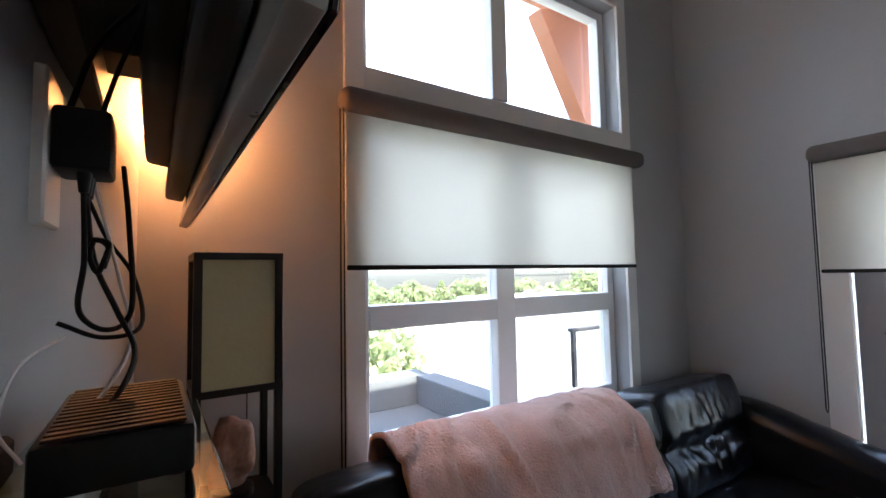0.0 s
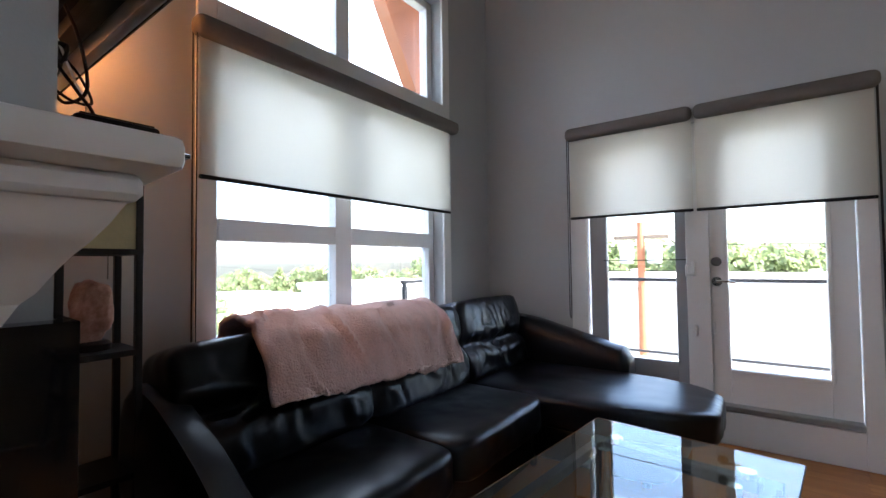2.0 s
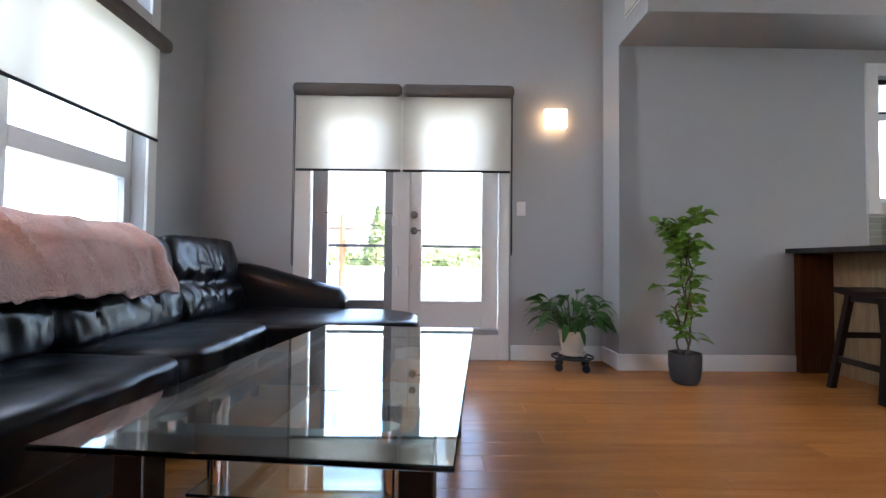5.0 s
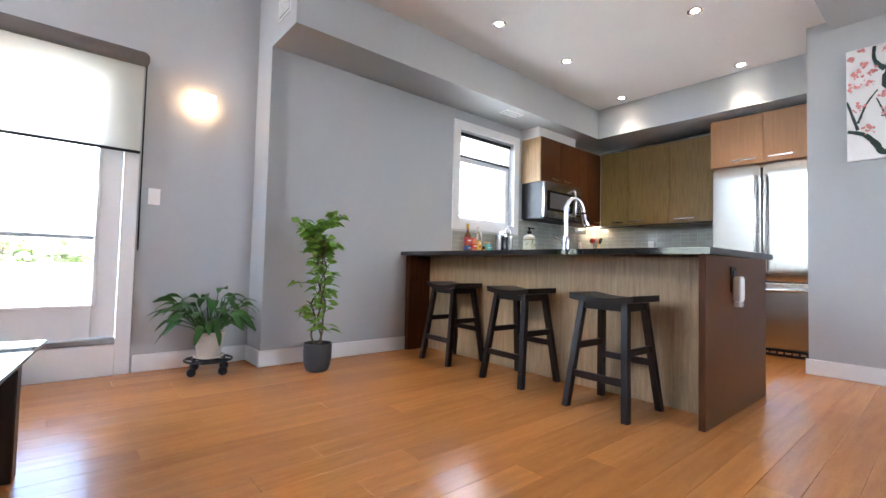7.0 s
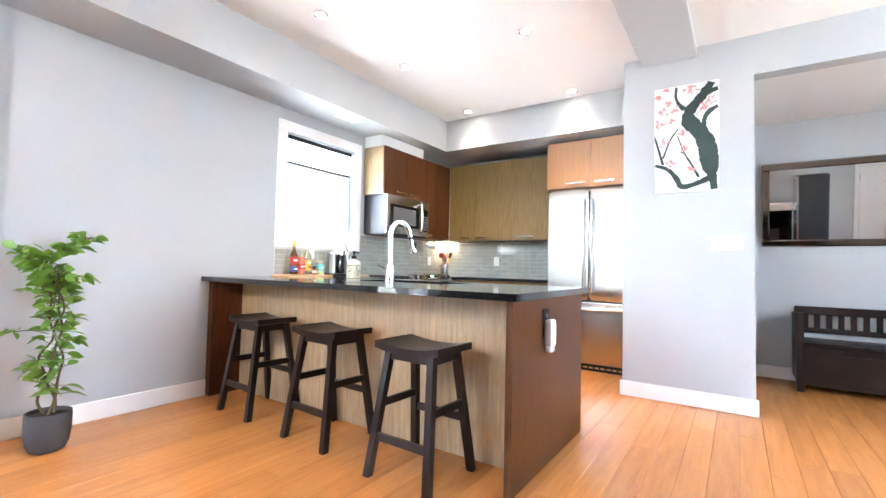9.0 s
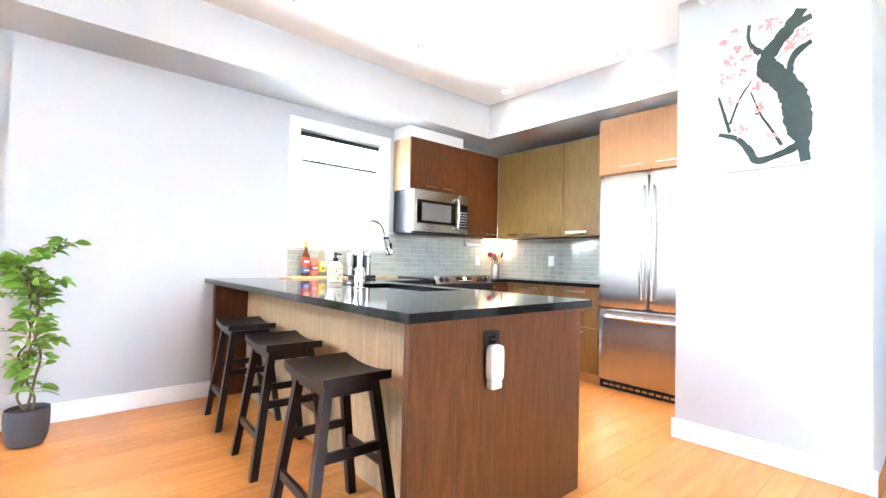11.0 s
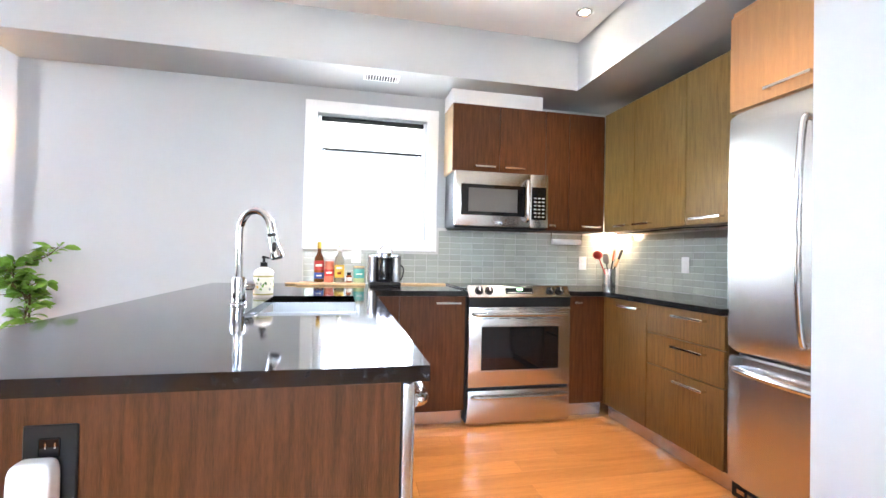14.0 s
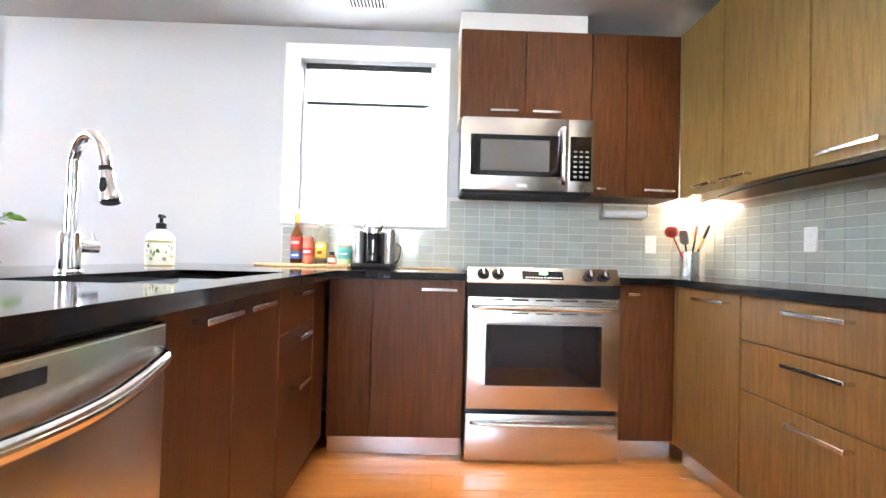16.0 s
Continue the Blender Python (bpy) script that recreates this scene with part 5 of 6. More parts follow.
for z in (0.3, 1.75):
    part("hinge", B(-2.622, -2.612, YF - 0.042, YF - 0.036, z, z + 0.09), NICKEL, d3)
part("knob", lathe(bmesh.new(), [(0.012, 0.0), (0.012, 0.03), (0.028, 0.045), (0.026, 0.065), (0.01, 0.072)], (0, 0, 0), 18), NICKEL, d3).matrix_basis = Matrix.Translation((-3.37 + 3.03, -0.02, 1.0)) @ Matrix.Rotation(radians(90), 4, "X")
be = thing("storage_bench", (-1.54, -7.0, 0), "black wooden storage bench with a slatted back", "bench")
for x in (-2.19, -0.92):
    part("arm_post", B(x - 0.03, x + 0.03, -6.80, -6.74, 0, 0.72, bev=0.004), DARKWOOD, be)
    part("arm_panel", B(x - 0.02, x + 0.02, -7.23, -6.80, 0.08, 0.70, bev=0.003), DARKWOOD, be)
part("chest", B(-2.16, -0.95, -7.22, -6.77, 0.06, 0.42, bev=0.004), DARKWOOD, be)
part("seat", B(-2.17, -0.94, -7.23, -6.74, 0.422, 0.452, bev=0.006), DARKWOOD, be)
for x0, x1 in ((-2.09, -1.59), (-1.52, -1.02)):
    part("front_panel", B(x0, x1, -6.768, -6.760, 0.12, 0.36, bev=0.003), DARKWOOD, be)
part("top_rail", B(-2.19, -0.92, -7.25, -7.21, 0.68, 0.76, bev=0.006), DARKWOOD, be)
part("low_rail", B(-2.16, -0.95, -7.245, -7.215, 0.50, 0.55, bev=0.003), DARKWOOD, be)
for k in range(13):
    x = -2.11 + k * 0.09
    part("slat", B(x, x + 0.045, -7.24, -7.22, 0.55, 0.68), DARKWOOD, be)

# ceiling fixtures
def grille(name, c, w, h, normal, label):
    """A vent of slats, in a face with that normal."""
    v = thing(name, c, label, "vent")
    x, y, z = c
    if normal == "-z":
        part("frame", B(x - w / 2, x + w / 2, y - h / 2, y + h / 2, z - 0.006, z, bev=0.002), WHITEPLASTIC, v)
        part("dark_slot", B(x - w / 2 + 0.02, x + w / 2 - 0.02, y - h / 2 + 0.02, y + h / 2 - 0.02, z - 0.0075, z - 0.0062), BLACKPLASTIC, v)
        n = 11
        for i in range(n):
            yy = y - h / 2 + 0.03 + (h - 0.06) * i / (n - 1)
            part("slat", B(x - w / 2 + 0.018, x + w / 2 - 0.018, yy - 0.004, yy + 0.004, z - 0.012, z - 0.0076), WHITEPLASTIC, v)
    else:
        part("frame", B(x - w / 2, x + w / 2, y, y + 0.006, z - h / 2, z + h / 2, bev=0.002), WHITEPLASTIC, v)
        part("dark_slot", B(x - w / 2 + 0.015, x + w / 2 - 0.015, y + 0.0062, y + 0.0075, z - h / 2 + 0.015, z + h / 2 - 0.015), BLACKPLASTIC, v)
        for i in range(7):
            zz = z - h / 2 + 0.025 + (h - 0.05) * i / 6
            part("slat", B(x - w / 2 + 0.013, x + w / 2 - 0.013, y + 0.0076, y + 0.012, zz - 0.005, zz + 0.005), WHITEPLASTIC, v)


grille("ceiling_vent", (2.80, -4.61, ZS), 0.13, 0.27, "-z", "white slatted vent in the kitchen soffit")
grille("soffit_vent", (2.87, YJ + 0.001, 2.76), 0.24, 0.16, "+y", "white slatted vent in the soffit end")

WARM = (1.0, 0.80, 0.60)
BULB = glow("warm_bulb", (1.0, 0.85, 0.66), 3.0)
for x, y in ((2.13, -3.66), (0.927, -4.66), (2.13, -4.665), (0.975, -5.99), (2.222, -5.97)):
    p = thing("downlight", (x, y, ZC), "small recessed ceiling downlight, switched on", "downlight", "recessed downlights")
    part("trim_ring", lathe(bmesh.new(), [(0.058, -0.001), (0.058, -0.006), (0.046, -0.009), (0.040, -0.004), (0.040, -0.001)], (x, y, ZC), 24), NICKEL, p)
    part("bulb", lathe(bmesh.new(), [(0.004, -0.010), (0.028, -0.007), (0.034, -0.003)], (x, y, ZC), 18), BULB, p)
    lamp("downlight_beam", "SPOT", pose(x, y, ZC - 0.02), POT, WARM, radius=0.03, spot=92)
uc = thing("undercabinet_light", (2.98, -6.72, 1.40), "small warm puck light under the corner cabinet", "puck light")
part("puck", lathe(bmesh.new(), [(0.035, -0.014), (0.035, -0.002)], (2.98, -6.72, 1.42), 18), BULB, uc)
lamp("undercabinet_beam", "POINT", pose(2.98, -6.72, 1.385), UNDER * 0.7, (1.0, 0.58, 0.28), radius=0.02)
part("cord", sweep(bmesh.new(), curve_pts([(2.94, -6.70, 1.413), (2.3, -6.57, 1.408), (1.95, -6.56, 1.412), (1.7, -6.56, 1.405), (1.4, -6.56, 1.412)], 5), 0.005, 6), BLACKPLASTIC, uc)

# backsplash
def backsplash():
    wallA, wallB = bpy.data.objects["wall_kitchen"], bpy.data.objects["wall_far_kitchen"]
    bm = bmesh.new()
    box(bm, XK - 0.004, XK - 0.001, YR, -4.04, ZTOP + 0.001, 1.224)
    box(bm, XK - 0.004, XK - 0.001, YR, -5.125, 1.224, 1.43)
    part("grout", bm, GROUT, wallA)
    part("grout", B(1.37, XK - 0.004, YR + 0.001, YR + 0.004, ZTOP + 0.001, 1.43), GROUT, wallB)
    def mesh(w, h, axis):
        b = box(bmesh.new(), *((-0.0035, 0.0, 0, w, 0, h) if axis == "x" else (0, w, 0, 0.0035, 0, h)), bev=0.0012)
        me = bpy.data.meshes.new("tile")
        b.to_mesh(me)
        b.free()
        me.materials.append(TILE)
        return me
    w, h, g = 0.1, 0.0505, 0.0028
    ma, mb = mesh(w - g, h - g, "x"), mesh(w - g, h - g, "y")
    base = base_of(wallA)
    for i in range(28):
        for j in range(9):
            y = -4.045 - (i + 1) * w
            z = ZTOP + 0.004 + j * h
            if y < YR or (z + h > 1.226 and y > -5.22):
                continue
            o = new("tile", ma)
            o.parent, o.location = wallA, Vector((XK - 0.004, y, z)) - base
    base = base_of(wallB)
    for i in range(17):
        for j in range(9):
            o = new("tile", mb)
            o.parent, o.location = wallB, Vector((1.38 + i * w, YR + 0.004, ZTOP + 0.004 + j * h)) - base

# ---- living room ----
def sconce(c, axis, label):
    x, y, z = c
    s = thing("wall_sconce", (x, y, z), label, "wall lamp", "square wall sconces")
    G = glow("sconce_glass", (1.0, 0.60, 0.30), 0.5) if axis == "x" else glow("sconce_glass", (1.0, 0.36, 0.11), 6.5)
    if axis == "x":
        part("backplate", B(x - 0.02, x, y - 0.06, y + 0.06, z - 0.05, z + 0.05, bev=0.003), NICKEL, s)
        part("shade", B(x - 0.085, x - 0.021, y - 0.093, y + 0.093, z - 0.078, z + 0.078, bev=0.01, seg=2), G, s, "frosted glass box glowing warm")
    else:
        part("backplate", B(x - 0.06, x + 0.06, y - 0.044, y, z - 0.05, z + 0.05, bev=0.003), NICKEL, s)
        part("shade", B(x - 0.093, x + 0.093, y - 0.125, y - 0.045, z - 0.078, z + 0.078, bev=0.01, seg=2), G, s, "frosted glass box glowing warm")


sconce((XP, -1.655, 2.04), "x", "square frosted wall sconce glowing warm by the door")
sconce((0.245, YW, 2.13), "y", "square frosted wall sconce behind the television")

# sofa
so = thing("sectional_sofa", (1.9, 0.75, 0), "black leather sectional sofa with a chaise under the window", "sofa")
bm = bmesh.new()
cushion(bm, 0.56, 2.40, 0.36, 1.22, 0.05, 0.30, k=12, cuts=10, wrinkle=0.006)
part("base", bm, LEATHER, so)
part("chaise_base", cushion(bmesh.new(), 2.36, 3.22, -0.36, 1.22, 0.05, 0.29, k=8, cuts=10, wrinkle=0.006), LEATHER, so)
for x0, x1 in ((0.66, 1.47), (1.475, 2.35)):
    part("seat_cushion", cushion(bmesh.new(), x0, x1, 0.29, 1.0, 0.255, 0.462, k=7.0, cuts=40, wrinkle=0.009, freq=6), LEATHER, so)


def chaise_seat():
    bm = cushion(bmesh.new(), -0.44, 0.44, -0.80, 0.80, 0.25, 0.458, k=7, cuts=40, wrinkle=0.007, freq=6)
    for v in bm.verts:
        if v.co.y < -0.2:
            t = (-0.2 - v.co.y) / 0.6
            v.co.x *= 1 - 0.38 * t * t
        v.co += Vector((2.78, 0.26, 0))
    return bm


part("chaise_cushion", chaise_seat(), LEATHER, so)
lean = Matrix.Translation((0, 0.95, 0.45)) @ Matrix.Rotation(radians(-13), 4, "X") @ Matrix.Translation((0, -0.95, -0.45))


def padded_back(x0, x1, up):
    """A loose back cushion, pinched along a seam below its middle, with creases running into the seam."""
    bm = cushion(bmesh.new(), x0 - 0.01, x1 + 0.01, 0.79, 1.12, 0.42, up + 0.012, k=8.5, cuts=44, wrinkle=0.009, freq=4.5)
    zm = 0.655
    for v in bm.verts:
        q = v.co.copy()
        d = (q.z - zm + 0.012 * math.sin(4 * q.x + x0)) / 0.05
        near = math.exp(-(q.z - zm) ** 2 / 0.012)
        crease = 1 - abs(noise.noise(Vector((q.x * 11 + 2.2 * noise.noise(q * 5), q.z * 5, x0 * 3)))) * 2.2
        fine = noise.noise(Vector((q.x * 26, q.z * 12, x0)))
        front = min(1.0, max(0.0, (1.02 - q.y) / 0.12))
        q.y += front * (0.050 * math.exp(-d * d) - 0.018 * max(0.0, crease) * (0.35 + near) + 0.005 * fine)
        v.co = lean @ q
    return bm


for x0, x1, up in ((0.58, 1.47, 0.93), (1.475, 2.34, 0.93), (2.34, 3.18, 0.95)):
    part("back_cushion", padded_back(x0, x1, up), LEATHER, so)
part("back_frame", cushion(bmesh.new(), 0.52, 3.30, 1.08, 1.27, 0.06, 0.80, k=7, cuts=12, wrinkle=0.008), LEATHER, so)


def arm(x0, x1, pts, rad, blunt=0.35):
    """A padded arm: a thick roll from the back to the front."""
    bm = bmesh.new()
    c = curve_pts([(0.5 * (x0 + x1), y, z) for y, z in pts], 8)
    n = 16
    rings = []
    for i, p in enumerate(c):
        s = min(1.0, blunt + 3.2 * min(i, len(c) - 1 - i) / len(c))
        rings.append([bm.verts.new((p.x + (x1 - x0) * 0.5 * s * math.copysign(abs(math.cos(a)) ** 0.6, math.cos(a)),
                                    p.y, p.z + rad * s * math.copysign(abs(math.sin(a)) ** 0.7, math.sin(a)) + 0.006 * noise.noise(Vector((a, p.y * 9, x0)))))
                      for a in [6.283185 * k / n for k in range(n)]])
    for a, b in zip(rings, rings[1:]):
        for k in range(n):
            bm.faces.new((a[k], a[(k + 1) % n], b[(k + 1) % n], b[k]))
    bm.faces.new(rings[0][::-1]), bm.faces.new(rings[-1])
    bmesh.ops.recalc_face_normals(bm, faces=bm.faces)
    return bm


part("arm", arm(3.14, 3.40, [(1.22, 0.60), (0.87, 0.585), (0.5, 0.50), (0.2, 0.42), (0.05, 0.385)], 0.215, 0.72), LEATHER, so)
part("arm", arm(0.49, 0.67, [(1.22, 0.56), (1.0, 0.555), (0.72, 0.455), (0.50, 0.33), (0.36, 0.255)], 0.24, 0.6), LEATHER, so)
for x, y in ((0.62, 0.42), (0.62, 1.15), (3.1, -0.2), (3.1, 1.15), (2.4, 0.42), (2.5, -0.2)):
    part("foot", lathe(bmesh.new(), [(0.022, 0.001), (0.028, 0.06)], (x, y, 0), 12), BLACKPLASTIC, so)

# blanket over the back
bm = bmesh.new()
prof = curve_pts([(0, 1.25, 0.80), (0, 1.235, 0.93), (0, 1.13, 0.985), (0, 1.00, 0.985), (0, 0.885, 0.92), (0, 0.82, 0.82), (0, 0.775, 0.71), (0, 0.765, 0.68)], 12)
cols = 110
grid = []
for i in range(cols + 1):
    u = i / cols
    col = []
    for j, p in enumerate(prof):
        v = j / (len(prof) - 1)
        x = 0.885 + 1.22 * u + 0.02 * math.sin(5 * v + 1)
        q = Vector((x, p.y - 0.03 * v * u, p.z - 0.05 * u * v))
        w = 1.6 * noise.noise(Vector((x * 3, v * 2.5, 1)))
        ridge = 1 - 2 * abs(noise.noise(Vector((x * 6.5 + 2.6 * v + w, v * 1.8 - x * 0.8 + w, 4))))
        f = 0.014 * noise.fractal(Vector((x * 6, p.z * 5 - p.y * 5, 3)), 0.9, 2, 4) + 0.026 * max(0.0, ridge) ** 2 + 0.004 * noise.noise(Vector((x * 45, v * 30, 2)))
        q += Vector((0, -0.7 * f, 0.7 * abs(f)))
        col.append(bm.verts.new(q))
    grid.append(col)
for i in range(cols):
    for j in range(len(prof) - 1):
        bm.faces.new((grid[i][j], grid[i][j + 1], grid[i + 1][j + 1], grid[i + 1][j]))
bl = one("throw_blanket", bm, FLEECE, "pale pink fleece throw draped over the sofa back", "blanket")
sol = bl.modifiers.new("thickness", "SOLIDIFY")
sol.thickness, sol.offset = 0.022, 1.0

# coffee table
ct = thing("coffee_table", (0, 0, 0), "two-tier glass coffee table on black legs", "coffee table")
part("glass_top", B(-0.775, 0.775, -0.39, 0.39, 0.468, 0.48, bev=0.003), TABLEGLASS, ct, "clear glass top with green edges")
part("glass_shelf", B(-0.50, 0.50, -0.27, 0.27, 0.25, 0.258, bev=0.002), TABLEGLASS, ct, "smaller glass shelf below")
for sx in (-1, 1):
    part("rail", B(sx * 0.60 - 0.03, sx * 0.60 + 0.03, -0.27, 0.27, 0.405, 0.445, bev=0.003), DARKWOOD, ct)
    for sy in (-1, 1):
        part("leg", B(sx * 0.60 - 0.035, sx * 0.60 + 0.035, sy * 0.305 - 0.035, sy * 0.305 + 0.035, 0.001, 0.445, bev=0.004), DARKWOOD, ct)
        part("top_spacer", rod(bmesh.new(), (sx * 0.60, sy * 0.235, 0.4455), (sx * 0.60, sy * 0.235, 0.4675), 0.03, seg=20), CHROME, ct, "chrome glass spacer")
        part("hanger", rod(bmesh.new(), (sx * 0.45, sy * 0.22, 0.24), (sx * 0.45, sy * 0.22, 0.4675), 0.024, seg=20), CHROME, ct, "chrome shelf hanger")
for sy in (-1, 1):
    part("rail", B(-0.57, 0.57, sy * 0.305 - 0.02, sy * 0.305 + 0.02, 0.405, 0.445, bev=0.003), DARKWOOD, ct)
ct.matrix_basis = pose(1.262, -0.385, 0, 0, 0, -6.0)

# tall plant
def leaf(bm, p, d, ln, w, droop=0.3, roll=0.0):
    d = d.normalized()
    side = d.cross(Vector((0, 0, 1)))
    side = side.normalized() if side.length > 0.01 else Vector((1, 0, 0))
    side = Matrix.Rotation(roll, 3, d) @ side
    up = side.cross(d)
    rows = []
    for i in range(6):
        t = i / 5
        c = p + d * ln * t + Vector((0, 0, -droop * ln * t * t))
        h = w * math.sin(math.pi * min(1, t * 0.92 + 0.04)) ** 0.8 * 0.5
        rows.append((bm.verts.new(c - side * h + up * h * 0.35), bm.verts.new(c), bm.verts.new(c + side * h + up * h * 0.35)))
    for a, b in zip(rows, rows[1:]):
        bm.faces.new((a[0], a[1], b[1], b[0]))
        bm.faces.new((a[1], a[2], b[2], b[1]))


def potted_vine():
    x, y = 2.76, -2.385
    t = thing("potted_plant", (x, y, 0), "tall leafy umbrella plant in a charcoal pot", "plant")
    part("pot", lathe(bmesh.new(), [(0.066, 0.001), (0.082, 0.010), (0.096, 0.045), (0.104, 0.11), (0.105, 0.19), (0.103, 0.212), (0.097, 0.214), (0.094, 0.19)], (x, y, 0), 36), CHARCOAL, t)
    part("soil", lathe(bmesh.new(), [(0.09, 0.17), (0.094, 0.192), (0.04, 0.2)], (x, y, 0), 20), SOIL, t)
    rng = random.Random(12)
    stems, lb = bmesh.new(), bmesh.new()
    for s in range(3):
        a = s * 2.1 + 0.4
        high = (0.97, 1.06, 0.86)[s]
        pts = [(x + 0.02 * math.cos(a), y + 0.02 * math.sin(a), 0.18)]
        for k in range(1, 9):
            w = 0.035 + 0.012 * math.sin(k * 1.7 + s)
            pts.append((x + w * math.cos(a + k * 0.75) + rng.uniform(-0.015, 0.015), y + w * math.sin(a + k * 0.75) + rng.uniform(-0.015, 0.015), 0.18 + (high - 0.18) * k / 8))
        lean = ((-0.02, 0.16), (0.03, -0.15), (-0.10, 0.02))[s]
        pts += [(x + lean[0] * 0.6, y + lean[1] * 0.6, high + 0.07), (x + lean[0], y + lean[1], high + 0.13)]
        c = curve_pts(pts, 5)
        sweep(stems, c, [0.0075 - 0.004 * i / len(c) for i in range(len(c))], 7)
        for i, p in enumerate(c):
            if p.z < 0.30 or (p.z < 0.85 and i % 2):
                continue
            for q in range(rng.choice((3, 4, 5)) if p.z > 0.85 else rng.choice((2, 3, 3))):
                b = rng.uniform(0, 6.283)
                d = Vector((math.cos(b), math.sin(b), rng.uniform(-0.15, 0.9)))
                tip = p + d.normalized() * rng.uniform(0.015, 0.05)
                rod(stems, p, tip, 0.0018, seg=5)
                leaf(lb, tip, d, rng.uniform(0.055, 0.10), rng.uniform(0.034, 0.050), rng.uniform(0.1, 0.5), rng.uniform(-1.3, 1.3))
    for k in range(9):
        b = 0.4 + k * 2.4
        z = 0.42 + 0.075 * k
        p = Vector((x + 0.02 * math.cos(b), y + 0.02 * math.sin(b), z))
        tip = p + Vector((math.cos(b), math.sin(b), 0.15)) * rng.uniform(0.08, 0.15)
        sweep(stems, [p, (p + tip) / 2 + Vector((0, 0, 0.015)), tip], 0.0024, 5)
        for q in range(6):
            bb = b + (q - 2.5) * 0.75
            leaf(lb, tip, Vector((math.cos(bb), math.sin(bb), rng.uniform(-0.3, 0.5))), rng.uniform(0.055, 0.09), rng.uniform(0.032, 0.046), 0.35, rng.uniform(-1.0, 1.0))
    part("stem", stems, STEM, t)
    tagged(part("leaves", lb, LEAF, t), kind="stuff")


potted_vine()


def peace_lily():
    x, y, z0 = 3.14, -1.72, 0.115
    st = thing("plant_caddy", (x, y, 0), "black metal wheeled plant caddy", "plant stand")
    bm = bmesh.new()
    for rad in (0.06, 0.105, 0.155):
        sweep(bm, [(x + rad * math.cos(a), y + rad * math.sin(a), 0.10) for a in [6.2832 * k / 28 for k in range(29)]], 0.008, 8)
    for k in range(6):
        a = k * 1.0472
        rod(bm, (x, y, 0.098), (x + 0.155 * math.cos(a), y + 0.155 * math.sin(a), 0.098), 0.006, seg=6)
    part("rack", bm, BLACKMETAL, st)
    for k in range(4):
        a = 0.5 + k * 1.5708
        cx, cy = x + 0.14 * math.cos(a), y + 0.14 * math.sin(a)
        w = part("caster", rod(bmesh.new(), (cx - 0.012, cy, 0.03), (cx + 0.012, cy, 0.03), 0.029, seg=16), BLACKPLASTIC, st)
        part("fork", rod(bmesh.new(), (cx, cy, 0.035), (cx, cy, 0.095), 0.008, seg=8), BLACKMETAL, w)
    t = thing("potted_plant", (x, y, z0 - 0.005), "peace lily with drooping leaves in a cream ceramic pot", "plant")
    part("saucer", lathe(bmesh.new(), [(0.07, -0.004), (0.10, 0.006), (0.105, 0.02), (0.09, 0.016)], (x, y, z0), 26), CERAMIC, t)
    part("pot", lathe(bmesh.new(), [(0.066, 0.008), (0.075, 0.02), (0.092, 0.10), (0.098, 0.16), (0.104, 0.165), (0.104, 0.185), (0.094, 0.185), (0.09, 0.15)], (x, y, z0), 30), CERAMIC, t)
    part("soil", lathe(bmesh.new(), [(0.088, 0.13), (0.091, 0.155), (0.03, 0.165)], (x, y, z0), 18), SOIL, t)
    rng = random.Random(9)
    lb, sb = bmesh.new(), bmesh.new()
    for k in range(64):
        a = rng.uniform(0, 6.283)
        el = rng.uniform(0.15, 1.25)
        reach = rng.uniform(0.12, 0.26)
        base = Vector((x + 0.03 * math.cos(a), y + 0.03 * math.sin(a), z0 + 0.15))
        tip = base + Vector((math.cos(a) * math.cos(el), math.sin(a) * math.cos(el), 0.35 + math.sin(el))) * reach
        sweep(sb, [base, base.lerp(tip, 0.5) + Vector((0, 0, 0.02)), tip], 0.003, 5)
        leaf(lb, tip, Vector((math.cos(a), math.sin(a), math.sin(el) * 0.7)), rng.uniform(0.13, 0.20), rng.uniform(0.05, 0.075), rng.uniform(0.4, 1.0), rng.uniform(-0.7, 0.7))
    part("stem", sb, DEEPLEAF, t)
    tagged(part("leaves", lb, DEEPLEAF, t), kind="stuff")


peace_lily()

# mantel and fireplace
def mantel_shelf():
    bm = B(-1.49, 0.085, -0.36, -0.045, 1.313, 1.343, bev=0.008, seg=2)
    for v in bm.verts:
        if v.co.x > 0:
            v.co.x += 0.09 * (v.co.y + 0.36)
    return bm


ma = thing("mantel", (-1.2, -0.24, 1.15), "white painted fireplace mantel shelf", "mantel")
part("shelf", mantel_shelf(), TRIM, ma)
part("upper_moulding", B(-1.49, 0.068, -0.315, YF - 0.002, 1.288, 1.3125, bev=0.006), TRIM, ma)
bm = bmesh.new()
prof = [(0.0, 0.0), (-0.20, 0.0), (-0.187, -0.02), (-0.163, -0.036), (-0.135, -0.048), (-0.115, -0.062), (-0.095, -0.084), (-0.06, -0.096), (-0.05, -0.118), (0.0, -0.118)]
a = [bm.verts.new((-1.49, YF - 0.002 + u, 1.2875 + v)) for u, v in prof]
b = [bm.verts.new((0.058 + 0.5 * v, YF - 0.002 + u, 1.2875 + v)) for u, v in prof]
bm.faces.new(a[::-1]), bm.faces.new(b)
for i in range(len(prof)):
    bm.faces.new((a[i], a[(i + 1) % len(prof)], b[(i + 1) % len(prof)], b[i]))
bmesh.ops.recalc_face_normals(bm, faces=bm.faces)
part("crown", bm, TRIM, ma)
fp = thing("fireplace", (-0.8, YF - 0.05, 0), "dark tiled fireplace surround under the mantel", "fireplace")
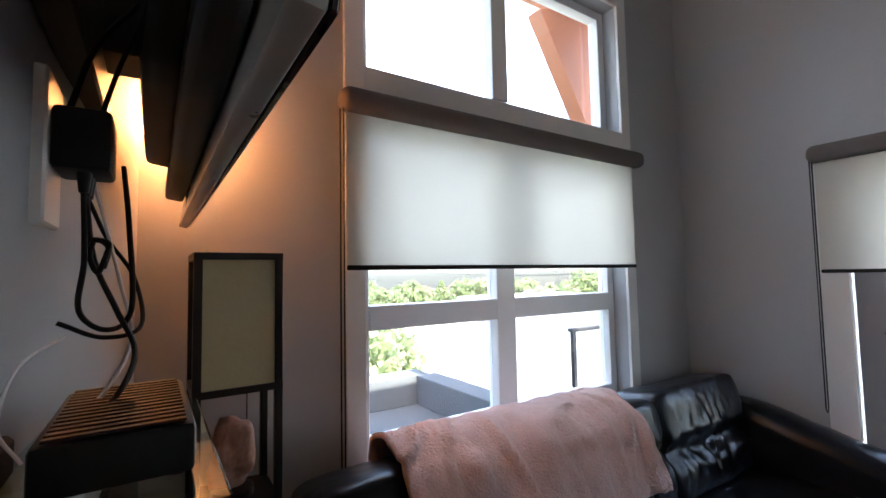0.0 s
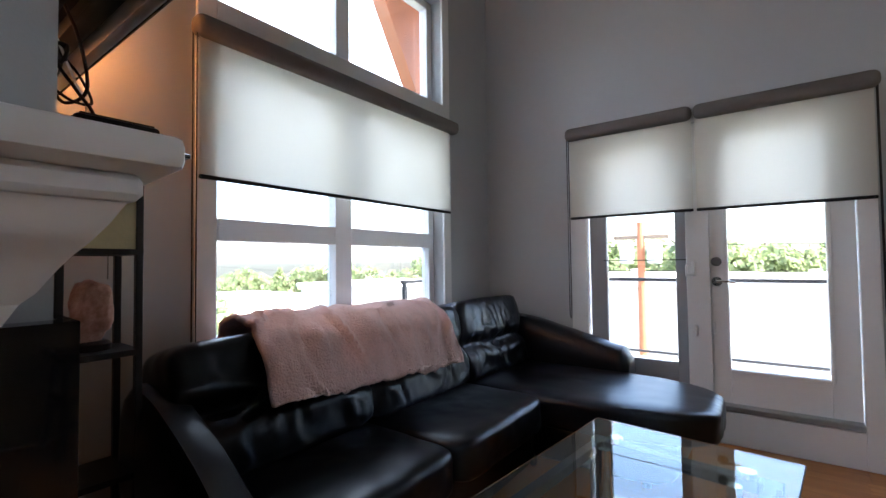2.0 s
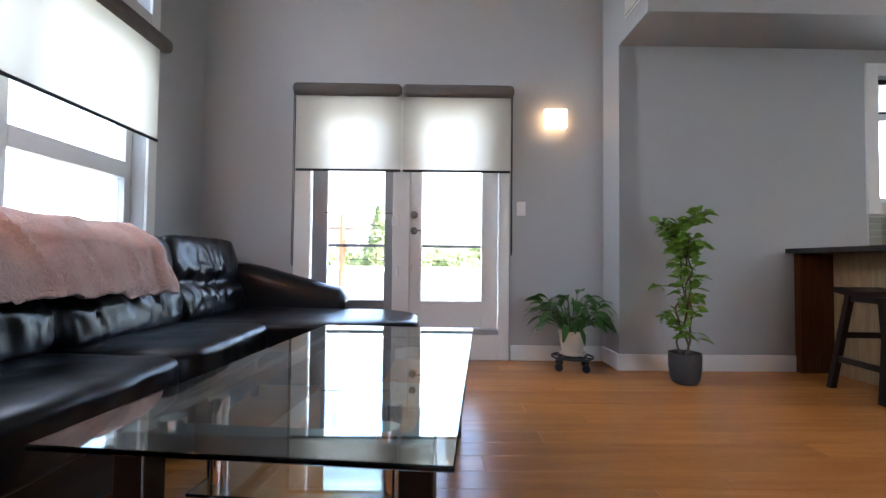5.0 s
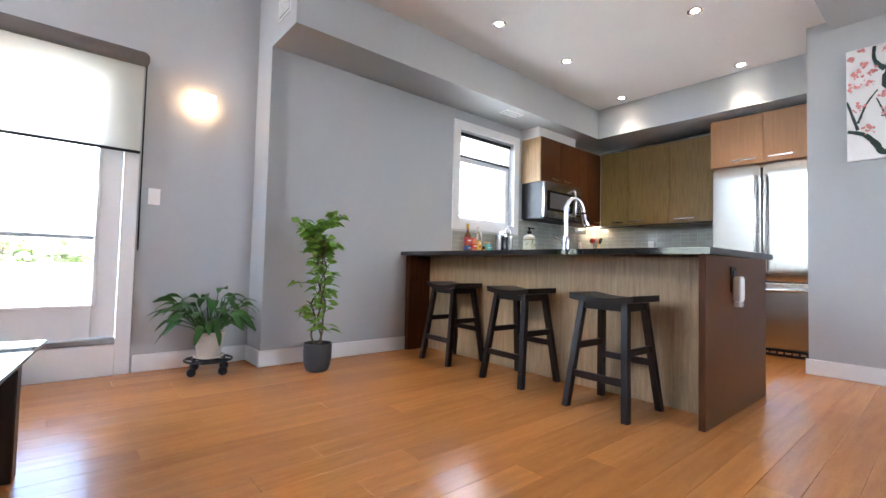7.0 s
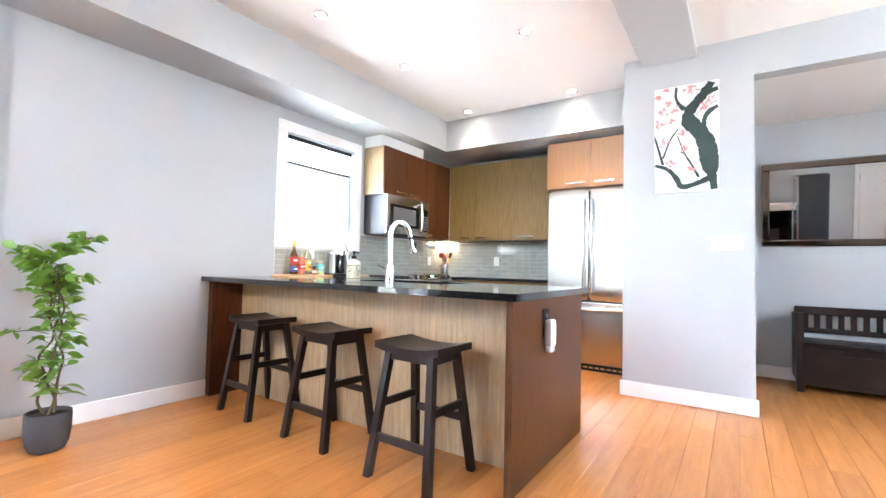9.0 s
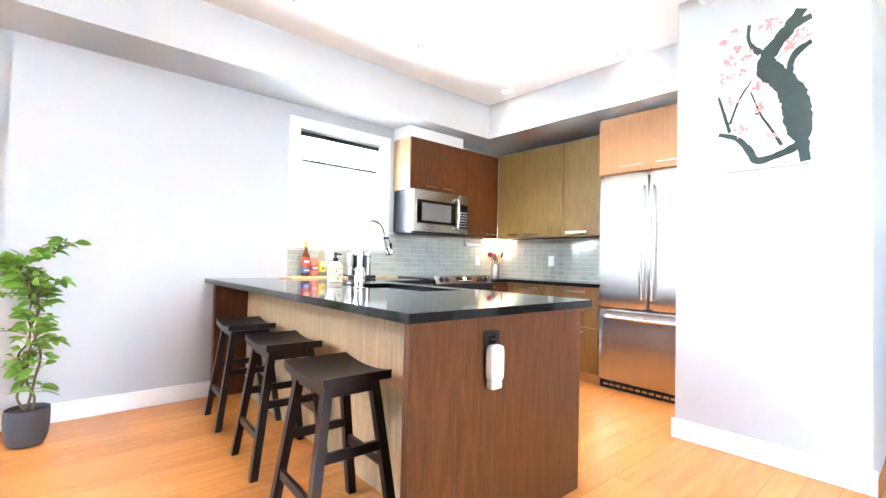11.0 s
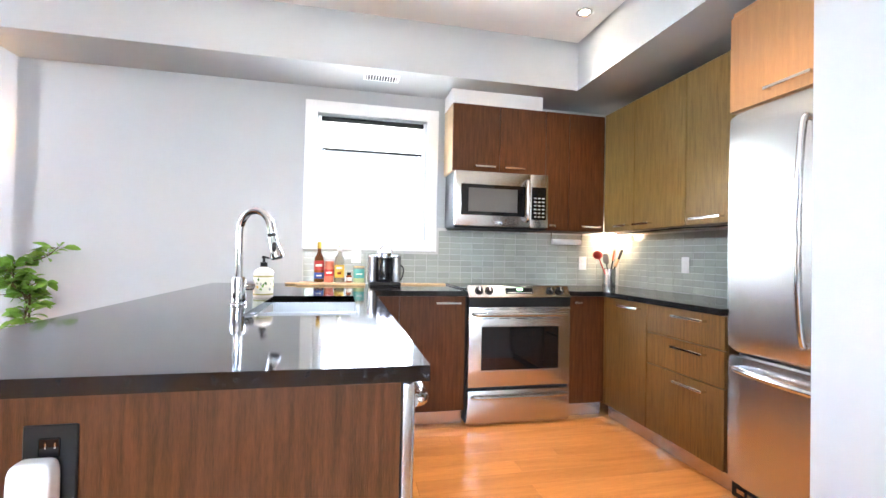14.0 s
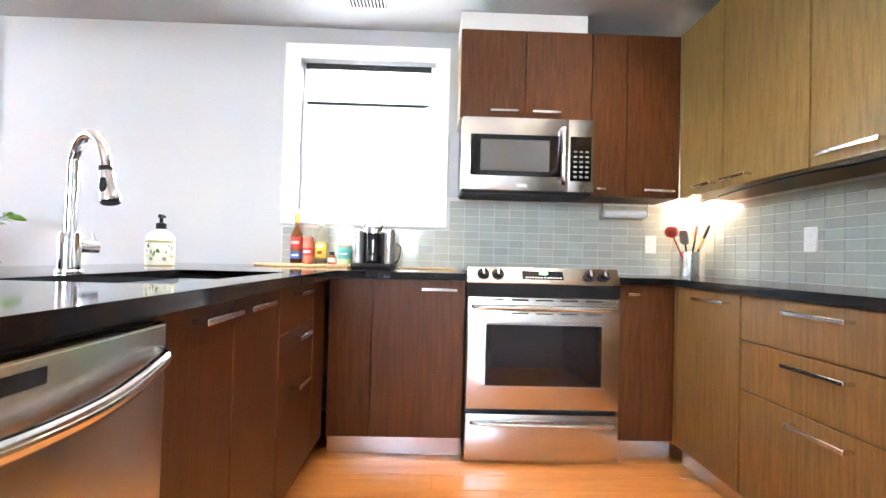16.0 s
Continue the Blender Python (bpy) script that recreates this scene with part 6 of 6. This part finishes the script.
part("surround", B(-1.49, -0.06, YF - 0.045, YF - 0.002, 0, 1.168, bev=0.004), BLACKGLASS, fp)
bm = bmesh.new()
low = [bm.verts.new((x, y, 0.001)) for x, y in ((-0.058, YF - 0.045), (0.064, YF - 0.045), (0.158, YW - 0.02), (0.143, YW - 0.02), (0.053, YF - 0.002), (-0.058, YF - 0.002))]
upp = [bm.verts.new((v.co.x, v.co.y, 1.168)) for v in low]
bm.faces.new(low[::-1]), bm.faces.new(upp)
for i in range(6):
    bm.faces.new((low[i], low[(i + 1) % 6], upp[(i + 1) % 6], upp[i]))
bmesh.ops.recalc_face_normals(bm, faces=bm.faces)
part("side_cladding", bm, BLACKGLASS, fp, "dark polished cladding round the corner")
part("edge_strip", B(-0.075, -0.06, YF - 0.052, YF - 0.0455, 0, 1.155), NICKEL, fp, "thin metal edge strip")
part("firebox", B(-1.25, -0.35, YF - 0.055, YF - 0.0455, 0.1, 0.75, bev=0.004), BLACKMETAL, fp)

# glass shelf with cable box
sh = thing("wall_shelf", (0.15, 0.2, 1.40), "small glass shelf on a white bracket", "shelf")
part("glass", B(0.045, 0.245, 0.0, 0.36, 1.408, 1.416, bev=0.002), TABLEGLASS, sh)
part("bracket", B(0.045, 0.13, 0.12, 0.20, 1.36, 1.407, bev=0.004), TRIM, sh)
cb = thing("cable_box", (0.16, 0.17, 1.417), "black ribbed cable box on the glass shelf", "cable box")
part("body", B(0.105, 0.222, 0.06, 0.27, 1.42, 1.465, bev=0.006, seg=2), BLACKPLASTIC, cb)
for k in range(14):
    part("rib", B(0.113, 0.214, 0.066 + k * 0.0145, 0.073 + k * 0.0145, 1.4655, 1.468), BLACKPLASTIC, cb)
for x, y in ((0.12, 0.08), (0.207, 0.08), (0.12, 0.25), (0.207, 0.25)):
    part("foot", rod(bmesh.new(), (x, y, 1.4165), (x, y, 1.4205), 0.008, seg=8), BLACKPLASTIC, cb)
one("power_brick", B(0.05, 0.082, 0.06, 0.16, 1.4165, 1.455, bev=0.005), BLACKPLASTIC, "black power adapter behind the cable box", "adapter")
one("remote", B(0.12, 0.16, 0.285, 0.345, 1.4165, 1.432, bev=0.004), BLACKPLASTIC, "black remote control on the glass shelf", "remote")

# television seen from below and behind
tv = thing("television", (0.24, 0.48, 1.74), "black flat television tilted down on a wall arm", "television")
tlt = Matrix.Translation((0.26, 0, 1.76)) @ Matrix.Rotation(radians(9), 4, "Y") @ Matrix.Translation((-0.26, 0, -1.76))
part("screen", box(bmesh.new(), 0.272, 0.279, -0.16, 1.10, 1.755, 2.47, bev=0.002, turn=tlt), BLACKGLASS, tv)
part("bezel", box(bmesh.new(), 0.247, 0.2715, -0.165, 1.105, 1.75, 2.475, bev=0.005, seg=2, turn=tlt), mat("grey_gloss_bezel", (0.42, 0.40, 0.38), 0.28, 0.4, var=0.04), tv, "satin grey edge band")
part("back_shell", cushion(bmesh.new(), 0.196, 0.248, -0.10, 1.04, 1.79, 2.44, k=9, cuts=8, wrinkle=0, turn=tlt), mat("black_back_shell", (0.012, 0.011, 0.011), 0.5), tv)
part("electronics_hump", cushion(bmesh.new(), 0.15, 0.21, 0.12, 0.80, 1.83, 2.2, k=8, cuts=8, wrinkle=0, turn=tlt), BLACKPLASTIC, tv)
part("wall_arm", B(0.11, 0.19, 0.42, 0.52, 1.95, 2.1, bev=0.004), BLACKMETAL, tv)
# mount plate made large and black to stand in for shade on the wall
part("mount_shade_plate", B(0.075, 0.115, 0.12, 0.62, 1.88, 2.42, bev=0.004), BLACKMETAL, tv, "black wall mount plate, also darkening the shaded wall")
pa = thing("power_adapter", (0.105, 0.285, 1.715), "black plug-in power block behind the television", "adapter")
part("block", B(0.085, 0.142, 0.245, 0.325, 1.725, 1.80, bev=0.006, seg=2), BLACKPLASTIC, pa)
for y in (0.262, 0.286, 0.308):
    part("plug", rod(bmesh.new(), (0.115, y, 1.7245), (0.115, y, 1.700), 0.008, 0.005, 10), BLACKPLASTIC, pa)
o = thing("wall_outlet", (0.07, 0.285, 1.68), "white wall outlet behind the television", "outlet", "white outlets")
part("plate", B(0.055, 0.084, 0.235, 0.335, 1.66, 1.84, bev=0.003), WHITEPLASTIC, o)
CABLES = (([(0.115, 0.262, 1.70), (0.118, 0.255, 1.62), (0.115, 0.25, 1.56), (0.14, 0.27, 1.535), (0.165, 0.24, 1.56), (0.16, 0.27, 1.66), (0.15, 0.33, 1.75)], 0.0032, BLACKPLASTIC),
          ([(0.115, 0.286, 1.70), (0.125, 0.28, 1.62), (0.15, 0.25, 1.56), (0.17, 0.22, 1.51), (0.15, 0.18, 1.465), (0.10, 0.14, 1.435)], 0.0032, BLACKPLASTIC),
          ([(0.115, 0.308, 1.70), (0.135, 0.31, 1.65), (0.165, 0.29, 1.60), (0.175, 0.25, 1.54), (0.14, 0.23, 1.53), (0.10, 0.22, 1.55)], 0.0026, BLACKPLASTIC),
          ([(0.125, 0.27, 1.645), (0.14, 0.262, 1.64), (0.137, 0.255, 1.62), (0.13, 0.26, 1.605), (0.122, 0.268, 1.625), (0.126, 0.275, 1.645), (0.14, 0.265, 1.635), (0.136, 0.257, 1.61)], 0.0032, BLACKPLASTIC),
          ([(0.12, 0.32, 1.72), (0.15, 0.28, 1.60), (0.165, 0.24, 1.52), (0.13, 0.20, 1.455), (0.09, 0.17, 1.43)], 0.0022, WHITEPLASTIC),
          ([(0.10, 0.27, 1.53), (0.075, 0.20, 1.51), (0.075, 0.13, 1.47), (0.095, 0.11, 1.44)], 0.0016, WHITEPLASTIC),
          ([(0.10, 0.26, 1.80), (0.12, 0.30, 1.90), (0.16, 0.36, 2.0)], 0.0036, BLACKPLASTIC),
          ([(0.125, 0.30, 1.80), (0.14, 0.33, 1.88), (0.17, 0.40, 2.02)], 0.0032, BLACKPLASTIC))
for pts, rr, m in CABLES:
    one("cable", sweep(bmesh.new(), curve_pts(pts, 8), rr, 8), m, "%s cable hanging behind the television" % ("black" if m is BLACKPLASTIC else "white"), "cable", "television cables")

# floor lamp with shelves
fl = thing("shelf_lamp", (0.425, 1.07, 0), "black shelf floor lamp with a cream paper shade, off", "floor lamp")
lx0, lx1, ly0, ly1 = 0.278, 0.513, 0.965, 1.19
for x in (lx0, lx1 - 0.022):
    for y in (ly0, ly1 - 0.022):
        part("post", B(x, x + 0.022, y, y + 0.022, 0.001, 1.665, bev=0.002), BLACKMETAL, fl)
for z in (0.10, 0.52, 0.93):
    part("shelf", B(lx0, lx1, ly0, ly1, z, z + 0.02, bev=0.002), BLACKMETAL, fl)
for z in (1.27, 1.65):
    bm = bmesh.new()
    for b in ((lx0, lx1, ly0, ly0 + 0.018), (lx0, lx1, ly1 - 0.018, ly1), (lx0, lx0 + 0.018, ly0 + 0.018, ly1 - 0.018), (lx1 - 0.018, lx1, ly0 + 0.018, ly1 - 0.018)):
        box(bm, *b, z, z + 0.02)
    part("shade_frame", bm, BLACKMETAL, fl)
part("shade", B(lx0 + 0.02, lx1 - 0.02, ly0 + 0.006, ly1 - 0.006, 1.285, 1.652, bev=0.003), PAPER, fl, "cream paper shade")
part("pull_chain", rod(bmesh.new(), (0.42, 1.0, 1.27), (0.42, 1.0, 1.19), 0.002, seg=6), NICKEL, fl)
bm = cushion(bmesh.new(), 0.325, 0.465, 1.02, 1.14, 0.965, 1.19, k=2.6, cuts=14, wrinkle=0.03, freq=9)
for v in bm.verts:
    t = max(0, (v.co.z - 1.02) / 0.17)
    v.co.x = 0.395 + (v.co.x - 0.395) * (1 - 0.35 * t)
sl = thing("salt_lamp", (0.395, 1.08, 0.951), "pink rock salt lamp on a dark base, unlit", "salt lamp")
part("rock", bm, SALT, sl)
part("base", lathe(bmesh.new(), [(0.06, 0.0), (0.06, 0.022), (0.05, 0.03)], (0.395, 1.08, 0.951), 20), DARKWOOD, sl)

# ---- outside ----
one("ground", B(-60, 120, -80, 120, -6.4, -6.0), GRASS, "pale ground with lawns and lots below", "ground", kind="structure")
one("roof_deck", B(-8, 3.3, 1.53, 4.9, -0.4, -0.02), DECK, "pale grey flat roof outside the window", "roof deck", kind="structure")
one("parapet", box(B(-8, 3.2, 4.55, 4.9, -0.02, 0.34, bev=0.01), 3.0, 3.3, 2.7, 4.55, -0.02, 0.34, bev=0.01), DECK, "low grey metal-capped parapet", "parapet", kind="structure")
one("balcony", B(3.65, 5.5, -3.2, 2.7, -0.4, 0.12), ROOFING, "pale balcony deck outside the patio doors", "balcony", kind="structure")
ra = thing("railing", (5.3, -0.3, 0.12), "black metal balcony railing", "railing")
part("top_rail", B(5.27, 5.33, -3.2, 2.68, 1.0, 1.04, bev=0.006), BLACKMETAL, ra)
part("top_rail", B(3.7, 5.27, 2.62, 2.68, 1.0, 1.04, bev=0.006), BLACKMETAL, ra)
part("low_rail", B(5.285, 5.315, -3.2, 2.68, 0.20, 0.225), BLACKMETAL, ra)
part("low_rail", B(3.7, 5.27, 2.635, 2.665, 0.20, 0.225), BLACKMETAL, ra)
for y in (-3.0, 2.65):
    part("post", B(5.28, 5.32, y - 0.02, y + 0.02, 0.12, 1.0), BLACKMETAL, ra)
for x in (3.75, 4.5):
    part("post", B(x - 0.02, x + 0.02, 2.63, 2.67, 0.12, 1.0), BLACKMETAL, ra)
dc = thing("deck_chair", (4.75, 0.95, 0.12), "slatted wooden deck chair on the balcony", "chair")
for k in range(8):
    z = 0.45 + k * 0.055
    part("slat", B(4.55 + 0.012 * k, 4.57 + 0.012 * k, 0.72, 1.18, z, z + 0.035, bev=0.003), DARKWOOD, dc)
for y in (0.72, 1.16):
    part("leg", B(4.56, 4.60, y, y + 0.03, 0.121, 0.90), DARKWOOD, dc)
    part("leg", B(5.02, 5.06, y, y + 0.03, 0.121, 0.48), DARKWOOD, dc)
part("seat", B(4.58, 5.06, 0.72, 1.19, 0.46, 0.485, bev=0.004), DARKWOOD, dc)
bm = bmesh.new()
q = [(2.90, 3.85), (3.6, 4.05), (3.75, 2.6), (3.62, 2.66)]
a = [bm.verts.new((x, 2.15, z)) for x, z in q]
b = [bm.verts.new((x, 2.30, z)) for x, z in q]
bm.faces.new(a), bm.faces.new(b[::-1])
for i in range(4):
    bm.faces.new((a[i], b[i], b[(i + 1) % 4], a[(i + 1) % 4]))
bmesh.ops.recalc_face_normals(bm, faces=bm.faces)
box(bm, 2.9, 3.9, 1.53, 2.4, 4.06, 4.25)
one("roof_brace", bm, CEDAR, "red cedar roof brace outside the upper window", "roof brace", kind="structure")


def tree(c, hgt, rad, seed, crown_low=0.35, conifer=False):
    rng = random.Random(seed)
    x, y, z = c
    t = thing("tree", c, "leafy green tree beyond the balcony" if not conifer else "dark conifer beyond the rooftops", "tree", "trees outside")
    sweep_pts = [(x, y, z), (x + 0.1, y, z + hgt * 0.3), (x - 0.05, y + 0.1, z + hgt * 0.6), (x, y, z + hgt * 0.92)]
    bm = sweep(bmesh.new(), curve_pts(sweep_pts, 4), [rad * 0.09 * (1 - 0.8 * i / 12) for i in range(13)], 8)
    for k in range(9):
        a, f = rng.uniform(0, 6.283), rng.uniform(0.35, 0.8)
        p = Vector((x, y, z + hgt * f))
        rod(bm, p, p + Vector((math.cos(a) * rad * 0.6, math.sin(a) * rad * 0.6, rad * 0.35)), rad * 0.03, rad * 0.01, 6)
    part("trunk", bm, BARK, t)
    vs, fs = [], []
    for k in range(1500):
        if conifer:
            f = rng.random() ** 1.3
            r = rad * (1 - f) * rng.uniform(0.5, 1.0)
            a = rng.uniform(0, 6.283)
            p = Vector((x + r * math.cos(a), y + r * math.sin(a), z + hgt * (0.12 + 0.88 * f)))
        else:
            d = Vector((rng.gauss(0, 1), rng.gauss(0, 1), rng.gauss(0, 1))).normalized()
            lump = 0.75 + 0.5 * noise.noise(d * 2.3 + Vector((seed, 0, 0)))
            p = Vector((x, y, z + hgt * (1 + crown_low) / 2)) + Vector((d.x * rad, d.y * rad, d.z * hgt * (1 - crown_low) / 2)) * lump * rng.uniform(0.55, 1.0) ** 0.5
        s = rad * rng.uniform(0.05, 0.11)
        n = Vector((rng.gauss(0, 1), rng.gauss(0, 1), rng.gauss(0, 1))).normalized()
        u = n.orthogonal().normalized()
        w = n.cross(u)
        i = len(vs)
        vs += [p + u * s, p + w * s * 0.7, p - u * s, p - w * s * 0.7]
        fs.append((i, i + 1, i + 2, i + 3))
    me = bpy.data.meshes.new("crown")
    me.from_pydata([v - Vector(c) for v in vs], [], fs)
    me.materials.append(FOLIAGE)
    o = new("crown", me)
    o.parent = t
    tagged(o, kind="stuff")


tree((5.2, 13.5, -6.0), 7.0, 2.4, 3)
tree((8.6, 17.5, -6.0), 6.0, 2.2, 8)
rng = random.Random(21)
for k in range(34):
    a = -0.5 + k * 0.062
    dd = rng.uniform(52, 70)
    tree((math.cos(a) * dd, math.sin(a) * dd, -6.0), rng.uniform(9.5, 14.0) if a < 0.55 else rng.uniform(6.5, 8.5), rng.uniform(3.2, 4.8), 40 + k, 0.15, k in (10, 17, 24))


def house(c, sx, sy, h, label):
    x, y, z = c
    ho = thing("house", c, label, "house", "low buildings outside")
    part("wall", B(x - sx / 2, x + sx / 2, y - sy / 2, y + sy / 2, z, z + h), STUCCO, ho)
    part("roof", B(x - sx / 2 - 0.3, x + sx / 2 + 0.3, y - sy / 2 - 0.3, y + sy / 2 + 0.3, z + h, z + h + 0.35, bev=0.05), ROOFING, ho)
    for k in range(4):
        yy = y - sy / 2 + sy * (k + 0.5) / 4
        part("window", B(x - sx / 2 - 0.03, x - sx / 2, yy - 0.5, yy + 0.5, z + h * 0.4, z + h * 0.72), PALEWINDOW, ho)
        part("roof_vent", B(x - sx / 2 + 1 + k * 1.5, x - sx / 2 + 1.4 + k * 1.5, yy - 0.2, yy + 0.2, z + h + 0.35, z + h + 0.7, bev=0.03), STUCCO, ho)


house((27, -6, -6.0), 14, 30, 6.1, "wide pale flat-roofed building below")
house((30, 22, -6.0), 12, 22, 5.3, "pale low building with a flat roof")
house((14, 33, -6.0), 16, 10, 4.6, "pale low building beyond the roof deck")
po = thing("utility_pole", (16.5, 2.9, -6.0), "wooden utility pole with transformers", "utility pole")
part("pole", rod(bmesh.new(), (16.5, 2.9, -6.0), (16.5, 2.9, 2.6), 0.17, 0.12), CEDAR, po)
part("crossarm", B(16.42, 16.58, 2.0, 3.8, 2.0, 2.14, bev=0.01), BARK, po)
for y in (2.45, 3.35):
    part("transformer", lathe(bmesh.new(), [(0.2, 0), (0.24, 0.05), (0.24, 0.7), (0.1, 0.8)], (16.4, y, 1.15), 16), ROOFING, po)
for z in (2.2, 1.75, 0.9):
    one("power_line", sweep(bmesh.new(), curve_pts([(16.5, -30, z + 0.6), (16.5, -12, z - 0.2), (16.5, 2.9, z), (16.5, 18, z - 0.2), (16.5, 40, z + 0.6)], 6), 0.012, 5), BLACKPLASTIC, "thin dark power line across the view", "power line", "power lines")

# ---- pieces ----
backsplash()
floor_planks()
